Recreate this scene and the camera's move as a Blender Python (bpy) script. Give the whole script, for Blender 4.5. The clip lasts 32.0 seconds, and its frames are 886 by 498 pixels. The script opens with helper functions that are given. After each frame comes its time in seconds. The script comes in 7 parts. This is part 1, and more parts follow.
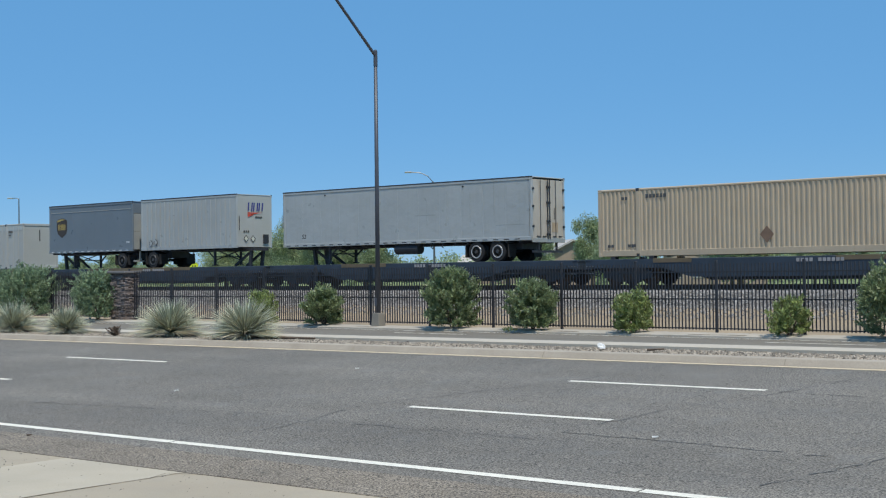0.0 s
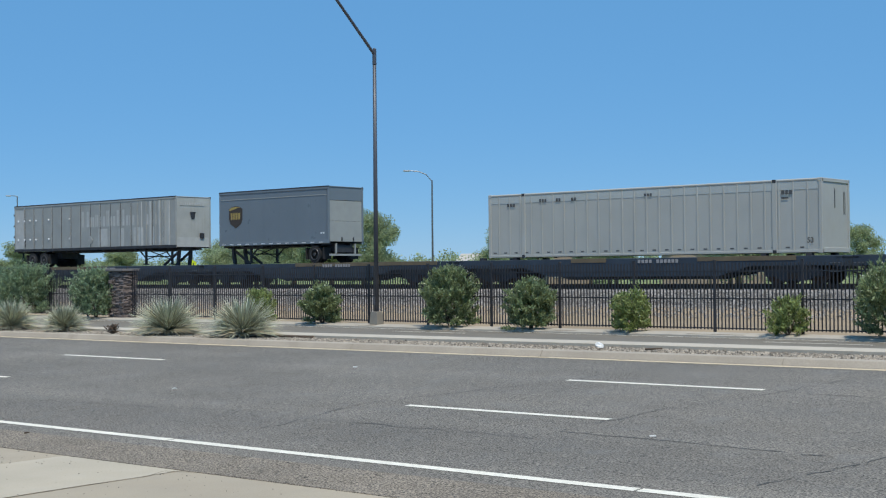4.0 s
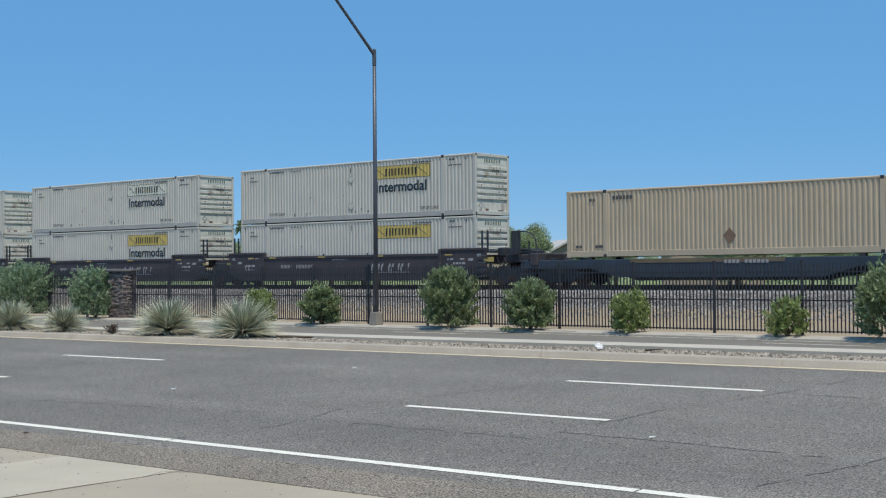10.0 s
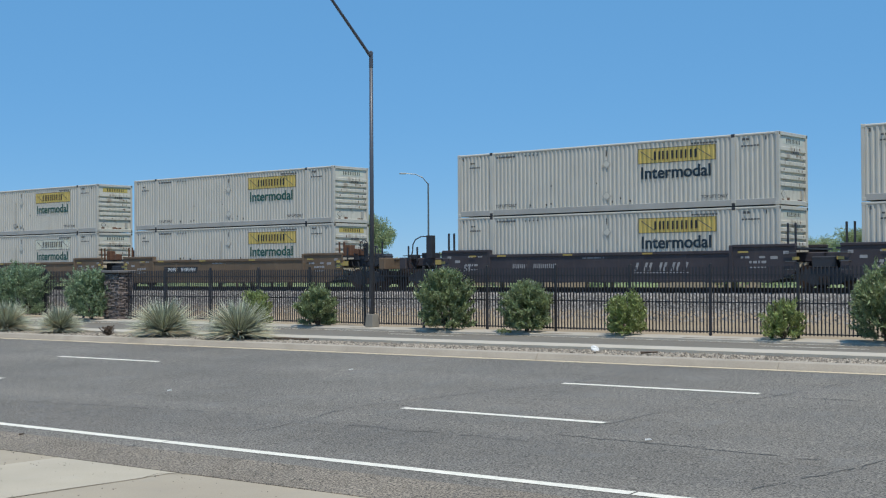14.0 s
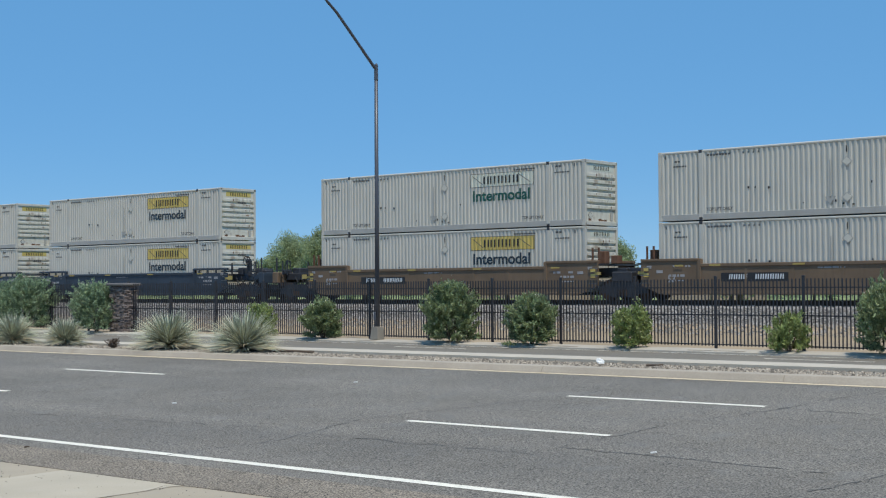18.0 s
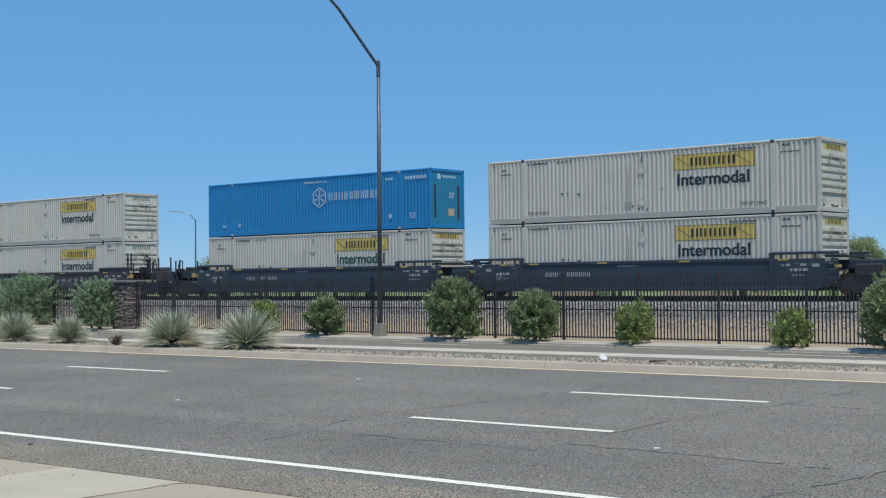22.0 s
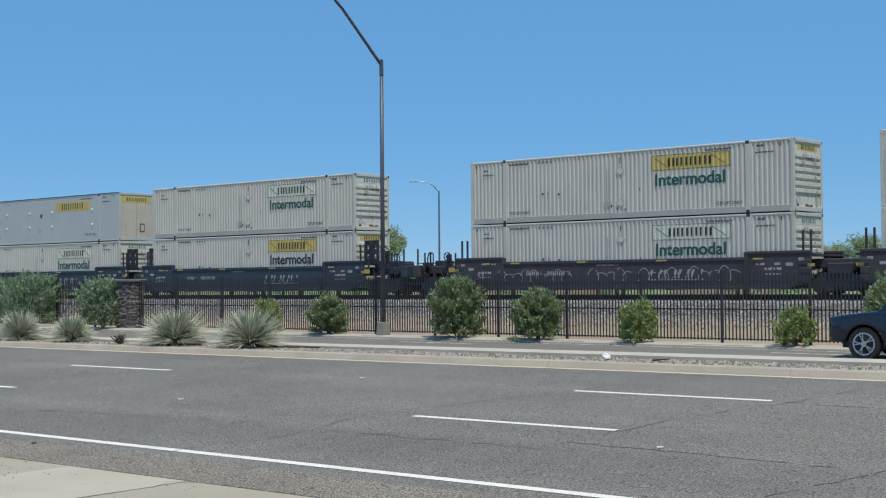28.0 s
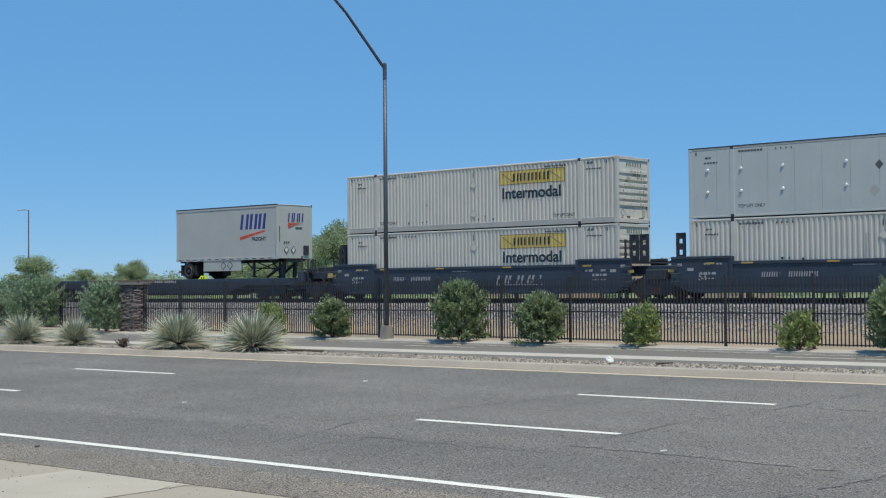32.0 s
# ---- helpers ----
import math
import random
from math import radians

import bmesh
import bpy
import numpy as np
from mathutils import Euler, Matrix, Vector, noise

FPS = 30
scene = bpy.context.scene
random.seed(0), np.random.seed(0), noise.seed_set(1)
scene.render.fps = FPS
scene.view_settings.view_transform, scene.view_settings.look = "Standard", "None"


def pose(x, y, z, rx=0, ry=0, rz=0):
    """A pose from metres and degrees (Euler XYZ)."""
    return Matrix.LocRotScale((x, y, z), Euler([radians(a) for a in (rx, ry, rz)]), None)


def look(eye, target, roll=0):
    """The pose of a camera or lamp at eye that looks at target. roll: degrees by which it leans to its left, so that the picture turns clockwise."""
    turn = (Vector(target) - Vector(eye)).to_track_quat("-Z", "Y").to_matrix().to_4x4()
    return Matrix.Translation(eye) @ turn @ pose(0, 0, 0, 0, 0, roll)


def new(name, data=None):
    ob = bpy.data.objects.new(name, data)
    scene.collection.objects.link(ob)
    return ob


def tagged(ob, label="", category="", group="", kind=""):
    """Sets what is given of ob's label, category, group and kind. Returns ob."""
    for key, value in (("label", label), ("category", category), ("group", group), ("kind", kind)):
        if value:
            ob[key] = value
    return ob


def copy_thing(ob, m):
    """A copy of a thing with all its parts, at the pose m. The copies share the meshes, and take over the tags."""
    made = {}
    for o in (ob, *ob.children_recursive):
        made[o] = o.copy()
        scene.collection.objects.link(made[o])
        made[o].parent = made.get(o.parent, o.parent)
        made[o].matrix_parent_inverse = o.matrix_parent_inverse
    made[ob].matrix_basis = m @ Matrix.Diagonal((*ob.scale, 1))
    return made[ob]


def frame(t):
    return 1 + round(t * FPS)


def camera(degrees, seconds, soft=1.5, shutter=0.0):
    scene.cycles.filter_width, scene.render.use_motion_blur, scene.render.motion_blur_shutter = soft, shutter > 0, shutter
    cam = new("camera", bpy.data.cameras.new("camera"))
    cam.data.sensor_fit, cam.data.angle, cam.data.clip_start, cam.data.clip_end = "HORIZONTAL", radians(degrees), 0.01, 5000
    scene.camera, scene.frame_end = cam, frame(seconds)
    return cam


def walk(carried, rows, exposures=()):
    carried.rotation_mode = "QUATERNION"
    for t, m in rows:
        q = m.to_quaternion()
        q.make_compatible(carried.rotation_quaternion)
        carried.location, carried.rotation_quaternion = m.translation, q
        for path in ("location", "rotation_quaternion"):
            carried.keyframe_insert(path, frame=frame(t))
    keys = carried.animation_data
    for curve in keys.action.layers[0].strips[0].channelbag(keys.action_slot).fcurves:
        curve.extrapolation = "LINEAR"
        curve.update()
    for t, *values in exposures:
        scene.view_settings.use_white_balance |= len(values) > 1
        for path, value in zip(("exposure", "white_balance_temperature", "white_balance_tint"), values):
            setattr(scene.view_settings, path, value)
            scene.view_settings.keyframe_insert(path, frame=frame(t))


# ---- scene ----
EYE = Vector((0.0, 0.0, 1.908))
cam = camera(36.35, 32.0, 1.2)


def aim(yaw, pitch, roll):
    """The hand-held camera's pose: degrees to the left of +y, upwards, and of lean."""
    a, b = radians(yaw), radians(pitch)
    way = Vector((-math.sin(a) * math.cos(b), math.cos(a) * math.cos(b), math.sin(b)))
    return look(EYE, EYE + way, roll)


walk(cam, [
    (0, aim(38.978, 0.898, -0.669)),    (0.5, aim(39.018, 0.832, -0.727)),    (1, aim(39.004, 0.776, -0.753)),
    (1.5, aim(38.998, 0.755, -0.739)),    (2, aim(38.947, 0.797, -0.685)),    (2.5, aim(38.881, 0.854, -0.610)),
    (3, aim(38.892, 0.863, -0.559)),    (3.5, aim(38.888, 0.849, -0.533)),    (5.5, aim(39.017, 0.818, -0.471)),
    (6, aim(39.022, 0.797, -0.501)),    (6.5, aim(38.960, 0.873, -0.484)),    (7, aim(38.899, 0.940, -0.438)),
    (7.5, aim(38.867, 0.966, -0.400)),    (8, aim(38.853, 1.004, -0.359)),    (8.5, aim(38.819, 1.032, -0.324)),
    (9, aim(38.869, 1.038, -0.329)),    (9.5, aim(38.896, 0.940, -0.384)),    (10, aim(38.894, 0.869, -0.439)),
    (10.5, aim(38.864, 0.836, -0.438)),    (11, aim(38.788, 0.899, -0.401)),    (11.5, aim(38.774, 0.970, -0.364)),
    (12, aim(38.746, 0.985, -0.339)),    (12.5, aim(38.764, 0.975, -0.344)),    (13, aim(38.763, 0.971, -0.349)),
    (13.5, aim(38.773, 0.950, -0.331)),    (14, aim(38.738, 0.960, -0.311)),    (14.5, aim(38.728, 0.957, -0.288)),
    (16.5, aim(38.718, 1.030, -0.268)),    (17, aim(38.721, 1.272, -0.242)),    (17.5, aim(38.846, 1.469, -0.266)),
    (18, aim(38.949, 1.496, -0.321)),    (18.5, aim(38.951, 1.442, -0.379)),    (19, aim(38.977, 1.330, -0.437)),
    (19.5, aim(39.035, 1.236, -0.490)),    (20, aim(39.042, 1.236, -0.517)),    (20.5, aim(39.053, 1.231, -0.521)),
    (21, aim(39.058, 1.260, -0.508)),    (21.5, aim(39.060, 1.325, -0.493)),    (22, aim(39.064, 1.345, -0.469)),
    (22.5, aim(39.034, 1.407, -0.427)),    (23, aim(39.077, 1.407, -0.429)),    (23.5, aim(39.154, 1.350, -0.497)),
    (24, aim(39.195, 1.228, -0.562)),    (24.5, aim(39.203, 1.192, -0.588)),    (25, aim(39.194, 1.212, -0.580)),
    (25.5, aim(39.164, 1.233, -0.547)),    (27.5, aim(39.200, 1.327, -0.484)),    (28, aim(39.198, 1.293, -0.497)),
    (28.5, aim(39.205, 1.286, -0.498)),    (29, aim(39.289, 1.271, -0.466)),    (29.5, aim(39.251, 1.386, -0.399)),
    (30, aim(39.215, 1.502, -0.346)),    (30.5, aim(39.226, 1.570, -0.323)),    (31, aim(39.241, 1.629, -0.343)),
    (31.5, aim(39.301, 1.553, -0.414)),    (32, aim(39.337, 1.446, -0.487)),
])

# ---- light ----
SUN_DIR = Vector((0.34, -0.22, 0.91)).normalized()   # towards the sun
world = bpy.data.worlds.new("sky")
scene.world = world
world.use_nodes = True
wn = world.node_tree.nodes
sky = wn.new("ShaderNodeTexSky")
sky.sky_type = "NISHITA"
sky.sun_disc = False
sky.sun_elevation = math.asin(SUN_DIR.z)
sky.sun_rotation = math.atan2(SUN_DIR.x, SUN_DIR.y)
sky.altitude = 3000
sky.air_density = 1.0
sky.dust_density = 0.0
sky.ozone_density = 4.0
wn["Background"].inputs["Strength"].default_value = 0.13
tone = wn.new("ShaderNodeHueSaturation")
tone.inputs["Saturation"].default_value = 1.2
world.node_tree.links.new(sky.outputs[0], tone.inputs["Color"])
haze = wn.new("ShaderNodeMix")              # clear desert air: an even blue with little paling at the horizon
haze.data_type = "RGBA"
haze.inputs["Factor"].default_value = 0.75
haze.inputs["B"].default_value = (1.03, 2.84, 5.28, 1)
world.node_tree.links.new(tone.outputs[0], haze.inputs["A"])
world.node_tree.links.new(haze.outputs["Result"], wn["Background"].inputs["Color"])
sun = new("sun", bpy.data.lights.new("sun", "SUN"))
sun.data.energy = 3.8
sun.data.angle = radians(0.53)
sun.data.color = (1.0, 0.94, 0.83)
sun.matrix_world = look(SUN_DIR * 200, (0, 0, 0))
scene.view_settings.exposure = 0.0


# ---- materials ----
def mat(name, col, rough=0.6, metal=0.0, var=0.12, scale=2.0, grain=0.06, gscale=60.0, bump=0.0, bscale=80.0,
        streak=0.0, dirt=(0.12, 0.09, 0.06), patch=0.0, patchcol=(0.2, 0.1, 0.05), isle=0.0, obj=0.0, coat=0.0, trans=0.0, bands=0.0):
    """A procedural surface: broad blotches, fine grain, vertical dirt streaks, worn patches and relief, in metres."""
    m = bpy.data.materials.new(name)
    m.use_nodes = True
    nt = m.node_tree
    n, l = nt.nodes, nt.links
    p = n["Principled BSDF"]
    co = n.new("ShaderNodeTexCoord").outputs["Object"]

    def noise_at(sc, detail=4.0, stretch=None):
        t = n.new("ShaderNodeTexNoise")
        t.inputs["Scale"].default_value = sc
        t.inputs["Detail"].default_value = detail
        src = co
        if stretch:
            mp = n.new("ShaderNodeMapping")
            mp.inputs["Scale"].default_value = stretch
            l.new(co, mp.inputs["Vector"])
            src = mp.outputs[0]
        l.new(src, t.inputs["Vector"])
        return t.outputs["Fac"]

    def ramp(fac, a, b, lo, hi):
        r = n.new("ShaderNodeMapRange")
        for k, v in zip(("From Min", "From Max", "To Min", "To Max"), (a, b, lo, hi)):
            r.inputs[k].default_value = v
        l.new(fac, r.inputs["Value"])
        return r.outputs[0]

    def mul(a, b):
        x = n.new("ShaderNodeMath")
        x.operation = "MULTIPLY"
        l.new(a, x.inputs[0])
        l.new(b, x.inputs[1])
        return x.outputs[0]

    value = mul(ramp(noise_at(scale), 0.25, 0.75, 1 - var, 1 + var), ramp(noise_at(gscale, 2.0), 0.2 if grain < 0.5 else 0.33, 0.8 if grain < 0.5 else 0.67, 1 - grain, 1 + grain))
    if bands:                       # worn wheel tracks along the road
        value = mul(value, ramp(noise_at(1.0, 2.0, (0.025, 0.75, 1.0)), 0.32, 0.68, 1 - bands, 1 + bands))
    if isle:
        value = mul(value, ramp(n.new("ShaderNodeNewGeometry").outputs["Random Per Island"], 0, 1, 1 - isle, 1 + isle))
    if obj:
        value = mul(value, ramp(n.new("ShaderNodeObjectInfo").outputs["Random"], 0, 1, 1 - obj, 1 + obj))
    mix = n.new("ShaderNodeMix")
    mix.data_type, mix.blend_type = "RGBA", "MULTIPLY"
    mix.inputs["Factor"].default_value = 1.0
    mix.inputs["A"].default_value = (*col, 1)
    l.new(value, mix.inputs["B"])
    out = mix.outputs["Result"]

    def over(base, fac, c):
        x = n.new("ShaderNodeMix")
        x.data_type = "RGBA"
        l.new(fac, x.inputs["Factor"])
        l.new(base, x.inputs["A"])
        x.inputs["B"].default_value = (*c, 1)
        return x.outputs["Result"]

    if streak:
        out = over(out, ramp(noise_at(1.0, 5.0, (7.0, 7.0, 0.45)), 0.52, 0.8, 0.0, streak), dirt)
    if patch:
        out = over(out, ramp(noise_at(1.7, 6.0), 0.58, 0.7, 0.0, patch), patchcol)
    l.new(out, p.inputs["Base Color"])
    l.new(ramp(noise_at(scale * 3), 0.3, 0.7, max(rough - 0.08, 0.02), min(rough + 0.08, 1)), p.inputs["Roughness"])
    p.inputs["Metallic"].default_value = metal
    p.inputs["Coat Weight"].default_value = coat
    if bump:
        b = n.new("ShaderNodeBump")
        b.inputs["Strength"].default_value = bump
        b.inputs["Distance"].default_value = 0.02
        l.new(noise_at(bscale, 3.0), b.inputs["Height"])
        l.new(b.outputs[0], p.inputs["Normal"])
    if trans:
        tr = n.new("ShaderNodeBsdfTranslucent")
        l.new(out, tr.inputs["Color"])
        ms = n.new("ShaderNodeMixShader")
        ms.inputs[0].default_value = trans
        l.new(p.outputs[0], ms.inputs[1])
        l.new(tr.outputs[0], ms.inputs[2])
        l.new(ms.outputs[0], n["Material Output"].inputs[0])
    return m


M_ASPHALT = mat("asphalt", (0.168, 0.151, 0.126), 0.85, var=0.16, scale=0.35, grain=0.8, gscale=49, bump=0.3, bscale=95, bands=0.10, patch=0.3, patchcol=(0.195, 0.19, 0.175))
M_ASPHALT2 = mat("asphalt_far", (0.175, 0.155, 0.125), 0.85, var=0.1, scale=0.3, grain=0.25, gscale=40, bump=0.2)
M_SHOULDER = mat("asphalt_shoulder", (0.205, 0.172, 0.132), 0.9, var=0.16, scale=0.8, grain=0.9, gscale=50, bump=0.4, bscale=90)
M_CONCRETE = mat("concrete", (0.385, 0.325, 0.24), 0.85, var=0.09, scale=0.7, grain=0.08, gscale=60, bump=0.1, patch=0.35, patchcol=(0.34, 0.30, 0.24))
M_CONCRETE2 = mat("concrete_pale", (0.455, 0.395, 0.30), 0.85, var=0.10, scale=0.9, grain=0.08, gscale=60, bump=0.1, patch=0.3, patchcol=(0.42, 0.38, 0.31))
M_KERB = mat("kerb_concrete", (0.375, 0.322, 0.255), 0.85, var=0.12, scale=1.2, grain=0.12, gscale=40, bump=0.15, patch=0.4, patchcol=(0.31, 0.265, 0.205))
M_KERB2 = mat("kerb_pale", (0.48, 0.425, 0.345), 0.85, var=0.08, scale=1.5, grain=0.08, bump=0.1)
M_WHITELINE = mat("road_paint_white", (0.76, 0.715, 0.61), 0.7, var=0.08, scale=3, grain=0.15, gscale=30, patch=0.25, patchcol=(0.47, 0.45, 0.42))
M_YELLOWLINE = mat("road_paint_yellow", (0.60, 0.485, 0.33), 0.7, var=0.1, scale=3, grain=0.15, gscale=30, patch=0.5, patchcol=(0.44, 0.33, 0.19))
M_JOINT = mat("joint_filler", (0.29, 0.25, 0.195), 0.9, var=0.2)
M_FARKERB = mat("far_kerb_concrete", (0.41, 0.37, 0.31), 0.85, var=0.12, scale=1.5, grain=0.1, patch=0.3, patchcol=(0.33, 0.30, 0.25))
M_GUTTER = mat("gutter_concrete", (0.235, 0.215, 0.18), 0.85, var=0.12, scale=1.5, grain=0.1)
M_CRACK = mat("crack_seal", (0.06, 0.058, 0.052), 0.7, var=0.1)
M_DIRT = mat("dirt", (0.32, 0.245, 0.16), 0.95, var=0.18, scale=0.25, grain=0.2, gscale=20, bump=0.4, bscale=15, patch=0.5, patchcol=(0.40, 0.295, 0.18))
M_GROUND = mat("dry_grass_ground", (0.21, 0.25, 0.10), 0.95, var=0.25, scale=0.05, grain=0.25, gscale=3, bump=0.4, bscale=6, patch=0.6, patchcol=(0.27, 0.25, 0.12))
M_BALLAST = mat("ballast_bed", (0.14, 0.13, 0.118), 0.95, var=0.2, scale=0.8, grain=0.45, gscale=14, bump=0.8, bscale=12)
M_STONE = mat("ballast_stone", (0.285, 0.268, 0.25), 0.9, var=0.1, isle=0.42)
M_PEBBLE = mat("gravel_stone", (0.29, 0.25, 0.20), 0.9, var=0.1, isle=0.72)
M_GRAVEL = mat("gravel_bed", (0.20, 0.165, 0.125), 0.95, var=0.15, scale=1, grain=0.4, gscale=25, bump=0.7, bscale=22)
M_FENCE = mat("black_steel", (0.026, 0.026, 0.031), 0.45, var=0.1, patch=0.2, patchcol=(0.05, 0.035, 0.03))
M_POLE = mat("bronze_painted_steel", (0.082, 0.088, 0.105), 0.45, 0.2, var=0.1, scale=0.6)
M_RAIL = mat("rusty_rail", (0.075, 0.05, 0.038), 0.6, 0.5, var=0.2)
M_TIE = mat("timber_tie", (0.06, 0.05, 0.042), 0.95, var=0.3, obj=0.3)
M_WHITE = mat("white_container_paint", (0.53, 0.512, 0.455), 0.45, var=0.06, scale=0.7, grain=0.02, streak=0.4, dirt=(0.36, 0.32, 0.27), patch=0.12, patchcol=(0.45, 0.40, 0.33))
M_WHITE_END = mat("white_rib_paint", (0.60, 0.575, 0.50), 0.5, var=0.07, scale=1.2, streak=0.5, dirt=(0.28, 0.21, 0.15), patch=0.7, patchcol=(0.27, 0.19, 0.125))
M_WHITE_RAIL = mat("white_rail_paint", (0.40, 0.39, 0.36), 0.5, var=0.1, scale=1.5, streak=0.3, dirt=(0.3, 0.26, 0.22))
M_SMOOTH = mat("smooth_grey_white_paint", (0.45, 0.48, 0.465), 0.35, var=0.05, scale=0.8, streak=0.25, dirt=(0.36, 0.34, 0.3))
M_SMOOTH_END = mat("cream_door_paint", (0.52, 0.46, 0.38), 0.4, var=0.08, scale=1.5, streak=0.5, dirt=(0.34, 0.26, 0.19))
M_TAN = mat("tan_container_paint", (0.49, 0.40, 0.285), 0.55, var=0.08, scale=0.8, streak=0.35, dirt=(0.30, 0.21, 0.14), patch=0.12, patchcol=(0.28, 0.17, 0.1))
M_TAN_END = mat("rusty_tan_paint", (0.50, 0.38, 0.25), 0.6, var=0.12, scale=1.5, streak=0.6, dirt=(0.17, 0.07, 0.035), patch=0.75, patchcol=(0.15, 0.06, 0.03))
M_BLUE = mat("blue_container_paint", (0.011, 0.205, 0.475), 0.4, var=0.08, scale=0.8, streak=0.22, dirt=(0.03, 0.12, 0.25))
M_BLUE_END = mat("worn_blue_paint", (0.01, 0.20, 0.36), 0.45, var=0.1, scale=1.5, streak=0.5, dirt=(0.10, 0.07, 0.05), patch=0.2, patchcol=(0.12, 0.09, 0.07))
M_WTP = mat("white_plate_paint", (0.43, 0.435, 0.405), 0.4, var=0.06, scale=0.7, streak=0.35, dirt=(0.42, 0.4, 0.35))
M_UPSGREY = mat("grey_trailer_paint", (0.160, 0.194, 0.226), 0.35, var=0.06, scale=0.6, streak=0.2, dirt=(0.22, 0.22, 0.23))
M_GREYDOOR = mat("roller_door_grey", (0.33, 0.34, 0.325), 0.4, var=0.07, streak=0.3, dirt=(0.35, 0.32, 0.28))
M_TRAILER_WHITE = mat("white_trailer_skin", (0.43, 0.445, 0.435), 0.34, 0.12, var=0.08, scale=0.5, grain=0.015, streak=0.3, dirt=(0.30, 0.30, 0.28), bump=1.0, bscale=2.6)
M_TCGREY = mat("weathered_grey_skin", (0.345, 0.355, 0.34), 0.45, 0.1, var=0.12, scale=0.8, streak=0.4, dirt=(0.28, 0.26, 0.22), patch=0.25, patchcol=(0.5, 0.5, 0.47))
M_TCEND = mat("weathered_pale_skin", (0.42, 0.425, 0.40), 0.5, var=0.12, scale=1.2, streak=0.4, dirt=(0.33, 0.29, 0.24))
M_FADED = mat("faded_white_mark", (0.47, 0.48, 0.465), 0.5, var=0.12, scale=2.5)
M_BROWNCAR = mat("oxide_brown_car", (0.052, 0.044, 0.05), 0.65, var=0.2, scale=0.9, streak=0.4, dirt=(0.11, 0.085, 0.07))
M_YELLOWCAR = mat("faded_yellow_car", (0.165, 0.112, 0.07), 0.7, var=0.2, scale=0.8, streak=0.6, dirt=(0.11, 0.075, 0.05), patch=0.4, patchcol=(0.15, 0.10, 0.06))
M_BLACKCAR = mat("black_car_paint", (0.031, 0.046, 0.067), 0.6, var=0.2, scale=0.9, streak=0.35, dirt=(0.062, 0.066, 0.066))
M_STEEL = mat("dark_steel", (0.038, 0.04, 0.047), 0.6, 0.2, var=0.25, scale=2)
M_DECKYELLOW = mat("worn_yellow_deck", (0.15, 0.115, 0.07), 0.7, var=0.2, scale=1.5, patch=0.6, patchcol=(0.14, 0.10, 0.07))
M_TYRE = mat("tyre_rubber", (0.022, 0.022, 0.023), 0.85, var=0.2, scale=6)
M_RIM = mat("wheel_steel", (0.085, 0.085, 0.087), 0.45, 0.5, var=0.15, scale=8)
M_SIGNYELLOW = mat("label_yellow", (0.56, 0.43, 0.125), 0.5, var=0.08, scale=2, streak=0.3, dirt=(0.45, 0.36, 0.17))
M_SIGNPALE = mat("label_pale", (0.60, 0.61, 0.52), 0.5, var=0.07, scale=2)
M_NAVY = mat("lettering_navy", (0.012, 0.028, 0.043), 0.5, var=0.1, scale=4)
M_GREEN = mat("lettering_green", (0.012, 0.085, 0.065), 0.5, var=0.1, scale=4)
M_INK = mat("lettering_black", (0.02, 0.02, 0.022), 0.5, var=0.15, scale=5)
M_GREYINK = mat("lettering_grey", (0.085, 0.085, 0.085), 0.5, var=0.15, scale=5)
M_WHITEINK = mat("lettering_white", (0.70, 0.72, 0.73), 0.5, var=0.12, scale=5)
M_PALEBLUE = mat("lettering_pale_blue", (0.40, 0.52, 0.62), 0.5, var=0.12, scale=5)
M_DIMINK = mat("lettering_dim", (0.33, 0.32, 0.32), 0.6, var=0.2, scale=5)
M_RED = mat("mark_red", (0.62, 0.075, 0.03), 0.45, var=0.06)
M_BLUEINK = mat("mark_blue", (0.02, 0.035, 0.22), 0.45, var=0.06)
M_BROWN = mat("shield_brown", (0.05, 0.033, 0.022), 0.4, var=0.08)
M_GOLD = mat("shield_gold", (0.42, 0.31, 0.09), 0.4, var=0.08)
M_RECESS = mat("rust_stained_recess", (0.21, 0.135, 0.092), 0.8, var=0.25, scale=3, streak=0.4, dirt=(0.13, 0.07, 0.045))
M_RUST = mat("rusted_steel", (0.13, 0.062, 0.036), 0.85, var=0.3, scale=3, grain=0.15, streak=0.5, dirt=(0.22, 0.13, 0.08))
M_HIVIS = mat("hivis_yellow", (0.62, 0.72, 0.03), 0.6, var=0.06)
M_LEAF = mat("shrub_leaf", (0.25, 0.305, 0.15), 0.36, var=0.25, scale=3, isle=0.42, trans=0.36)
M_LEAF2 = mat("light_shrub_leaf", (0.275, 0.33, 0.12), 0.45, var=0.25, scale=3, isle=0.45, trans=0.35)
M_LEAF3 = mat("green_shrub_leaf", (0.255, 0.335, 0.195), 0.5, var=0.25, scale=3, isle=0.4, trans=0.35)
M_TREELEAF = mat("tree_leaf", (0.345, 0.405, 0.235), 0.7, var=0.22, scale=0.7, isle=0.3, trans=0.45)
M_AGAVE = mat("sotol_leaf", (0.44, 0.455, 0.335), 0.5, var=0.15, scale=5, isle=0.35, trans=0.15)
M_DRYLEAF = mat("dry_leaf", (0.45, 0.38, 0.25), 0.7, var=0.2, isle=0.3)
M_BARK = mat("bark", (0.12, 0.085, 0.06), 0.9, var=0.25, scale=6, bump=0.5)
M_LEDGE = mat("ledgestone", (0.20, 0.165, 0.15), 0.85, var=0.3, scale=9, obj=0.45, bump=0.3)
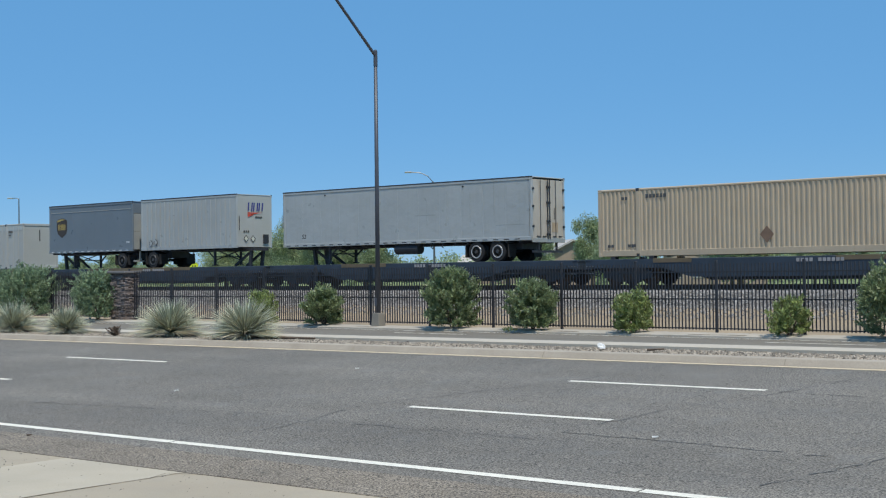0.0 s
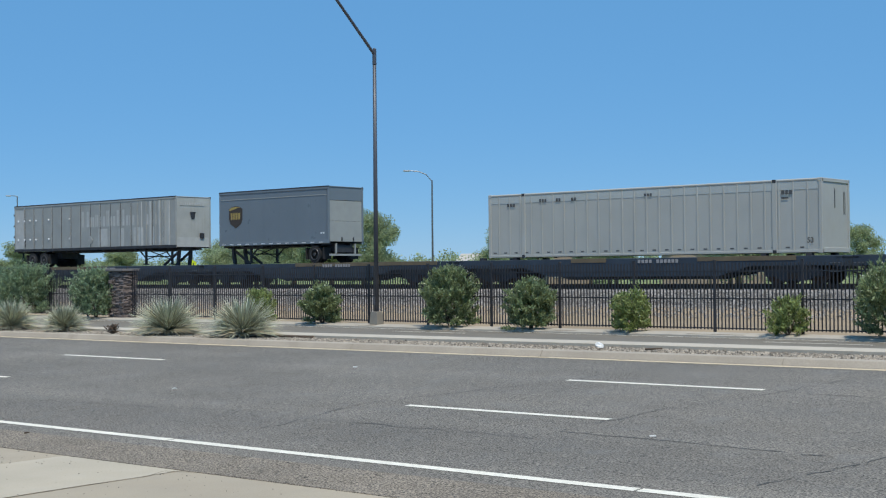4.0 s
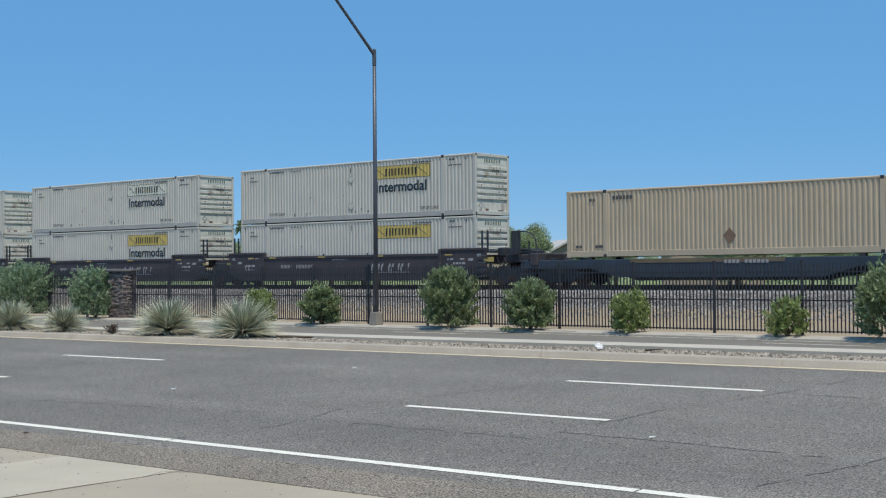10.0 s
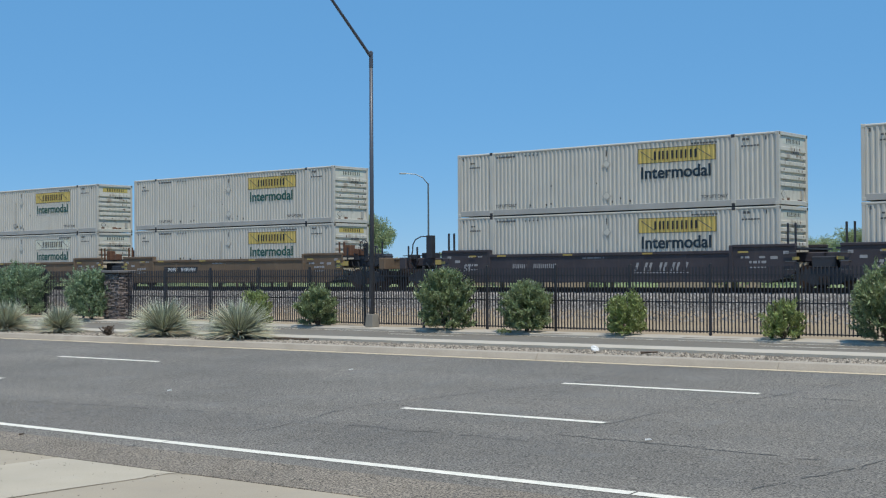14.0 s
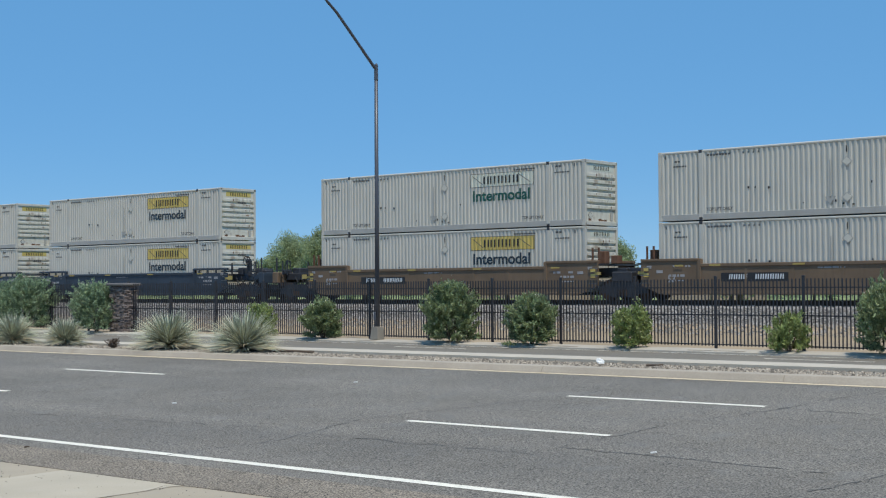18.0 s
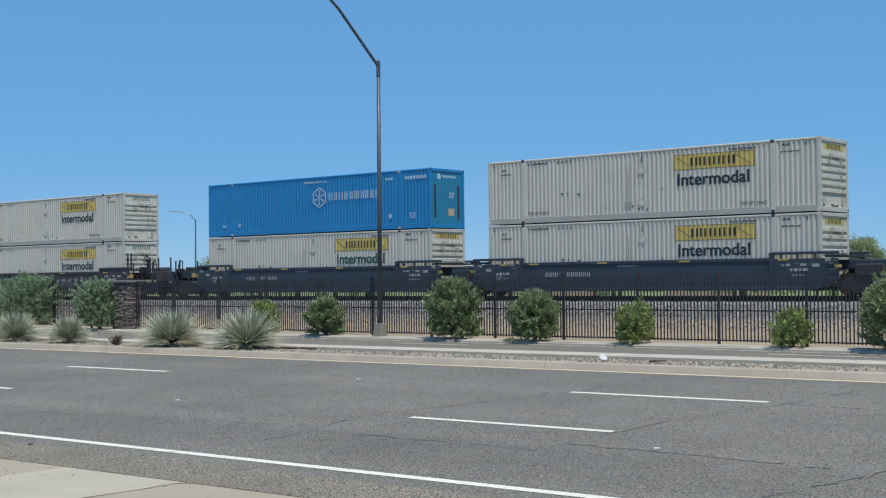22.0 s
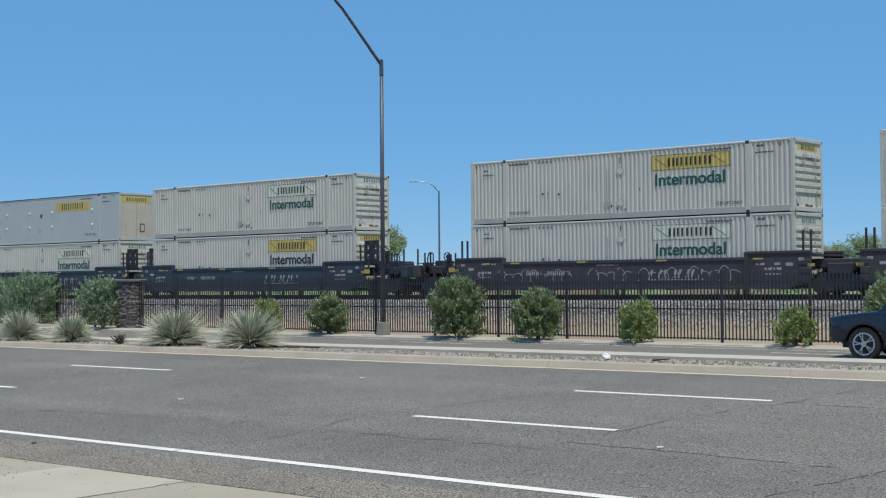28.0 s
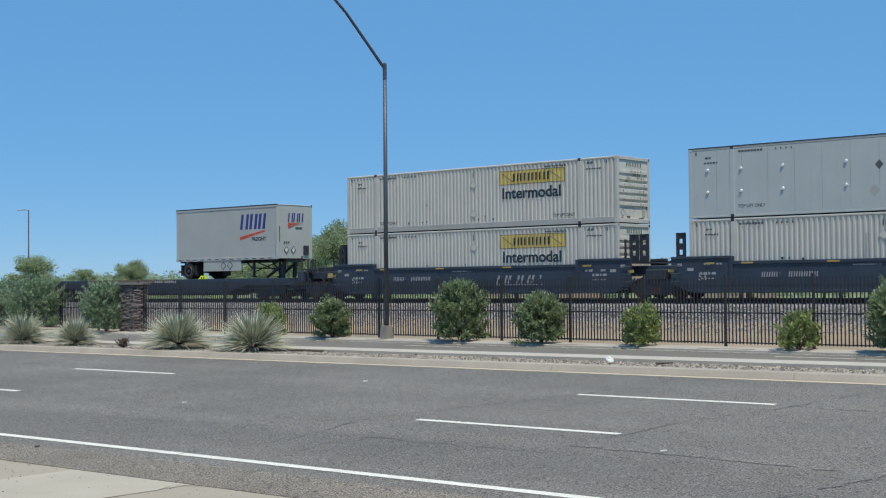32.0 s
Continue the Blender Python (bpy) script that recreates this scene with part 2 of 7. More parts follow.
M_MORTAR = mat("mortar", (0.10, 0.08, 0.07), 0.95, var=0.15)
M_CAPSTONE = mat("pillar_cap", (0.17, 0.158, 0.15), 0.8, var=0.15)
M_STUCCO = mat("house_stucco", (0.34, 0.27, 0.21), 0.9, var=0.08)
M_ROOF = mat("house_roof", (0.50, 0.46, 0.42), 0.8, var=0.15, scale=1)
M_ROOF2 = mat("house_roof_brown", (0.20, 0.12, 0.085), 0.8, var=0.2, scale=1)
M_LAMPGREY = mat("galvanised_pole", (0.15, 0.155, 0.16), 0.45, 0.4, var=0.1)
M_LAMPHEAD = mat("lamp_head", (0.42, 0.42, 0.42), 0.4, 0.2, var=0.05)
# pale tone standing in for sun glints on glossy leaves
M_GLINT = mat("painted_leaf_glint", (0.52, 0.52, 0.44), 0.6, var=0.1)
M_ROCKWHITE = mat("white_bag", (0.75, 0.74, 0.71), 0.6, var=0.1)


# ---- building helpers ----
def box(bm, x0, x1, y0, y1, z0, z1, bevel=0.0):
    v = [bm.verts.new((x, y, z)) for z in (z0, z1) for y in (y0, y1) for x in (x0, x1)]
    fs = [bm.faces.new([v[i] for i in q]) for q in ((0, 2, 3, 1), (4, 5, 7, 6), (0, 1, 5, 4), (2, 6, 7, 3), (0, 4, 6, 2), (1, 3, 7, 5))]
    if bevel:
        bmesh.ops.bevel(bm, geom=list({e for f in fs for e in f.edges}), offset=bevel, segments=1, affect="EDGES", profile=0.5)
    return bm


def rod(bm, a, b, r0, r1=None, n=8, cap=True):
    a, b = Vector(a), Vector(b)
    r1 = r0 if r1 is None else r1
    q = (b - a).to_track_quat("Z", "Y")
    rings = []
    for p, r in ((a, r0), (b, r1)):
        rings.append([bm.verts.new(p + q @ Vector((r * math.cos(2 * math.pi * k / n), r * math.sin(2 * math.pi * k / n), 0))) for k in range(n)])
    for k in range(n):
        bm.faces.new((rings[0][k], rings[0][(k + 1) % n], rings[1][(k + 1) % n], rings[1][k]))
    if cap:
        bm.faces.new(rings[0][::-1])
        bm.faces.new(rings[1])
    return bm


def bar(bm, a, b, w, h):
    """A rectangular bar from a to b; w across, h in height."""
    a, b = Vector(a), Vector(b)
    d = (b - a).normalized()
    side = d.cross(Vector((0, 0, 1)))
    side = side.normalized() if side.length > 1e-4 else Vector((1, 0, 0))
    up = side.cross(d)
    v = []
    for p in (a, b):
        v.append([bm.verts.new(p + side * (w / 2 * i) + up * (h / 2 * j)) for i, j in ((-1, -1), (1, -1), (1, 1), (-1, 1))])
    for k in range(4):
        bm.faces.new((v[0][k], v[0][(k + 1) % 4], v[1][(k + 1) % 4], v[1][k]))
    bm.faces.new(v[0][::-1])
    bm.faces.new(v[1])
    return bm


def prism(bm, outline, y0, y1):
    """An outline of (x, z) points drawn out from y0 to y1."""
    f = [bm.verts.new((x, y0, z)) for x, z in outline]
    b = [bm.verts.new((x, y1, z)) for x, z in outline]
    n = len(outline)
    bm.faces.new(f)
    bm.faces.new(b[::-1])
    for k in range(n):
        bm.faces.new((f[(k + 1) % n], f[k], b[k], b[(k + 1) % n]))
    return bm


def mesh_of(name, bm, material, smooth=False):
    bmesh.ops.recalc_face_normals(bm, faces=bm.faces)
    me = bpy.data.meshes.new(name)
    bm.to_mesh(me)
    bm.free()
    me.materials.append(material)
    if smooth:
        me.polygons.foreach_set("use_smooth", [True] * len(me.polygons))
    return me


def part(name, bm, material, parent, label="", smooth=False):
    """One mesh object under a thing or a part."""
    me = bm if isinstance(bm, bpy.types.Mesh) else mesh_of(name, bm, material, smooth)
    ob = new(name, me)
    if parent:
        ob.parent = parent
    if label:
        ob["label"] = label
    return ob


def boxpart(name, material, parent, x0, x1, y0, y1, z0, z1, bevel=0.0, label=""):
    return part(name, box(bmesh.new(), x0, x1, y0, y1, z0, z1, bevel), material, parent, label)


def thing(name, label, category, group="", kind=""):
    return tagged(new(name), label, category, group, kind)


def structure(name, bm, material, label="", smooth=False):
    return tagged(part(name, bm, material, None, "", smooth), label, "", "", "structure")


TEXTS = {}


def lettering(words, height, material, parent, x, y, z, face="front", width=None, name="lettering", shear=0.0):
    """Words laid flat on a side that faces -y (front) or +x (end); x, z at their lower left corner."""
    key = (words, height, material.name, width, shear)
    if key not in TEXTS:
        cu = bpy.data.curves.new("lettering", "FONT")
        cu.body, cu.size, cu.fill_mode, cu.offset, cu.shear = words, height * 1.4, "FRONT", height * 0.032, shear
        ob = bpy.data.objects.new("lettering", cu)
        me = bpy.data.meshes.new_from_object(ob)
        bpy.data.objects.remove(ob)
        xs = [v.co.x for v in me.vertices]
        k = width / (max(xs) - min(xs)) if width else 1.0
        x0 = min(xs)
        for v in me.vertices:
            v.co = ((v.co.x - x0) * k, 0, v.co.y)
        me.materials.clear()
        me.materials.append(material)
        TEXTS[key] = me
    ob = part(name, TEXTS[key], None, parent)
    ob.matrix_local = pose(x, y, z) if face == "front" else pose(x, y, z, 0, 0, 90)
    return ob


def bars(name, material, parent, x, y, z, height, widths, gap=0.03, face="front", lean=0.0, label="", depth=0.004, hollow=0.0):
    """A row of plain upright blocks, or of pairs of thin uprights, for writing and marks that are not spelt out."""
    bm = bmesh.new()
    p = 0.0
    for w in widths:
        if w > 0 and not hollow:
            prism(bm, ((p, 0), (p + w, 0), (p + w + lean * height, height), (p + lean * height, height)), -depth, 0)
        elif w > 0:
            s = min(hollow * 1.15, w * 0.4)
            for x0, x1, z0, z1 in ((p, p + s, 0, height), (p + w - s, p + w, 0, height)):
                prism(bm, ((x0 + lean * z0, z0), (x1 + lean * z0, z0), (x1 + lean * z1, z1), (x0 + lean * z1, z1)), -depth, 0)
        p += abs(w) + gap
    ob = part(name, bm, material, parent, label)
    ob.matrix_local = pose(x, y, z) if face == "front" else pose(x, y, z, 0, 0, 90)
    return ob


def plate(name, material, parent, outline, y, face="front", x=0.0, z=0.0, depth=0.004, label=""):
    """A thin flat mark with an outline of (x, z) points."""
    ob = part(name, prism(bmesh.new(), outline, -depth, 0), material, parent, label)
    ob.matrix_local = pose(x, y, z) if face == "front" else pose(x, y, z, 0, 0, 90)
    return ob


def shoot_leaves(w, h, n, size, seed, skin=0.42):
    """Narrow leaves along shoots that rise from one root and end on an uneven dome."""
    rng = np.random.default_rng(seed)
    m = max(60, int(70 * w * h))
    d = rng.normal(size=(m, 3))
    d /= np.linalg.norm(d, axis=1, keepdims=True)
    d[:, 2] = np.where(d[:, 2] < -0.72, -d[:, 2], d[:, 2])
    env = np.full(m, 0.80)
    for k in range(26):
        b = rng.normal(size=3)
        b /= np.linalg.norm(b)
        env += rng.uniform(0.04, 0.26) * np.exp((d @ b - 1) / rng.uniform(0.01, 0.05))
    env *= rng.uniform(0.86, 1.12, m)
    tip = d * env[:, None] * np.array((w / 2, w / 2, h * 0.50))
    flat = np.hypot(d[:, 0], d[:, 1]) + 1e-6
    low = np.where(d[:, 2] < 0, np.minimum(0.92 / flat, 1.5), 1.0)[:, None]
    tip = tip * np.concatenate((low, low, np.where(d[:, 2:] < 0, 1.25, 1.0)), 1)
    tip[:, 2] = np.maximum(tip[:, 2] + h * 0.47, 0.04)
    root = np.stack((rng.normal(scale=w * 0.09, size=m), rng.normal(scale=w * 0.09, size=m), np.zeros(m)), -1)
    k = rng.integers(0, m, n)
    u = (skin + (1 - skin) * rng.random(n) ** 0.7)[:, None]
    way = tip[k] - root[k]
    p = root[k] + way * u + np.stack((np.zeros(n), np.zeros(n), (u * (1 - u))[:, 0] * h * 0.35 * np.clip(tip[k][:, 2] / h * 2 - 0.3, 0, 1)), -1)
    p += rng.normal(scale=0.028, size=(n, 3))
    p[:, 2] = np.maximum(p[:, 2], 0.03)
    a = way / (np.linalg.norm(way, axis=1, keepdims=True) + 1e-9) * 0.75 + rng.normal(scale=0.62, size=(n, 3))
    a[:, 2] += 0.18
    a /= np.linalg.norm(a, axis=1, keepdims=True)
    b = np.cross(a, rng.normal(size=(n, 3)))
    b /= np.linalg.norm(b, axis=1, keepdims=True) + 1e-9
    s = rng.uniform(0.6, 1.3, (n, 1)) * size
    v = np.stack((p - a * s * 0.2, p + a * s * 0.35 + b * s * 0.17, p + a * s, p + a * s * 0.35 - b * s * 0.17), 1)
    me = bpy.data.meshes.new("leaves")
    me.from_pydata(v.reshape(-1, 3), [], np.arange(n * 4).reshape(n, 4))
    return me


def scatter_stones(name, n, place, lo, hi, material, seed, label):
    """Loose stones as one object: squashed octahedra at places that place(rng) gives."""
    rng = np.random.default_rng(seed)
    base = np.array([(1, 0, 0), (0, 1, 0), (-1, 0, 0), (0, -1, 0), (0, 0, 0.8), (0, 0, -0.6)])
    tri = np.array([(0, 1, 4), (1, 2, 4), (2, 3, 4), (3, 0, 4), (1, 0, 5), (2, 1, 5), (3, 2, 5), (0, 3, 5)])
    pts = place(rng, n)
    size = rng.uniform(lo, hi, (n, 1, 1)) * rng.uniform(0.6, 1.25, (n, 1, 3))
    ang = rng.uniform(0, 6.28, n)
    v = base[None] * size + rng.uniform(-0.25, 0.25, (n, 6, 3)) * size
    c, s = np.cos(ang)[:, None], np.sin(ang)[:, None]
    v = np.stack((v[..., 0] * c - v[..., 1] * s, v[..., 0] * s + v[..., 1] * c, v[..., 2]), -1) + pts[:, None, :]
    f = (tri[None] + (np.arange(n) * 6)[:, None, None]).reshape(-1, 3)
    me = bpy.data.meshes.new(name)
    me.from_pydata(v.reshape(-1, 3), [], f)
    me.materials.append(material)
    return tagged(new(name, me), label, "stones", "", "stuff")


def leaf_cloud(centres, radii, n, size, seed, drop=0.3, narrow=0.45, inside=0.55):
    """Leaves over clumps: small folded blades, more of them near each clump's skin."""
    rng = np.random.default_rng(seed)
    k = rng.integers(0, len(centres), n)
    d = rng.normal(size=(n, 3))
    d /= np.linalg.norm(d, axis=1, keepdims=True)
    r = rng.uniform(inside, 1.06, (n, 1)) * np.asarray(radii)[k][:, None]
    p = np.asarray(centres)[k] + d * r
    a = d + rng.normal(scale=0.6, size=(n, 3))
    a[:, 2] -= drop
    a /= np.linalg.norm(a, axis=1, keepdims=True)
    b = np.cross(a, rng.normal(size=(n, 3)))
    b /= np.linalg.norm(b, axis=1, keepdims=True) + 1e-9
    s = rng.uniform(0.6, 1.3, (n, 1)) * size
    v = np.stack((p - a * s * 0.5, p + b * s * narrow, p + a * s * 0.5, p - b * s * narrow), 1)
    f = np.arange(n * 4).reshape(n, 4)
    me = bpy.data.meshes.new("leaves")
    me.from_pydata(v.reshape(-1, 3), [], f)
    return me


# ---- ground, road, median ----
X0, X1 = -420.0, 420.0           # reach of the road along x
XS = [X0, -200, -120, -80, -60, -50, -40, -30, -20, -10, 0, 10, 30, 60, 120, 200, X1]


def grade(x):
    return 0.0029 * max(-60.0, min(20.0, x))


def road_z(x, y):
    """The crowned carriageways: up towards the median, down beyond it."""
    if y <= 8.9:
        return -0.058 + grade(x)
    if y <= 19.15:
        return 0.0471 * (y - 10.135) + grade(x)
    if y > 28.9:
        return road_z(x, 28.9) + 0.009 * (y - 28.9)
    t = min(1.0, max(0.0, (y - 19.15) / 9.0))
    return 0.425 - 0.0336 * max(0.0, y - 19.9) + grade(x) * (1 - t) - 0.03 * t


def strip(name, material, y0, y1, lift=0.0, x0=X0, x1=X1, label="", rows=2, bm=None, z=None):
    """A ribbon of ground along the road between y0 and y1, on the road's own slope."""
    own = bm is None
    bm = bm or bmesh.new()
    xs = [x0] + [x for x in XS if x0 < x < x1] + [x1]
    ys = [y0 + (y1 - y0) * k / (rows - 1) for k in range(rows)]
    g = [[bm.verts.new((x, y, (z(x, y) if z else road_z(x, y)) + lift)) for x in xs] for y in ys]
    for j in range(rows - 1):
        for i in range(len(xs) - 1):
            bm.faces.new((g[j][i], g[j][i + 1], g[j + 1][i + 1], g[j + 1][i]))
    return structure(name, bm, material, label) if own else bm


def long_solid(name, material, profile, label="", x0=X0, x1=X1):
    """A kerb or beam along the road; profile: (y, lift over the road at its foot line yf)."""
    bm = bmesh.new()
    xs = [x0] + [x for x in XS if x0 < x < x1] + [x1]
    rings = [[bm.verts.new((x, y, road_z(x, yf) + h)) for y, h, yf in profile] for x in xs]
    n = len(profile)
    for a, b in zip(rings, rings[1:]):
        for k in range(n):
            bm.faces.new((a[k], b[k], b[(k + 1) % n], a[(k + 1) % n]))
    bm.faces.new(rings[0])
    bm.faces.new(rings[-1][::-1])
    return structure(name, bm, material, label)


bm = bmesh.new()
gy = [-1500, -60, 8, 20, 31.5, 33.0, 36.0, 60, 120, 400, 2500]
gz = [-0.16, -0.16, -0.16, -0.12, -0.12, 0.10, 0.0, 0.0, 0.0, 0.0, 0.0]
gx = [-2500, -700, -300, -120, -60, 0, 120, 500, 2500]
grid = [[bm.verts.new((x, y, z - 0.2 * (y < 32))) for x in gx] for y, z in zip(gy, gz)]
for j in range(len(gy) - 1):
    for i in range(len(gx) - 1):
        bm.faces.new((grid[j][i], grid[j][i + 1], grid[j + 1][i + 1], grid[j + 1][i]))
structure("ground", bm, M_GROUND, "flat dry grassland reaching to the horizon")
structure("dirt_verge", strip("", M_DIRT, 31.7, 46.0, 0.0, bm=bmesh.new(), z=lambda x, y: 0.17 - 0.012 * (y - 31.7), rows=6), M_DIRT, "bare tan dirt strip between fence and ballast")
strip("road", M_ASPHALT, 9.75, 19.15, 0.0, label="grey asphalt carriageway with worn lanes", rows=4)
strip("road_shoulder", M_SHOULDER, 8.9, 9.752, 0.001, label="coarse brownish asphalt gutter strip", rows=2)
strip("road_far", M_ASPHALT2, 20.9, 30.95, 0.0, label="far asphalt carriageway behind the median", rows=11)
strip("pavement_near", M_CONCRETE, -14.0, 8.9, 0.004, label="beige concrete apron at the road edge", rows=6)
strip("pavement_panel", M_CONCRETE2, 4.5, 8.84, 0.009, x0=-12.45, x1=-10.53, label="paler concrete slab of the apron")
# joints and the edge crack of the apron
bm = bmesh.new()
for xa, ya, xb, yb in ((-10.52, 4.5, -10.54, 7.6), (-10.54, 7.6, -10.50, 8.4), (-10.50, 8.4, -10.62, 8.7), (-10.62, 8.72, -10.3, 8.86), (-7.4, 4.0, -7.4, 8.8)):
    bar(bm, (xa, ya, road_z(xa, ya) + 0.010), (xb, yb, road_z(xb, yb) + 0.010), 0.007, 0.004)
structure("pavement_joint", bm, M_JOINT, "dark joints in the concrete apron")
long_solid("pavement_edge", M_SHOULDER, ((8.86, -0.02, 8.9), (8.93, -0.02, 8.9), (8.93, 0.012, 8.9), (8.86, 0.012, 8.9)), "gritty joint between apron and asphalt")
# lane paint
strip("edge_line_far", M_YELLOWLINE, 18.94, 19.08, 0.005, label="worn yellow edge line along the median")
bm = bmesh.new()
x = -12.237 - 6.2 * 18
for k in range(60):                      # the solid line is laid in lengths that do not quite meet
    x2 = x + 6.2
    xa, xb = x + 0.012, x2 - 0.012
    v = [bm.verts.new((px, py, road_z(px, py) + 0.005)) for px, py in ((xa, 10.068), (xb, 10.068), (xb, 10.202), (xa, 10.202))]
    bm.faces.new(v)
    x = x2
structure("edge_line", bm, M_WHITELINE, "solid white edge line on the asphalt")


def dashes(name, y, first, n, w=0.12, length=3.10, period=12.19):
    for k in range(-n, n + 1):
        xa = first + k * period
        bm = bmesh.new()
        v = [bm.verts.new((px, py, road_z(px, py) + 0.005)) for px, py in ((xa, y - w / 2), (xa + length, y - w / 2), (xa + length, y + w / 2), (xa, y + w / 2))]
        bm.faces.new(v)
        structure(name, bm, M_WHITELINE, "white lane dash on the asphalt")


dashes("lane_dash", 13.47, -11.50, 6)
dashes("lane_dash", 16.475, -10.99, 6)
dashes("lane_dash", 29.75, -25.93, 6, 0.09, 2.7, 11.68)
# sealed cracks across the lanes
bm = bmesh.new()
rng = random.Random(4)
for x0_, y0_, x1_, y1_ in ((-12.55, 9.0, -12.29, 10.18), (-12.29, 10.18, -11.87, 11.44), (-11.87, 11.44, -12.2, 13.4), (-12.2, 13.4, -11.5, 15.3), (-11.5, 15.3, -10.96, 16.5), (-10.96, 16.5, -10.6, 19.1),
                          (-8.5, 12.6, -8.14, 14.8), (-8.14, 14.8, -7.6, 16.4), (-7.6, 16.4, -7.0, 19.1), (-5.2, 10.8, -4.8, 12.1), (-4.8, 12.1, -4.5, 14.0), (-17.0, 13.2, -16.2, 15.3),
                          (-17.3, 11.73, -12.85, 12.2), (-11.9, 12.05, -8.4, 12.0), (-8.4, 12.5, -4.7, 12.26), (-7.7, 16.38, -6.3, 16.29)):
    n = 14
    pts = []
    for k in range(n + 1):
        t = k / n
        px = x0_ + (x1_ - x0_) * t + rng.uniform(-0.05, 0.05)
        py = y0_ + (y1_ - y0_) * t + rng.uniform(-0.05, 0.05)
        pts.append((px, py))
    for (xa, ya), (xb, yb) in zip(pts, pts[1:]):
        if rng.random() < 0.85:
            w = rng.uniform(0.004, 0.012)
            d = Vector((xb - xa, yb - ya)).normalized()
            nx, ny = -d.y * w, d.x * w
            v = [bm.verts.new((px, py, road_z(px, py) + 0.003)) for px, py in ((xa + nx, ya + ny), (xa - nx, ya - ny), (xb - nx, yb - ny), (xb + nx, yb + ny))]
            bm.faces.new(v)
structure("road_crack", bm, M_CRACK, "thin dark cracks in the asphalt")
# median: front kerb, gravel bed, pale rear kerb; far kerb and pavement
long_solid("median_kerb", M_KERB, ((19.13, -0.05, 19.15), (19.44, -0.05, 19.15), (19.44, 0.112, 19.15), (19.25, 0.108, 19.15), (19.205, 0.098, 19.15), (19.14, 0.0, 19.15)), "weathered beige concrete kerb of the median")
long_solid("median_kerb_rear", M_KERB2, ((20.40, -0.1, 19.15), (20.9, -0.15, 19.15), (20.9, 0.19, 19.15), (20.44, 0.178, 19.15), (20.40, 0.165, 19.15)), "pale concrete rear kerb of the median")
bm = bmesh.new()
strip("", M_GRAVEL, 19.44, 20.40, 0.085, bm=bm, rows=3, z=lambda x, y: road_z(x, 19.15) + 0.03 * (abs(y - 20.0) < 0.2))
structure("median_bed", bm, M_GRAVEL, "gravel bed of the median")
long_solid("far_walk", M_FARKERB, ((30.93, -0.05, 30.0), (31.75, -0.05, 30.0), (31.75, 0.100, 30.0), (31.3, 0.098, 30.0), (30.99, 0.070, 30.0), (30.94, 0.055, 30.0)), "narrow pale concrete kerb and walk along the fence")
strip("edge_line_gutter", M_WHITELINE, 30.70, 30.77, 0.005, label="thin white edge line of the far carriageway")
bm = bmesh.new()
for k in range(-20, 20):                # joints and dirt along the far kerb
    xj = k * 3.2 - 15.6
    zj = road_z(xj, 30.0)
    bar(bm, (xj, 30.955, zj + 0.066), (xj, 31.7, zj + 0.103), 0.02, 0.006)
for xj, ln in ((-21.6, 1.2), (-17.0, 1.6), (-12.0, 0.9), (-28.6, 0.8), (-33.4, 1.1)):
    bar(bm, (xj, 31.06, road_z(xj, 30.0) + 0.080), (xj + ln, 31.07, road_z(xj, 30.0) + 0.080), 0.10, 0.006)
structure("far_kerb_joint", bm, M_JOINT, "dark joints and dirt along the far kerb")
bm = bmesh.new()
for k in range(-40, 30):                # kerb joints
    xj = k * 4.45 + 0.03
    zj = road_z(xj, 19.15)
    bar(bm, (xj, 19.138, zj + 0.002), (xj, 19.204, zj + 0.098), 0.012, 0.006)
    bar(bm, (xj, 19.204, zj + 0.098), (xj, 19.44, zj + 0.113), 0.012, 0.006)
structure("kerb_joint", bm, M_JOINT, "dark joints between kerb lengths")


def on_median(rng, n):
    x = rng.uniform(-48, 2, n)
    y = rng.uniform(19.44, 20.40, n)
    z = np.array([road_z(a, 19.15) for a in x]) + 0.10
    return np.stack((x, y, z), -1)


scatter_stones("median_gravel", 26000, on_median, 0.016, 0.040, M_PEBBLE, 3, "tan and grey crushed gravel of the median")
scatter_stones("road_grit", 260, lambda rng, n: np.stack((rng.uniform(-15, -3, n), 8.9 - np.abs(rng.normal(scale=0.9, size=n)), np.full(n, -0.083)), -1), 0.004, 0.010, M_CRACK, 5, "dark grit and dead leaves on the apron")
for x, y, s in ((-12.70, 20.06, 0.068),):
    t = thing("plastic_bag", "crumpled white plastic bag lying in the median gravel", "litter")
    bm = bmesh.new()
    bmesh.ops.create_icosphere(bm, subdivisions=2, radius=s)
    for v in bm.verts:
        v.co = v.co * (0.75 + 0.5 * noise.noise(v.co * 17)) * 1.25
        v.co.z = max(v.co.z, -s * 0.45)
    part("bag", bm, M_ROCKWHITE, t)
    t.matrix_world = pose(x, y, road_z(x, 19.15) + 0.15)
t = thing("branch", "dark dead branch lying on the gravel", "litter")
part("twig", rod(rod(bmesh.new(), (0, 0, 0), (0.30, 0.04, 0.02), 0.02, 0.012), (0.12, 0, 0.015), (0.34, -0.08, 0.02), 0.012, 0.006), M_BARK, t)
t.matrix_world = pose(-11.6, 19.75, road_z(-11.6, 19.15) + 0.14)
t = thing("dead_branch", "dark flat strip of debris beside the spiky plant", "litter")
part("twig", rod(bmesh.new(), (0, 0, 0), (1.1, 0.1, 0.0), 0.03, 0.02), M_BARK, t)
t.matrix_world = pose(-21.0, 20.2, road_z(-21, 19.15) + 0.145)
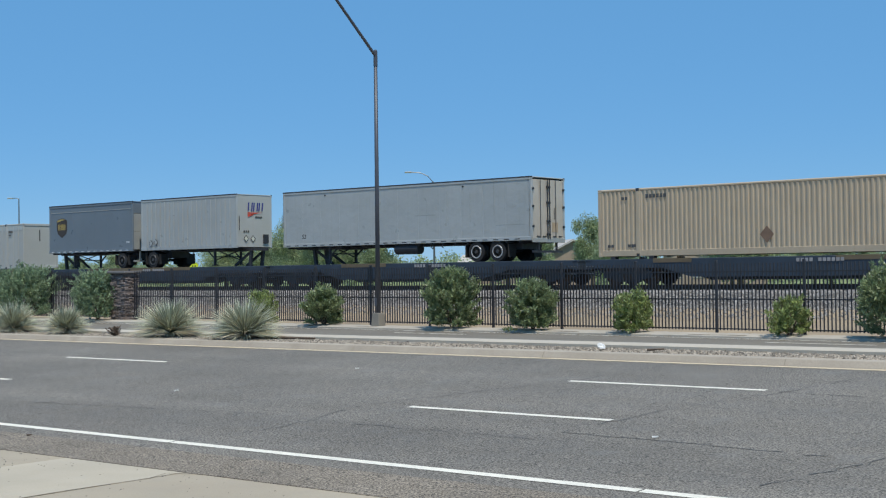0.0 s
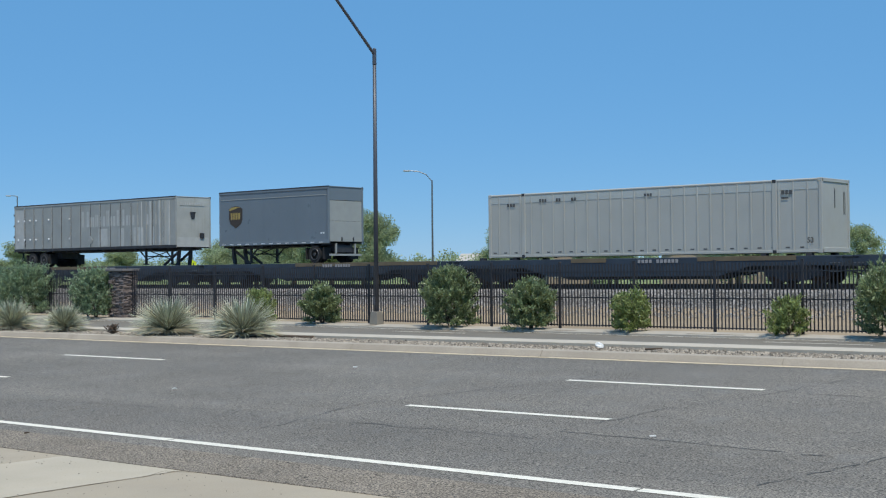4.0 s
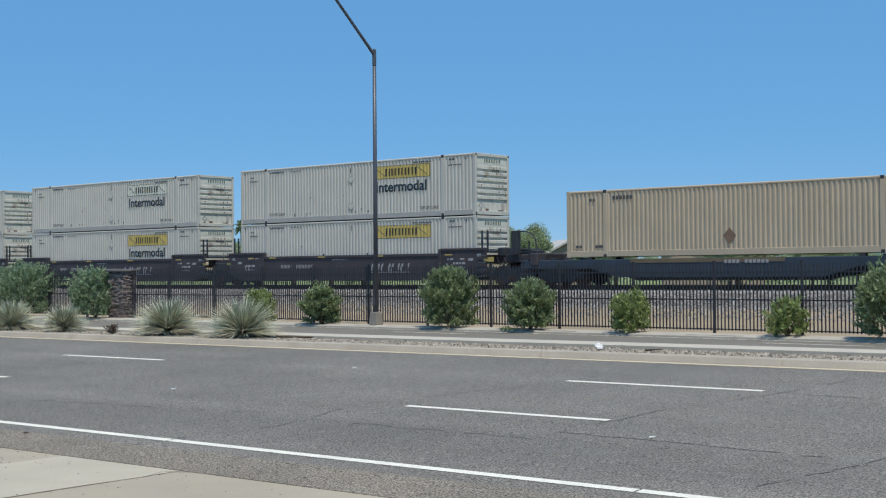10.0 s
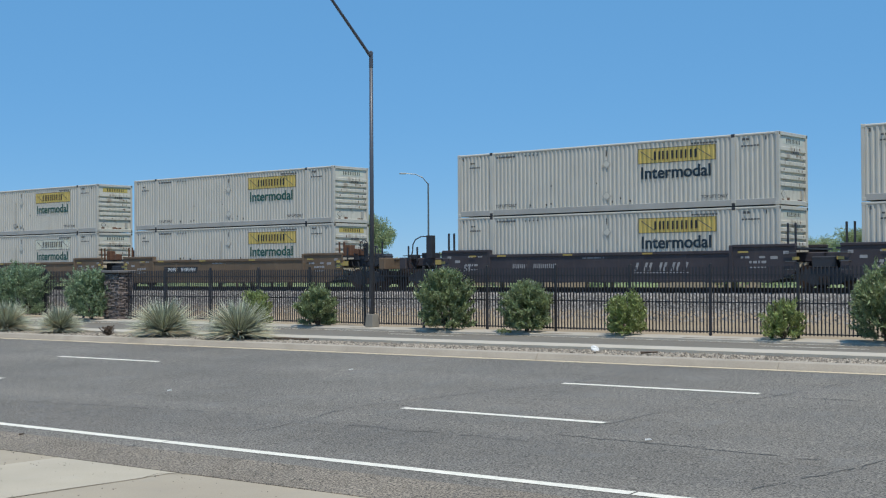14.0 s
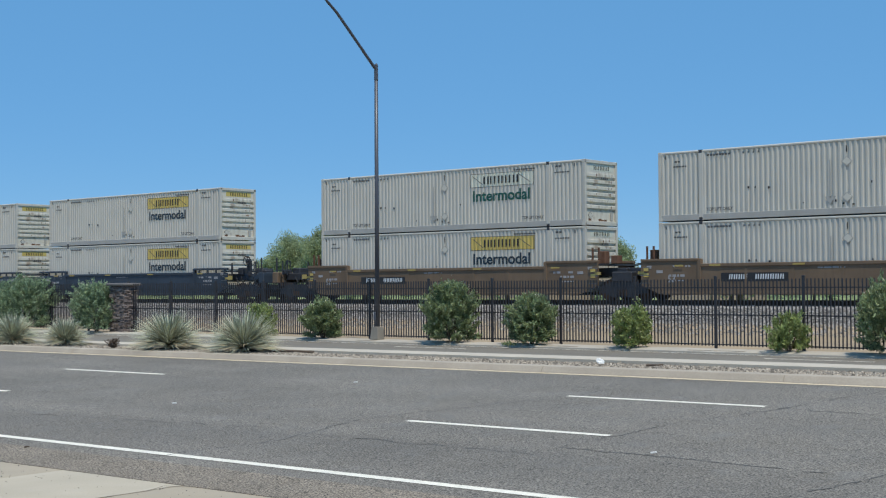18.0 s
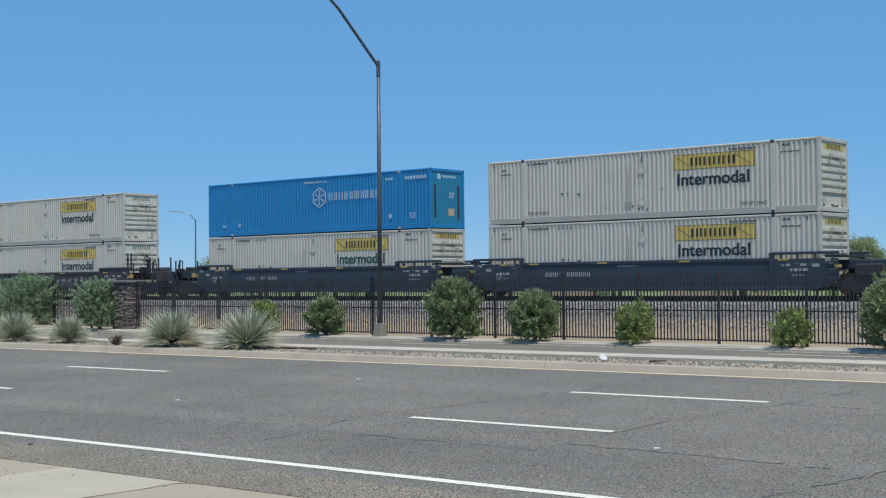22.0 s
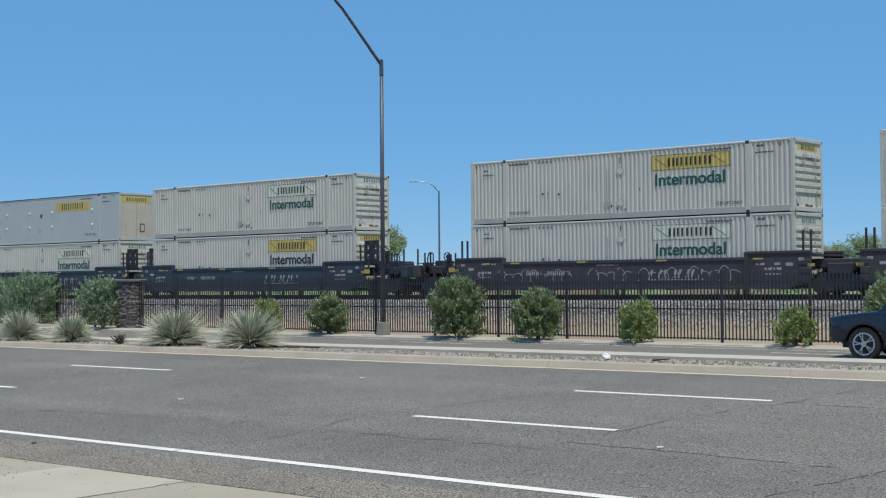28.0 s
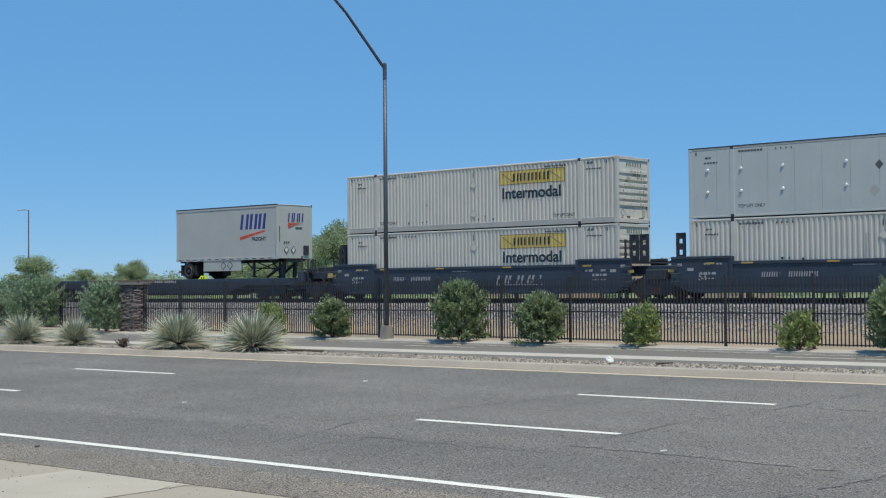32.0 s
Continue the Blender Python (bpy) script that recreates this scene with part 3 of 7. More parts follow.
for x, y in ((-15.4, 16.66), (-16.16, 13.42), (-7.34, 12.57), (-14.4, 9.65)):
    t = thing("litter_scrap", "small pale scrap of litter on the asphalt", "litter")
    part("scrap", rod(bmesh.new(), (0, 0, 0), (0.06, 0.03, 0.008), 0.012, 0.008, 5), M_ROCKWHITE if x != -14.4 else M_BARK, t)
    t.matrix_world = pose(x, y, road_z(x, y) + 0.012)

# ---- railway ----
ANG, YT, RISE, SPEED, RAIL = -0.958, 48.827, 0.0015, 13.6, 1.22


def tpose(u, z=0.0, v=0.0):
    """A pose u metres along the track, v behind the train's near face, at height z."""
    a = radians(ANG)
    return pose(u * math.cos(a) - v * math.sin(a), YT + u * math.sin(a) + v * math.cos(a), z + RISE * u, 0, -math.degrees(RISE), ANG)


bm = bmesh.new()
prof = ((-5.2, -0.1), (-1.75, 0.93), (0.0, 0.99), (2.6, 0.99), (4.4, 0.93), (7.8, -0.1))
rings = [[bm.verts.new((u, v, z)) for v, z in prof] for u in (-900, -100, -60, -20, 20, 900)]
for a, b in zip(rings, rings[1:]):
    for k in range(len(prof) - 1):
        bm.faces.new((a[k], b[k], b[k + 1], a[k + 1]))
structure("ballast_bed", bm, M_BALLAST, "raised bed of crushed stone ballast").matrix_world = tpose(0)
for v in (0.578, 2.013):
    bm = bmesh.new()
    for x0_, x1_, z0_, z1_ in ((-0.075, 0.075, 1.03, 1.045), (-0.01, 0.01, 1.045, 1.185), (-0.037, 0.037, 1.185, 1.22)):
        box(bm, -900, 900, v + x0_, v + x1_, z0_, z1_)
    structure("rail", bm, M_RAIL, "rusty steel rail with a worn head").matrix_world = tpose(0)
tie_me = mesh_of("tie", box(bmesh.new(), -0.115, 0.115, -1.3, 1.3, 0.86, 1.03, 0.01), M_TIE)
for k in range(160):
    structure("tie", tie_me, None, "dark timber railway tie").matrix_world = tpose(-98 + k * 0.54, 0, 1.295)


def on_ballast(rng, n):
    u = rng.uniform(-84, -8, n)
    v = np.where(rng.random(n) < 0.84, rng.uniform(-4.0, 0.4, n), -4.0 - 3.5 * rng.random(n) ** 1.6)
    z = np.interp(v, [-8.5, -5.5, -3.5, -1.75, 0.4], [0.10, 0.26, 0.44, 0.93, 0.985])
    a = radians(ANG)
    return np.stack((u * math.cos(a) - v * math.sin(a), YT + u * math.sin(a) + v * math.cos(a), z + RISE * u + 0.015), -1)


bm = bmesh.new()
prof = ((-17.6, -0.05), (-8.5, 0.10), (-5.5, 0.26), (-3.5, 0.44))
rings = [[bm.verts.new((u, v, z)) for v, z in prof] for u in (-300, -100, -60, -20, 20, 300)]
for a, b in zip(rings, rings[1:]):
    for k in range(len(prof) - 1):
        bm.faces.new((a[k], b[k], b[k + 1], a[k + 1]))
structure("dirt_bank", bm, M_DIRT, "reddish dirt bank at the foot of the ballast").matrix_world = tpose(0)
scatter_stones("ballast_stones", 52000, on_ballast, 0.028, 0.060, M_STONE, 7, "grey and pinkish crushed ballast stones")

# ---- the train ----
MOVERS = []                      # (thing, place along the track at the start, height, depth)


def ride(ob, u, z, v=1.295):
    MOVERS.append((ob, u, z, v))
    ob.matrix_world = tpose(u, z, v)
    return ob


def corrugation(x, pitch=0.214, depth=0.036):
    """How far the pressed steel wall lies behind its outer face at x."""
    t = (x / pitch) % 1.0
    if t < 0.36:
        return 0.0
    if t < 0.5:
        return depth * (t - 0.36) / 0.14
    if t < 0.86:
        return depth
    return depth * (1 - (t - 0.86) / 0.14)


def corrugated(x0, x1, z0, z1, y, out, lift=0.0, pitch=0.214, depth=0.036):
    """A pressed wall between x0 and x1 whose outer faces lie at y; out is -1 for the near side, 1 for the far one."""
    bm = bmesh.new()
    xs, k = [x0], math.ceil(x0 / pitch - 1)
    while k * pitch < x1 + pitch:
        xs += [(k + q) * pitch for q in (0.0, 0.36, 0.5, 0.86) if x0 < (k + q) * pitch < x1]
        k += 1
    xs.append(x1)
    lo = [bm.verts.new((x, y - out * corrugation(x, pitch, depth) + out * lift, z0)) for x in xs]
    hi = [bm.verts.new((x, y - out * corrugation(x, pitch, depth) + out * lift, z1)) for x in xs]
    for i in range(len(xs) - 1):
        bm.faces.new((lo[i], lo[i + 1], hi[i + 1], hi[i]))
    return bm


CL, CW, CH = 16.15, 2.59, 2.88


def sign_bars(parent, x, y, z, h, total, face="front", name="mark"):
    """The company mark as a row of plain dark uprights."""
    ws = (0.24, 0.62, 0.78, 0.74, 0.80, 0.24)
    k = total / (sum(ws) + 5 * 0.32)
    p = 0.0
    for w in ws:
        bars("mark_block", M_INK, parent, *((x + p, y, z) if face == "front" else (x, y + p, z)), h, (w * k,), 0, face, hollow=0.17 * k if w > 0.4 else 0.0)
        p += (w + 0.32) * k


def castings(t, h, xs, material, corner):
    """Lifting castings; those at the container's own corners wear its paint."""
    for x in xs:
        for z in (0.0, h - 0.14):
            for y0, y1 in ((-1.30, -1.16), (1.16, 1.30)):
                boxpart("corner_casting", corner if abs(x) > 7 else material, t, x - 0.09, x + 0.09, y0, y1, z - 0.005 if z == 0 else z, z + 0.14 if z == 0 else z + 0.145, 0.012)


def box_frame(t, m, m_rail, rail_low=0.27, rail_top=0.11, post=0.14, inner=True):
    """The steel frame that all the containers share: corner and lifting posts, rails, roof, floor."""
    hx, hy = CL / 2, CW / 2
    for sx in (-1, 1):
        for sy in (-1, 1):
            x0, x1 = sorted((sx * hx, sx * (hx - post)))
            y0, y1 = sorted((sy * hy, sy * (hy - post)))
            boxpart("corner_post", m, t, x0, x1, y0, y1, 0.0, CH, 0.012)
        if inner:
            for sy in (-1, 1):
                y0, y1 = sorted((sy * (hy + 0.004), sy * (hy - 0.07)))
                boxpart("lifting_post", m, t, sx * 6.096 - 0.10, sx * 6.096 + 0.10, y0, y1, 0.0, CH, 0.012)
    for sy in (-1, 1):
        y0, y1 = sorted((sy * (hy - 0.004), sy * (hy - 0.10)))
        boxpart("bottom_rail", m_rail, t, -hx + post, hx - post, y0, y1, 0.02, rail_low, 0.01)
        boxpart("top_rail", m, t, -hx + post, hx - post, y0, y1, CH - rail_top, CH, 0.032)
    boxpart("roof", m, t, -hx + 0.05, hx - 0.05, -hy + 0.05, hy - 0.05, CH - 0.05, CH - 0.012)
    boxpart("floor_frame", M_STEEL, t, -hx + 0.1, hx - 0.1, -hy + 0.1, hy - 0.1, 0.03, 0.16)
    for sx in (-1, 1):
        x0, x1 = sorted((sx * hx, sx * (hx - 0.1)))
        boxpart("end_sill", m, t, x0, x1, -hy + post, hy - post, 0.02, 0.2, 0.01)
        boxpart("end_header", m, t, x0, x1, -hy + post, hy - post, CH - 0.14, CH, 0.01)


def small_marks(t, y, flip=False):
    """The codes and warnings along the top of the side."""
    for x, z, h, ws in ((-7.3, 2.42, 0.07, (0.12, 0.1)), (-7.35, 2.22, 0.06, (0.1, 0.08, 0.1, 0.12, 0.07)), (-5.8, 2.60, 0.08, (0.1,) * 8), (-4.2, 2.60, 0.08, (0.05, -0.1, 0.05, -0.1, 0.05, -0.1, 0.05)),
                        (4.2, 2.60, 0.07, (0.1,) * 9), (6.5, 2.6, 0.09, (0.14, 0.12)), (6.45, 2.35, 0.06, (0.1,) * 6), (7.5, 2.58, 0.16, (0.05,)), (-7.75, 2.58, 0.14, (0.06,))):
        bars("small_marking", M_GREYINK, t, x, y, z, h, ws, 0.035)
    lettering("TOP LIFT ONLY", 0.13, M_GREYINK, t, -5.85, y, 0.38, width=1.2)
    lettering("TOP LIFT ONLY", 0.13, M_GREYINK, t, 4.65, y, 0.38, width=1.2)


def ribbed_end(t, m, z0, z1, n, x, seed):
    """An end wall with a plain dirty foot and bold horizontal ribs above it, rust running down its far third."""
    bm = bmesh.new()
    hy = CW / 2 - 0.14
    foot = z0 + 0.44
    step = (z1 - foot) / n
    prof_ = [(-0.06, z0), (-0.06, foot)]
    for k in range(n):
        z = foot + k * step
        prof_ += [(-0.085, z + step * 0.03), (-0.085, z + step * 0.30), (0.0, z + step * 0.44), (0.0, z + step * 0.90)]
    prof_.append((-0.06, z1))
    a = [bm.verts.new((x + dx, -hy, z)) for dx, z in prof_]
    b = [bm.verts.new((x + dx, hy, z)) for dx, z in prof_]
    for i in range(len(prof_) - 1):
        bm.faces.new((a[i], b[i], b[i + 1], a[i + 1]))
    wall = part("end_wall", bm, m, t, "end wall pressed into horizontal ribs")
    rr = random.Random(seed)
    for k in range(n):
        z = foot + k * step
        for j in range(rr.randint(1, 3)):
            y = rr.uniform(0.5, 1.0) if rr.random() < 0.7 else rr.uniform(-0.9, 0.9)
            boxpart("rust_run", M_RUST, wall, x - 0.002, x + 0.003, y, y + rr.uniform(0.02, 0.07), z + step * rr.uniform(0.46, 0.6), z + step * 0.88)
    for q in range(4):
        y = rr.uniform(-1.0, 0.9)
        boxpart("rust_run", M_RUST, wall, x - 0.062, x - 0.057, y, y + rr.uniform(0.05, 0.3), z0 + 0.01, z0 + rr.uniform(0.05, 0.12))
    boxpart("lock_box", M_WHITE_RAIL, t, x - 0.06, x + 0.01, 0.78, 0.94, z0 + 0.06, z0 + 0.42, 0.01)
    d = plate("diamond_mark", M_GREYINK, t, ((-0.19, 0), (0, -0.17), (0.19, 0), (0, 0.17)), x - 0.055, "end")
    d.matrix_local = pose(x - 0.055, -0.78, z0 + 0.24, 0, 0, 90)
    plate("diamond_centre", M_WHITE, d, ((-0.16, 0), (0, -0.14), (0.16, 0), (0, 0.14)), -0.005)
    return wall


def white_container(panel, word, arrow):
    """A long white domestic container; panel: the sign's colour, word: the lettering's material or None."""
    t = thing("shipping_container", "", "container", "containers on the train")
    hx, hy = CL / 2, CW / 2
    box_frame(t, M_WHITE, M_WHITE_RAIL)
    for a, b in ((-hx + 0.14, -6.226), (-5.996, 5.996), (6.196, hx - 0.14)):
        part("side_wall", corrugated(a, b, 0.26, CH - 0.1, -hy + 0.012, -1), M_WHITE, t)
    part("side_wall", corrugated(-hx + 0.14, hx - 0.14, 0.26, CH - 0.1, hy - 0.012, 1), M_WHITE, t)
    ribbed_end(t, M_WHITE_END, 0.2, 2.32, 6, hx - 0.03, 7 if arrow else 3 if word else 5)
    boxpart("end_panel", M_WHITE_END, t, hx - 0.09, hx - 0.05, -hy + 0.14, hy - 0.14, 2.3, CH - 0.13)
    boxpart("left_end_wall", M_WHITE, t, -hx + 0.02, -hx + 0.06, -hy + 0.14, hy - 0.14, 0.2, CH - 0.13)
    boxpart("end_sign", M_SIGNYELLOW if panel is M_SIGNYELLOW and arrow else M_SIGNPALE, t, hx - 0.05, hx - 0.045, -0.85, 0.95, 2.42, 2.68)
    sign_bars(t, hx - 0.04, -0.55, 2.46, 0.18, 1.2, "end")
    bars("end_marking", M_GREYINK, t, hx - 0.025, 0.0, 2.06, 0.09, (0.12, 0.1, 0.14, 0.1), 0.03, "end")
    castings(t, CH, (-hx + 0.09, -6.096, 6.096, hx - 0.09), M_STEEL, M_WHITE)
    y = -hy + 0.008
    if panel:
        x0, x1 = (1.68, 5.32)
        part("sign_panel", corrugated(x0, x1, 1.93, 2.56, -hy + 0.012, -1, 0.006), panel, t, "painted sign panel following the ribs")
        bm = bmesh.new()
        for a in ((x0, x1, 1.93, 1.95), (x0, x1, 2.54, 2.56), (x0, x0 + 0.02, 1.93, 2.56), (x1 - 0.02, x1, 1.93, 2.56)):
            box(bm, a[0], a[1], y - 0.006, y - 0.002, a[2], a[3])
        bar(bm, (x0 + 0.15, y - 0.003, 2.45), (x0 + 0.75, y - 0.003, 2.05), 0.004, 0.03)
        bar(bm, (x1 - 0.85, y - 0.003, 2.45), (x1 - 0.2, y - 0.003, 2.05), 0.004, 0.03)
        part("sign_border", bm, M_GREYINK, t)
        sign_bars(t, x0 + 0.78, y - 0.004, 2.07, 0.35, 2.0)
    if word:
        lettering("Intermodal", 0.50, word, t, 1.84, y - 0.002, 1.30, width=3.25)
    for z in (2.02, 0.66) if word else (0.66,):
        d = plate("diamond_mark", M_WHITE_RAIL, t, ((-0.23, 0), (0, -0.2), (0.23, 0), (0, 0.2)), y - 0.004, x=0.12, z=z)
        plate("diamond_centre", M_WHITE_END, d, ((-0.19, 0), (0, -0.165), (0.19, 0), (0, 0.165)), -0.005)
    boxpart("side_slot", M_INK, t, 0.10, 0.13, y - 0.004, y + 0.01, 2.36, 2.62)
    rr = random.Random(9 if arrow else 4 if word else 2)
    for k in range(9):
        q, z = rr.uniform(-4.5, 1.6), rr.choice((0.36, 0.4, 0.5, 1.15, 1.2, 1.6))
        boxpart("chip", M_INK, t, q, q + rr.uniform(0.03, 0.08), y - 0.004, y + 0.02, z, z + rr.uniform(0.04, 0.1))
    if arrow:
        bm = bmesh.new()
        box(bm, 0.02, 0.07, -0.004, 0, 0.25, 1.7)
        prism(bm, ((-0.18, 0.3), (0.045, 0.0), (0.27, 0.3)), -0.004, 0)
        ob = part("side_arrow", bm, M_WHITE_RAIL, t)
        ob.matrix_local = pose(-0.6, y - 0.002, 0.42)
    small_marks(t, y)
    return t


def tan_container():
    t = thing("shipping_container", "", "container", "containers on the train")
    hx, hy = CL / 2, CW / 2
    box_frame(t, M_TAN, M_TAN)
    for a, b in ((-hx + 0.14, -6.226), (-5.996, 5.996), (6.196, hx - 0.14)):
        part("side_wall", corrugated(a, b, 0.26, CH - 0.1, -hy + 0.012, -1), M_TAN, t)
    part("side_wall", corrugated(-hx + 0.14, hx - 0.14, 0.26, CH - 0.1, hy - 0.012, 1), M_TAN, t)
    boxpart("left_end_wall", M_TAN, t, -hx + 0.02, -hx + 0.06, -hy + 0.14, hy - 0.14, 0.2, CH - 0.13)
    for y0, y1 in ((-1.15, -0.015), (0.015, 1.15)):
        d = boxpart("door", M_TAN_END, t, hx - 0.10, hx - 0.055, y0, y1, 0.2, CH - 0.14, 0.01)
        bm = bmesh.new()
        for k in range(5):
            box(bm, hx - 0.055, hx - 0.025, y0 + 0.06, y1 - 0.06, 0.34 + k * 0.47, 0.34 + k * 0.47 + 0.24, 0.012)
        part("door_rib", bm, M_TAN_END, d)
        for q in (0.3, 0.72):
            yy = y0 + (y1 - y0) * q
            part("lock_rod", rod(bmesh.new(), (hx - 0.008, yy, 0.1), (hx - 0.008, yy, CH - 0.06), 0.018), M_STEEL, d)
    castings(t, CH, (-hx + 0.09, -6.096, 6.096, hx - 0.09), M_STEEL, M_TAN)
    y = -hy + 0.008
    plate("diamond_mark", M_RECESS, t, ((-0.3, 0), (0, -0.34), (0.3, 0), (0, 0.34)), y, x=-0.2, z=0.78)
    for x, z, h, ws in ((-6.9, 2.4, 0.13, (0.14, 0.12)), (-5.7, 2.45, 0.16, (0.13,) * 6), (6.6, 2.45, 0.15, (0.12, 0.13)), (6.5, 0.5, 0.13, (0.2, 0.2)), (-7.6, 0.4, 0.12, (0.14, 0.12)), (-6.6, 0.4, 0.12, (0.14, 0.2))):
        bars("small_marking", M_GREYINK, t, x, y, z, h, ws, 0.04)
    bars("end_marking", M_GREYINK, t, hx - 0.02, -1.05, 2.1, 0.12, (0.1, 0.12, 0.1), 0.04, "end")
    for z0_, z1_ in ((0.30, 0.44), (1.17, 1.32), (1.47, 1.62), (1.77, 1.90), (2.5, 2.62)):
        for y0_, y1_ in ((-1.08, -0.62), (-0.54, -0.10), (0.10, 0.56), (0.64, 1.08)):
            boxpart("rusted_recess", M_RECESS, t, hx - 0.03, hx - 0.012, y0_, y1_, z0_, z1_)
    for y0_, z0_, r in ((0.72, 0.9, 0.19), (0.25, 0.5, 0.12), (-0.7, 0.72, 0.1)):
        plate("rust_blotch", M_RECESS, t, [(r * math.cos(k * 0.785) * (0.8 + 0.2 * (k % 3)), 1.2 * r * math.sin(k * 0.785)) for k in range(8)], 0).matrix_local = pose(hx - 0.008, y0_, z0_, 0, 0, 90)
    return t


def blue_container():
    t = thing("shipping_container", "", "container", "containers on the train")
    hx, hy = CL / 2, CW / 2
    box_frame(t, M_BLUE, M_BLUE)
    for a, b in ((-hx + 0.14, -6.226), (-5.996, 5.996), (6.196, hx - 0.14)):
        part("side_wall", corrugated(a, b, 0.26, CH - 0.1, -hy + 0.012, -1), M_BLUE, t)
    part("side_wall", corrugated(-hx + 0.14, hx - 0.14, 0.26, CH - 0.1, hy - 0.012, 1), M_BLUE, t)
    boxpart("left_end_wall", M_BLUE, t, -hx + 0.02, -hx + 0.06, -hy + 0.14, hy - 0.14, 0.2, CH - 0.13)
    boxpart("end_wall", M_BLUE_END, t, hx - 0.08, hx - 0.04, -hy + 0.14, hy - 0.14, 0.2, CH - 0.13)
    boxpart("end_patch", M_TAN, t, hx - 0.04, hx - 0.035, 0.1, 0.55, 0.62, 0.98)
    for q in (-0.95, 0.8):
        boxpart("end_gusset", M_STEEL, t, hx - 0.04, hx - 0.033, q, q + 0.13, 0.5, 2.1, 0, "dark upright strip on the end wall")
    lettering("53'", 0.26, M_PALEBLUE, t, hx - 0.034, 0.15, 1.5, "end")
    bars("end_marking", M_PALEBLUE, t, hx - 0.034, -0.35, 2.46, 0.11, (0.1,) * 8, 0.035, "end")
    plate("hexagon_mark", M_PALEBLUE, t, [(0.16 * math.cos(k * math.pi / 3), 0.16 * math.sin(k * math.pi / 3)) for k in range(6)], hx - 0.034, "end", -0.62, 2.5).matrix_local = pose(hx - 0.034, -0.6, 2.5, 0, 0, 90)
    castings(t, CH, (-hx + 0.09, -6.096, 6.096, hx - 0.09), M_WHITE_RAIL, M_BLUE)
    y = -hy + 0.006
    bm = bmesh.new()
    r = 0.50
    pts = [(r * math.sin(k * math.pi / 3), r * math.cos(k * math.pi / 3)) for k in range(6)]
    for k in range(6):
        (xa, za), (xb, zb) = pts[k], pts[(k + 1) % 6]
        bar(bm, (xa, 0, za), (xb, 0, zb), 0.004, 0.07)
        bar(bm, (0, 0, 0), (xa * 0.72, 0, za * 0.72), 0.004, 0.06)
        bar(bm, (xa * 0.72, 0, za * 0.72), ((xa * 0.45 + xb * 0.2), 0, (za * 0.45 + zb * 0.2)), 0.004, 0.05)
    ob = part("hexagon_mark", bm, M_PALEBLUE, t, "white line hexagon mark")
    ob.matrix_local = pose(0.6, y - 0.004, 1.80)
    p = 1.27
    for w in (0.26, -0.02, 0.07, 0.28, -0.02, 0.26, 0.32, 0.26, 0.07, 0.28, 0.24, 0.30, 0.28):
        if w > 0:
            bars("mark_block", M_PALEBLUE, t, p, y, 1.62, 0.40, (w,), 0, hollow=0.065)
        p += abs(w) + 0.055
    for x, z, h, ws in ((-0.5, 2.55, 0.09, (0.1,) * 11), (5.2, 2.42, 0.12, (0.12, 0.1, 0.14)), (6.45, 2.4, 0.16, (0.13,) * 8), (-6.9, 0.5, 0.14, (0.1, 0.12)), (-5.6, 0.48, 0.2, (0.16,)), (5.4, 0.55, 0.22, (0.18,))):
        bars("small_marking", M_PALEBLUE, t, x, y, z, h, ws, 0.05)
    lettering("53'", 0.27, M_PALEBLUE, t, 6.75, y - 0.003, 0.52)
    return t


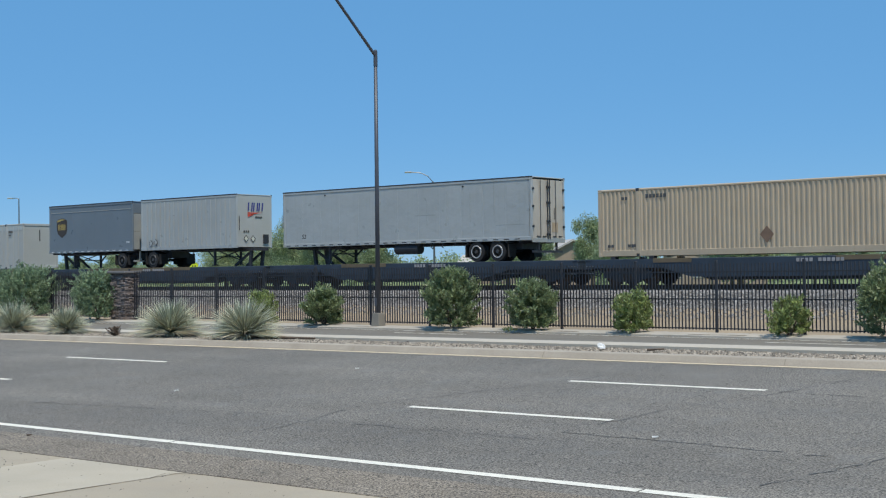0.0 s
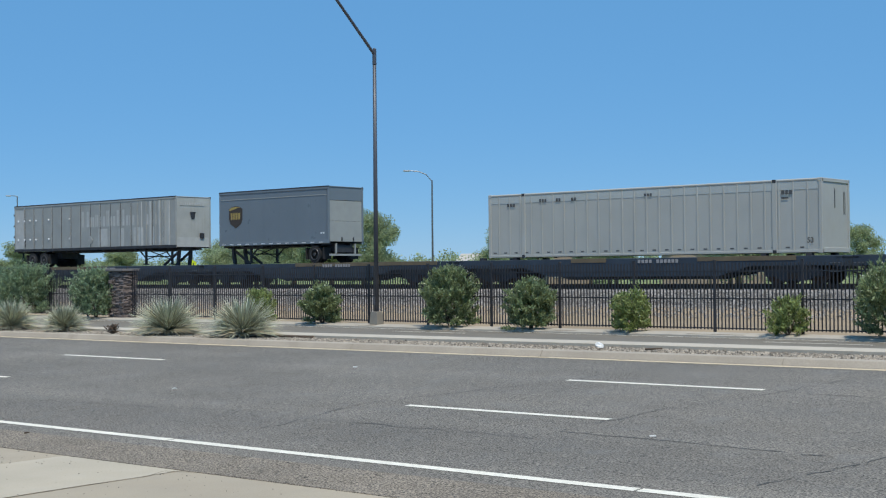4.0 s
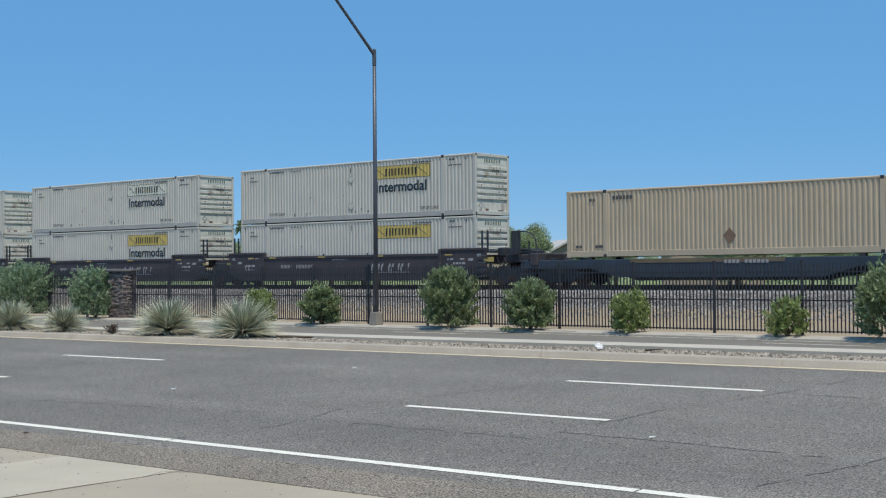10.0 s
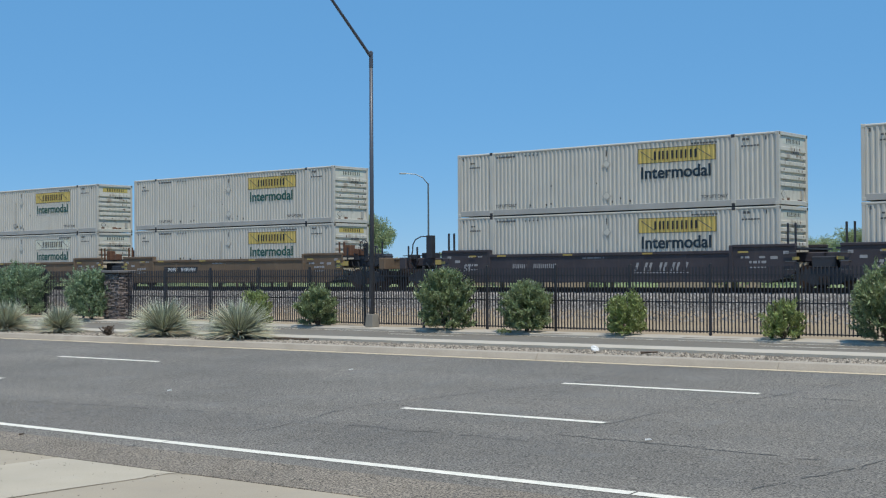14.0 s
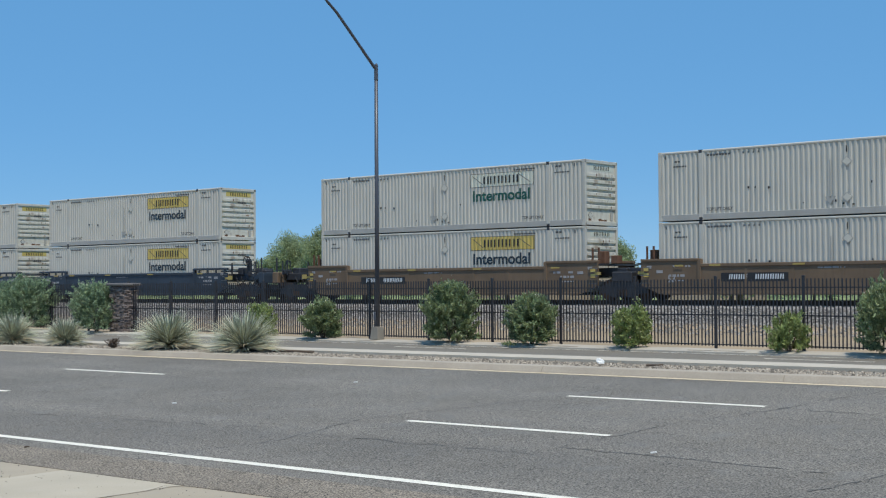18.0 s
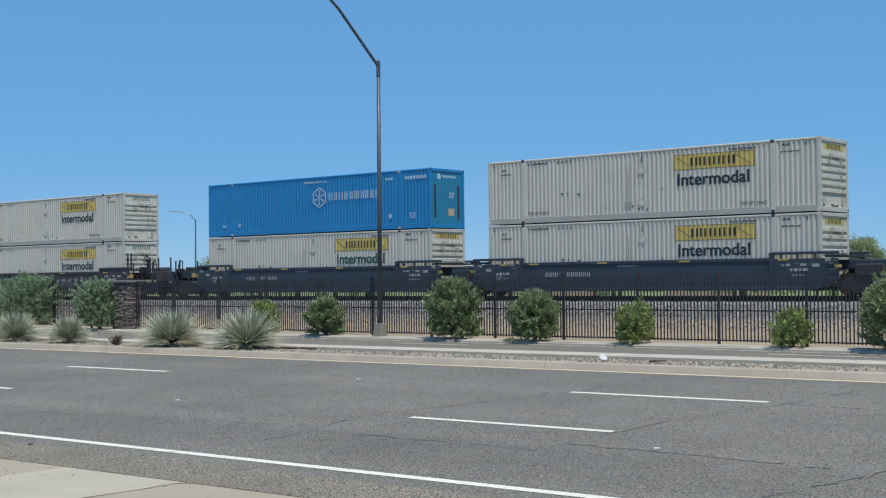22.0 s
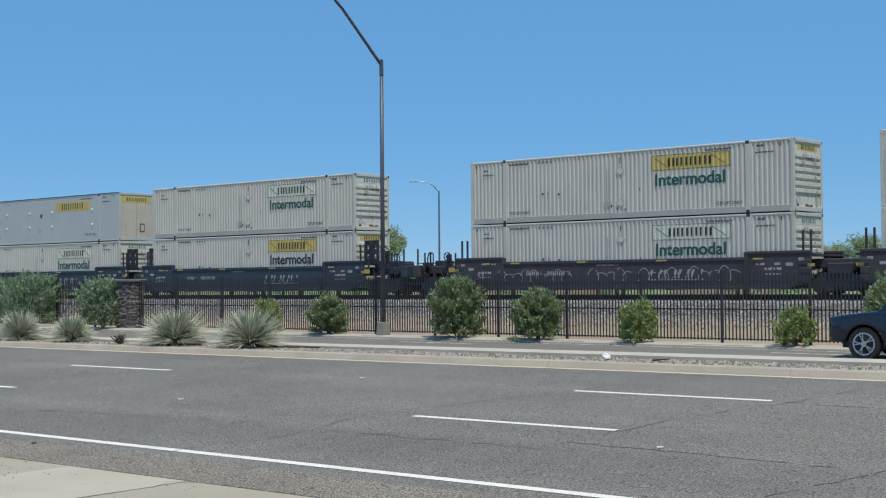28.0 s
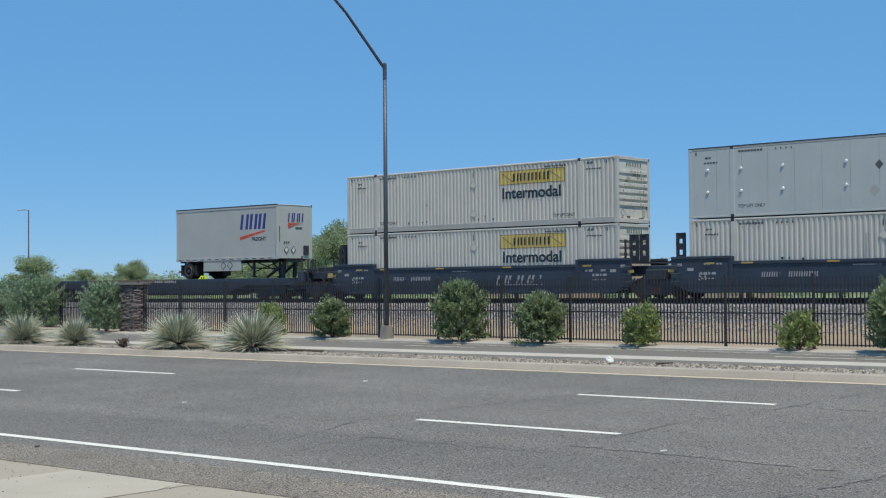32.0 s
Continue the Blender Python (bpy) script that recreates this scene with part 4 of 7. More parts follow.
def smooth_container():
    t = thing("shipping_container", "", "container", "containers on the train")
    hx, hy = CL / 2, CW / 2
    box_frame(t, M_SMOOTH, M_SMOOTH, rail_low=0.1, rail_top=0.13)
    for k in range(14):
        a = -hx + 0.14 + (CL - 0.28) / 14 * k
        boxpart("side_sheet", M_SMOOTH, t, a + 0.004, a + (CL - 0.28) / 14 - 0.004, -hy + 0.012, -hy + 0.04, 0.1, CH - 0.13)
    boxpart("side_wall", M_SMOOTH, t, -hx + 0.14, hx - 0.14, hy - 0.04, hy - 0.012, 0.1, CH - 0.13)
    boxpart("left_end_wall", M_SMOOTH, t, -hx + 0.02, -hx + 0.06, -hy + 0.14, hy - 0.14, 0.2, CH - 0.13)
    for y0, y1 in ((-1.15, -0.01), (0.01, 1.15)):
        boxpart("door", M_SMOOTH_END, t, hx - 0.08, hx - 0.03, y0, y1, 0.2, CH - 0.14, 0.008)
    boxpart("end_sign", M_SIGNYELLOW, t, hx - 0.03, hx - 0.024, -1.1, 1.1, 2.3, 2.66)
    sign_bars(t, hx - 0.02, -0.7, 2.37, 0.22, 1.4, "end")
    boxpart("vent_frame", M_GREYINK, t, hx - 0.03, hx - 0.015, 0.25, 0.6, 0.55, 1.05)
    boxpart("vent", M_SMOOTH_END, t, hx - 0.03, hx - 0.011, 0.31, 0.54, 0.62, 0.98)
    boxpart("top_edge", M_STEEL, t, -hx, hx, -hy - 0.006, -hy + 0.03, CH - 0.035, CH + 0.008)
    castings(t, CH, (-hx + 0.09, -6.096, 6.096, hx - 0.09), M_STEEL, M_SMOOTH)
    y = -hy + 0.012
    boxpart("sign_panel", M_SIGNYELLOW, t, 1.56, 5.16, y - 0.005, y, 1.93, 2.5)
    sign_bars(t, 2.25, y - 0.006, 2.05, 0.36, 2.2)
    for x in (-7.2, -5.7, -3.9, -1.3, 1.2, 5.4):
        for z in (1.05, 1.95):
            part("mushroom_vent", rod(bmesh.new(), (x, y, z), (x, y - 0.05, z), 0.075, 0.05, 10), M_WHITEINK, t)
    plate("diamond_mark", M_GREYINK, t, ((-0.16, 0), (0, -0.18), (0.16, 0), (0, 0.18)), y - 0.002, x=0.0, z=1.75)
    plate("diamond_mark", M_WHITE_RAIL, t, ((-0.2, 0), (0, -0.24), (0.2, 0), (0, 0.24)), y - 0.002, x=-0.2, z=0.8)
    small_marks(t, y - 0.003)
    return t


def plate_container():
    """A white plate-sided container with upright posts."""
    t = thing("shipping_container", "", "container", "containers on the train")
    hx, hy = CL / 2, CW / 2
    box_frame(t, M_WTP, M_WTP, rail_low=0.12, rail_top=0.1)
    boxpart("side_wall", M_WTP, t, -hx + 0.14, hx - 0.14, -hy + 0.03, -hy + 0.06, 0.12, CH - 0.1)
    boxpart("side_wall", M_WTP, t, -hx + 0.14, hx - 0.14, hy - 0.06, hy - 0.03, 0.12, CH - 0.1)
    for k in range(1, 27):
        x = -hx + CL / 27 * k
        boxpart("side_post", M_WTP, t, x - 0.035, x + 0.035, -hy + 0.006, -hy + 0.03, 0.12, CH - 0.1, 0.008)
        boxpart("slot", M_GREYINK, t, x - 0.33, x - 0.16, -hy + 0.022, -hy + 0.03, 0.2, 0.25)
    boxpart("top_band", M_SMOOTH, t, -hx + 0.14, hx - 0.14, -hy + 0.02, -hy + 0.03, CH - 0.42, CH - 0.1)
    boxpart("left_end_wall", M_WTP, t, -hx + 0.02, -hx + 0.06, -hy + 0.14, hy - 0.14, 0.2, CH - 0.13)
    boxpart("end_wall", M_WTP, t, hx - 0.07, hx - 0.03, -hy + 0.14, hy - 0.14, 0.2, CH - 0.13)
    castings(t, CH, (-hx + 0.09, -6.096, 6.096, hx - 0.09), M_STEEL, M_WTP)
    bars("end_marking", M_INK, t, hx - 0.028, -0.1, 1.75, 0.75, (0.07,), 0.02, "end")
    bars("end_marking", M_GREYINK, t, hx - 0.028, 0.75, 1.5, 0.9, (0.07, 0.05), 0.05, "end")
    y = -hy + 0.005
    for x, z, h, ws in ((-7.0, 2.3, 0.14, (0.12, 0.11, 0.13)), (-5.2, 2.45, 0.14, (0.1, 0.1, 0.1)), (-4.3, 2.45, 0.14, (0.1, 0.1)), (-3.5, 2.45, 0.14, (0.12, 0.1)), (0.2, 2.5, 0.1, (0.1, 0.1, 0.1)), (6.4, 2.3, 0.15, (0.13, 0.11, 0.14)), (6.4, 2.12, 0.07, (0.3,))):
        bars("small_marking", M_GREYINK, t, x, y, z, h, ws, 0.04)
    lettering("53", 0.2, M_GREYINK, t, 7.45, y, 0.4)
    return t


# ---- trailers: origin on the deck under the body's middle ----
def truck_wheel(t, x, y, r=0.46, w=0.26, out=-1, rim=M_RIM):
    wh = part("wheel", rod(bmesh.new(), (x, y - w / 2, r), (x, y + w / 2, r), r * 0.62, n=20), M_TYRE, t)
    bm = bmesh.new()
    for rr, q in ((r, 0.36), (r * 0.97, 0.5)):
        rod(bm, (x, y - w * q, r), (x, y + w * q, r), rr, n=24)
    part("tyre", bm, M_TYRE, wh)
    yo = y + out * w * 0.5
    bm = bmesh.new()
    rings = [[bm.verts.new((x + rr * math.cos(k * math.pi / 12), yy, r + rr * math.sin(k * math.pi / 12))) for k in range(24)] for rr, yy in ((r * 0.66, yo), (r * 0.63, yo + out * 0.02), (r * 0.54, yo + out * 0.015), (r * 0.48, yo - out * 0.05))]
    for a, b in zip(rings, rings[1:]):
        for k in range(24):
            bm.faces.new((a[k], a[(k + 1) % 24], b[(k + 1) % 24], b[k]))
    part("rim", bm, rim, wh)
    bm = rod(bmesh.new(), (x, yo - out * 0.045, r), (x, yo - out * 0.06, r), r * 0.5, n=20)
    rod(bm, (x, yo + out * 0.03, r), (x, yo - out * 0.05, r), r * 0.17, r * 0.22, 12)
    part("hub", bm, M_RIM, wh)
    return wh


def shield(t, x, y, z):
    """A gold-edged brown shield with plain gold blocks."""
    o = [(-0.54, 0.42), (-0.3, 0.53), (0.0, 0.57), (0.3, 0.53), (0.54, 0.42), (0.54, -0.15), (0.42, -0.4), (0.0, -0.64), (-0.42, -0.4), (-0.54, -0.15)]
    s = plate("shield", M_BROWN, t, o, y, x=x, z=z, label="brown and gold shield mark")
    plate("shield_top", M_GOLD, s, [(-0.50, 0.32), (-0.5, 0.42), (-0.3, 0.5), (0.0, 0.53), (0.35, 0.49), (0.1, 0.45), (-0.2, 0.38)], -0.005)
    bars("shield_mark", M_GOLD, s, -0.38, -0.005, -0.16, 0.36, (0.22, 0.2, 0.2), 0.06, hollow=0.075)


def landing_gear(t, x, dirn):
    """Two legs with feet, cross bracing and a drag brace."""
    for y in (-0.95, 0.95):
        boxpart("leg", M_STEEL, t, x - 0.06, x + 0.06, y - 0.06, y + 0.06, 0.12, 1.06, 0.01)
        boxpart("foot", M_STEEL, t, x - 0.14, x + 0.14, y - 0.12, y + 0.12, 0.06, 0.12, 0.01)
        part("brace", bar(bmesh.new(), (x, y, 0.42), (x + dirn * 0.75, y, 1.02), 0.06, 0.06), M_STEEL, t)
    bm = bar(bmesh.new(), (x, -0.95, 0.35), (x, 0.95, 0.95), 0.05, 0.05)
    bar(bm, (x, -0.95, 0.95), (x, 0.95, 0.35), 0.05, 0.05)
    bar(bm, (x, -0.95, 0.55), (x, 0.95, 0.55), 0.06, 0.06)
    part("cross_brace", bm, M_STEEL, t)


def trailer(length, nose, style):
    """A highway trailer standing on the deck; nose: 1 when it points along the train's way, else -1."""
    t = thing("semi_trailer", "", "trailer", "trailers on the train")
    hx, hy, z0, z1 = length / 2, 1.295, *((0.93, 3.80) if style == "sheet" else (1.0, 3.93))
    skin, endskin = {"grey": (M_UPSGREY, M_GREYDOOR), "ribbed": (M_TRAILER_WHITE, M_WTP), "sheet": (M_TRAILER_WHITE, M_SMOOTH_END), "crown": (M_TCGREY, M_TCEND), "white": (M_WTP, M_WTP)}[style]
    step = {"grey": 1.22, "ribbed": 0.41, "sheet": 1.3, "crown": 0.98, "white": 1.25}[style]
    n = round((length - 0.3) / step)
    step = (length - 0.3) / n
    for k in range(n):
        a = -hx + 0.15 + step * k
        boxpart("side_sheet", skin, t, a + 0.002, a + step - 0.002, -hy + 0.012, -hy + 0.04, z0 + 0.16, z1 - 0.16)
    if style in ("ribbed", "crown"):
        for k in range(1, n):
            a = -hx + 0.15 + step * k
            boxpart("side_post", skin, t, a - 0.045, a + 0.045, -hy - 0.034, -hy + 0.012, z0 + 0.16, z1 - 0.2, 0.018)
    boxpart("far_side", skin, t, -hx + 0.1, hx - 0.1, hy - 0.04, hy, z0 + 0.1, z1 - 0.1)
    boxpart("roof", skin, t, -hx, hx, -hy + 0.02, hy - 0.02, z1 - 0.05, z1, 0.02)
    for sy in (-1, 1):
        y0, y1 = sorted((sy * (hy + 0.008), sy * (hy - 0.08)))
        boxpart("top_rail", skin, t, -hx, hx, y0, y1, z1 - 0.15, z1 - 0.02, 0.01)
        boxpart("top_edge", M_STEEL, t, -hx, hx, y0 - 0.004, y1 + 0.004, z1 - 0.055, z1 + 0.012, 0.01)
        boxpart("bottom_rail", skin if style != "crown" else M_STEEL, t, -hx, hx, y0, y1, z0, z0 + 0.17, 0.01)
    for sx in (-1, 1):
        x0, x1 = sorted((sx * hx, sx * (hx - 0.14)))
        for sy in (-1, 1):
            y0, y1 = sorted((sy * hy, sy * (hy - 0.12)))
            boxpart("corner_post", skin if sx == nose else M_UPSGREY if style == "grey" else skin, t, x0, x1, y0, y1, z0, z1, 0.02)
    xe0, xe1 = sorted((nose * (hx - 0.02), nose * (hx - 0.06)))
    boxpart("nose_wall", endskin if nose > 0 else skin, t, xe0, xe1, -hy + 0.1, hy - 0.1, z0 + 0.05, z1 - 0.05)
    xe0, xe1 = sorted((-nose * (hx - 0.03), -nose * (hx - 0.07)))
    if style == "grey":
        for k in range(2):
            boxpart("roller_door_panel", endskin, t, xe0, xe1, -hy + 0.12, hy - 0.12, z0 + 0.1 + k * 1.05, z0 + 0.1 + k * 1.05 + 1.042, 0.006)
        for y in (-0.35, 0.5):
            boxpart("door_latch", M_STEEL, t, *sorted((-nose * (hx - 0.03), -nose * hx)), y, y + 0.07, z0 + 0.12, z0 + 0.32)
        boxpart("door_header", skin, t, xe0, xe1, -hy + 0.1, hy - 0.1, z0 + 2.22, z1 - 0.02)
    else:
        for y0, y1 in ((-1.17, -0.01), (0.01, 1.17)):
            d = boxpart("door", endskin, t, xe0, xe1, y0, y1, z0 + 0.1, z1 - 0.12, 0.01)
            xo = -nose * (hx + 0.005)
            part("lock_rod", rod(bmesh.new(), (xo, y0 + 0.55, z0 + 0.1), (xo, y0 + 0.55, z1 - 0.12), 0.018), M_LAMPGREY, d)
    # chassis
    for y in (-0.5, 0.5):
        boxpart("chassis_rail", M_STEEL, t, -hx + 0.2, hx - 0.2, y - 0.05, y + 0.05, z0 - 0.13, z0 - 0.004)
    beam = mesh_of("cross_beam", box(bmesh.new(), 0, 0.08, -hy + 0.06, hy - 0.06, z0 - 0.09, z0), M_STEEL)
    for k in range(int(length / 0.75)):
        part("cross_beam", beam, None, t).location = (-hx + 0.3 + k * 0.75, 0, 0)
    if style == "crown" or style in ("sheet", "grey", "white"):
        bm = bmesh.new()
        for k in range(int(length / 0.62)):
            a = -hx + 0.25 + k * 0.62
            box(bm, a, a + 0.3, -hy - 0.012, -hy - 0.006, z0 + 0.05, z0 + 0.09)
        if style == "crown":
            for k in range(1, n):
                a = -hx + 0.15 + step * k
                boxpart("post_seam", M_STEEL, t, a + 0.046, a + 0.058, -hy - 0.012, -hy + 0.0125, z0 + 0.17, z1 - 0.2)
        part("marker_strip", bm, M_INK if style != "grey" else M_WHITEINK, t)
    pup = length < 9.5
    xw = -nose * (hx - (1.05 if pup else 2.6))
    axles = (xw,) if pup else (xw - 0.62, xw + 0.62)
    for x in axles:
        for y, o in ((-1.14, -1), (-0.83, -1), (0.83, 1), (1.14, 1)):
            truck_wheel(t, x, y, out=o, rim=M_LAMPHEAD if style == "sheet" else M_RIM)
        part("axle", rod(bmesh.new(), (x, -0.8, 0.46), (x, 0.8, 0.46), 0.07), M_STEEL, t)
    boxpart("bogie_frame", M_STEEL, t, min(axles) - 0.9, max(axles) + 0.9, -0.62, 0.62, 0.55, z0 - 0.1)
    for s in (-1, 1):
        xf = (min(axles) - 0.62) if s < 0 else (max(axles) + 0.62)
        for y in (-1, 1):
            boxpart("mud_flap", M_TYRE, t, xf - 0.01, xf + 0.01, y - 0.3, y + 0.3, 0.2, 0.8)
    xr = -nose * (hx - 0.08)
    bm = bar(bmesh.new(), (xr, -1.15, 0.42), (xr, 1.15, 0.42), 0.08, 0.1)
    for y in (-0.7, 0.7):
        bar(bm, (xr, y, 0.42), (xr, y, z0), 0.08, 0.08)
    part("underride_guard", bm, M_GREYDOOR if style == "grey" else M_STEEL, t)
    xl = nose * (hx - (2.2 if pup else 3.1))
    landing_gear(t, xl, -nose)
    if not pup or style in ("grey", "ribbed"):
        boxpart("gear_plate", M_STEEL, t, xl - 0.9, xl + 0.9, -1.0, 1.0, z0 - 0.16, z0 - 0.02, 0.05)
    y = -hy + 0.010
    if style == "grey":
        boxpart("stripe_rail", M_GREYDOOR, t, -hx + 0.2, hx - 0.12, y - 0.012, y, z1 - 0.46, z1 - 0.42)
        shield(t, -hx + (1.35 if pup else 1.33), y - 0.004, 2.58)
        bars("small_marking", M_WHITEINK, t, hx - 0.6, y, 1.5, 0.08, (0.12, 0.12), 0.04)
    if style == "ribbed":
        for x, z in ((-hx + 0.95, 1.55), (-hx + 1.4, 1.6)):
            plate("diamond_centre", M_TRAILER_WHITE, plate("diamond_mark", M_GREYINK, t, ((-0.2, 0), (0, -0.2), (0.2, 0), (0, 0.2)), y - 0.05, x=x, z=z - 0.15), ((-0.15, 0), (0, -0.15), (0.15, 0), (0, 0.15)), -0.005)
    if style in ("ribbed", "white"):
        e = nose * hx + 0.0
        bars("company_mark", M_BLUEINK, t, e + 0.002, -0.5, 3.02, 0.46, (0.34, 0.34, 0.32), 0.05, "end", 0.12, "blue company mark as plain blocks", hollow=0.075)
        plate("red_swoosh", M_RED, t, ((0, 0.2), (1.1, 0.2), (0.5, 0.13), (0.0, 0.13)), e + 0.002, "end", 0, 0).matrix_local = pose(e + 0.002, -0.5, 2.74, 0, 0, 90)
        plate("red_swoosh", M_RED, t, ((0, 0.1), (0.5, 0.1), (0.02, -0.06)), e + 0.002, "end", 0, 0).matrix_local = pose(e + 0.002, -0.5, 2.74, 0, 0, 90)
        bars("small_marking", M_GREYINK, t, e + 0.002, 0.05, 2.66, 0.07, (0.5,), 0, "end")
        boxpart("nose_slot", M_INK, t, e, e + 0.006, -1.12, -1.08, 1.95, 2.75)
        for q in (-0.62, -0.12):
            d = plate("diamond_mark", M_GREYINK, t, ((-0.19, 0), (0, -0.21), (0.19, 0), (0, 0.21)), e + 0.002, "end")
            d.matrix_local = pose(e + 0.002, q, 1.5, 0, 0, 90)
            plate("diamond_centre", M_SIGNPALE, d, ((-0.13, 0), (0, -0.15), (0.13, 0), (0, 0.15)), -0.005)
        bars("small_marking", M_GREYINK, t, e + 0.002, -0.8, 1.85, 0.1, (0.1, 0.1, 0.1), 0.05, "end")
        boxpart("glad_hand_box", M_STEEL, t, e, e + 0.05, 0.62, 1.0, 1.25, 1.75, 0.01)
    if style == "white":
        bars("company_mark", M_BLUEINK, t, hx - 2.95, y, 2.65, 0.82, (0.62, 0.58, 0.55), 0.12, lean=0.15, hollow=0.17, label="dark blue company mark as plain blocks")
        plate("red_swoosh", M_RED, t, ((0, 0.18), (0.0, 0.0), (2.0, 0.42), (2.0, 0.5)), y, x=hx - 2.95, z=2.08)
        lettering("FREIGHT", 0.2, M_NAVY, t, hx - 2.0, y - 0.005, 2.02, width=1.15)
        boxpart("side_skirt", M_WTP, t, -hx + 2.35, hx - 2.9, -hy + 0.02, -hy + 0.05, 0.42, z0 + 0.01, 0.01)
        for q in (-0.35, 0.2):
            plate("diamond_centre", M_WTP, plate("diamond_mark", M_GREYINK, t, ((-0.24, 0), (0, -0.24), (0.24, 0), (0, 0.24)), -hy + 0.016, x=hx - 4.0 + q, z=0.72), ((-0.17, 0), (0, -0.17), (0.17, 0), (0, 0.17)), -0.005)
        bars("small_marking", M_INK, t, -hx + 3.0, y, 3.72, 0.06, (0.06, 0.06), 0.05)
    if style == "crown":
        ws = (0.75, 0.42, 0.28, 0.62, 0.24, 0.55, 0.8, 0.48, 0.62, 0.85, 0.62)
        hs = ((0.95), (0.6), (0.72), (0.62), (0.95), (0.6), (0.95), (0.6), (0.6), (0.6), (0.6))
        p = 0.0
        for w, h in zip(ws, hs):
            bars("mark_block", M_FADED, t, -hx + 7.25 + p, -hy + 0.011, 2.38, h, (w * 0.92,), 0, hollow=0.17)
            p += w + 0.10
        for x in (0.45, 1.15, 1.75, 2.4, 3.8, 6.0):
            for z in (1.75, 2.95):
                part("mushroom_vent", rod(bmesh.new(), (-hx + x, y, z), (-hx + x, y - 0.05, z), 0.07, 0.05, 10), M_WHITEINK, t)
        boxpart("pale_sheet", M_FADED, t, -hx + 0.17, -hx + 1.05, y - 0.006, y, z0 + 0.2, z1 - 0.3)
        for q in range(8):
            boxpart("end_post", M_FADED if q % 2 else skin, t, hx - 3.6 + q * 0.42, hx - 3.45 + q * 0.42, -hy - 0.03, -hy + 0.014, z0 + 0.17, z1 - 0.2, 0.015)
        # sky mirrored low in the right half, put in as paler rectangles
        for q, w in ((8.9, 0.9), (10.9, 0.5), (12.3, 0.92), (13.9, 0.4)):
            boxpart("pale_sheet", M_FADED, t, -hx + q, -hx + q + w, -hy + 0.008, -hy + 0.013, z0 + 0.2, z0 + 1.25)
        for q in (1.35, 1.6):
            bars("small_marking", M_INK, t, -hx + 0.55, y, q, 0.14, (0.1, 0.1, 0.1, 0.1, 0.12), 0.05)
        boxpart("pale_sheet", M_WTP, t, hx - 1.0, hx - 0.55, y - 0.006, y, z0 + 0.2, z1 - 0.2)
        plate("diamond_centre", M_TCGREY, plate("diamond_mark", M_FADED, t, ((-0.22, 0), (0, -0.25), (0.22, 0), (0, 0.25)), y - 0.03, x=0.1, z=1.6), ((-0.16, 0), (0, -0.18), (0.16, 0), (0, 0.18)), -0.005)
        bars("end_mark", M_FADED, t, hx + 0.002, -0.95, 3.42, 0.16, (0.1, 0.1, 0.1, 0.1, 0.1, 0.1, 0.2, 0.1, 0.14, 0.16), 0.06, "end")
        plate("star_mark", M_STEEL, t, ((-0.2, 0.1), (0.2, 0.1), (0.12, -0.3), (-0.1, -0.3)), hx + 0.002, "end").matrix_local = pose(hx + 0.004, -0.05, 2.95, 0, 0, 90)
        boxpart("pale_patch", M_FADED, t, hx, hx + 0.006, -1.2, 1.1, z0 + 0.05, z0 + 0.6)
        boxpart("glad_hand_box", M_STEEL, t, hx, hx + 0.06, 0.45, 0.75, 1.55, 1.85, 0.01)
        bm = bmesh.new()
        for z in (1.4, 1.9, 2.6, 3.3):
            box(bm, -hx - 0.05, -hx, -hy - 0.02, -hy + 0.12, z, z + 0.12)
        part("door_hinge", bm, M_STEEL, t)
    if style == "sheet":
        boxpart("cooling_unit", M_STEEL, t, -hx - 0.42, -hx, -0.95, 0.95, 1.9, 3.85, 0.06, "dark louvred cooling unit on the nose")
        bm = bmesh.new()
        for k in range(6):
            box(bm, -hx - 0.44, -hx - 0.05, -0.97, -0.945, 2.0 + k * 0.11, 2.06 + k * 0.11)
        part("louvre", bm, M_GREYDOOR, t)
        lettering("53", 0.22, M_GREYINK, t, -hx + 1.4, y, z0 + 0.42)
        part("fuel_tank", rod(bmesh.new(), (-0.3, -1.0, 0.68), (1.2, -1.0, 0.68), 0.26, n=14), M_STEEL, t)
        for z in (1.5, 2.4, 3.2):
            for y0 in (-1.26, 1.12):
                boxpart("door_hinge", M_STEEL, t, hx - 0.02, hx + 0.03, y0, y0 + 0.14, z, z + 0.11, 0.01)
        for y0 in (-0.10, 0.06):
            part("lock_rod", rod(bmesh.new(), (hx + 0.03, y0, z0 + 0.05), (hx + 0.03, y0, z1 - 0.1), 0.026), M_STEEL, t)
            for z in (1.15, 1.75, 2.6, 3.3):
                boxpart("lock_bracket", M_STEEL, t, hx - 0.02, hx + 0.05, y0 - 0.05, y0 + 0.05, z, z + 0.09)
        for y0 in (-0.9, -0.45, 0.35, 0.8):
            boxpart("latch", M_STEEL, t, hx - 0.02, hx + 0.03, y0, y0 + 0.22, z0 + 0.16, z0 + 0.2)
        boxpart("rear_sill", M_GREYDOOR, t, hx - 0.05, hx + 0.02, -1.25, 1.25, z0 - 0.1, z0 + 0.1, 0.01)
        boxpart("rust_patch", M_TAN_END, t, hx - 0.028, hx - 0.02, 0.3, 0.75, 1.3, 1.75)
        bars("end_marking", M_GREYINK, t, hx - 0.02, 0.45, 1.9, 0.5, (0.05, 0.05), 0.06, "end")
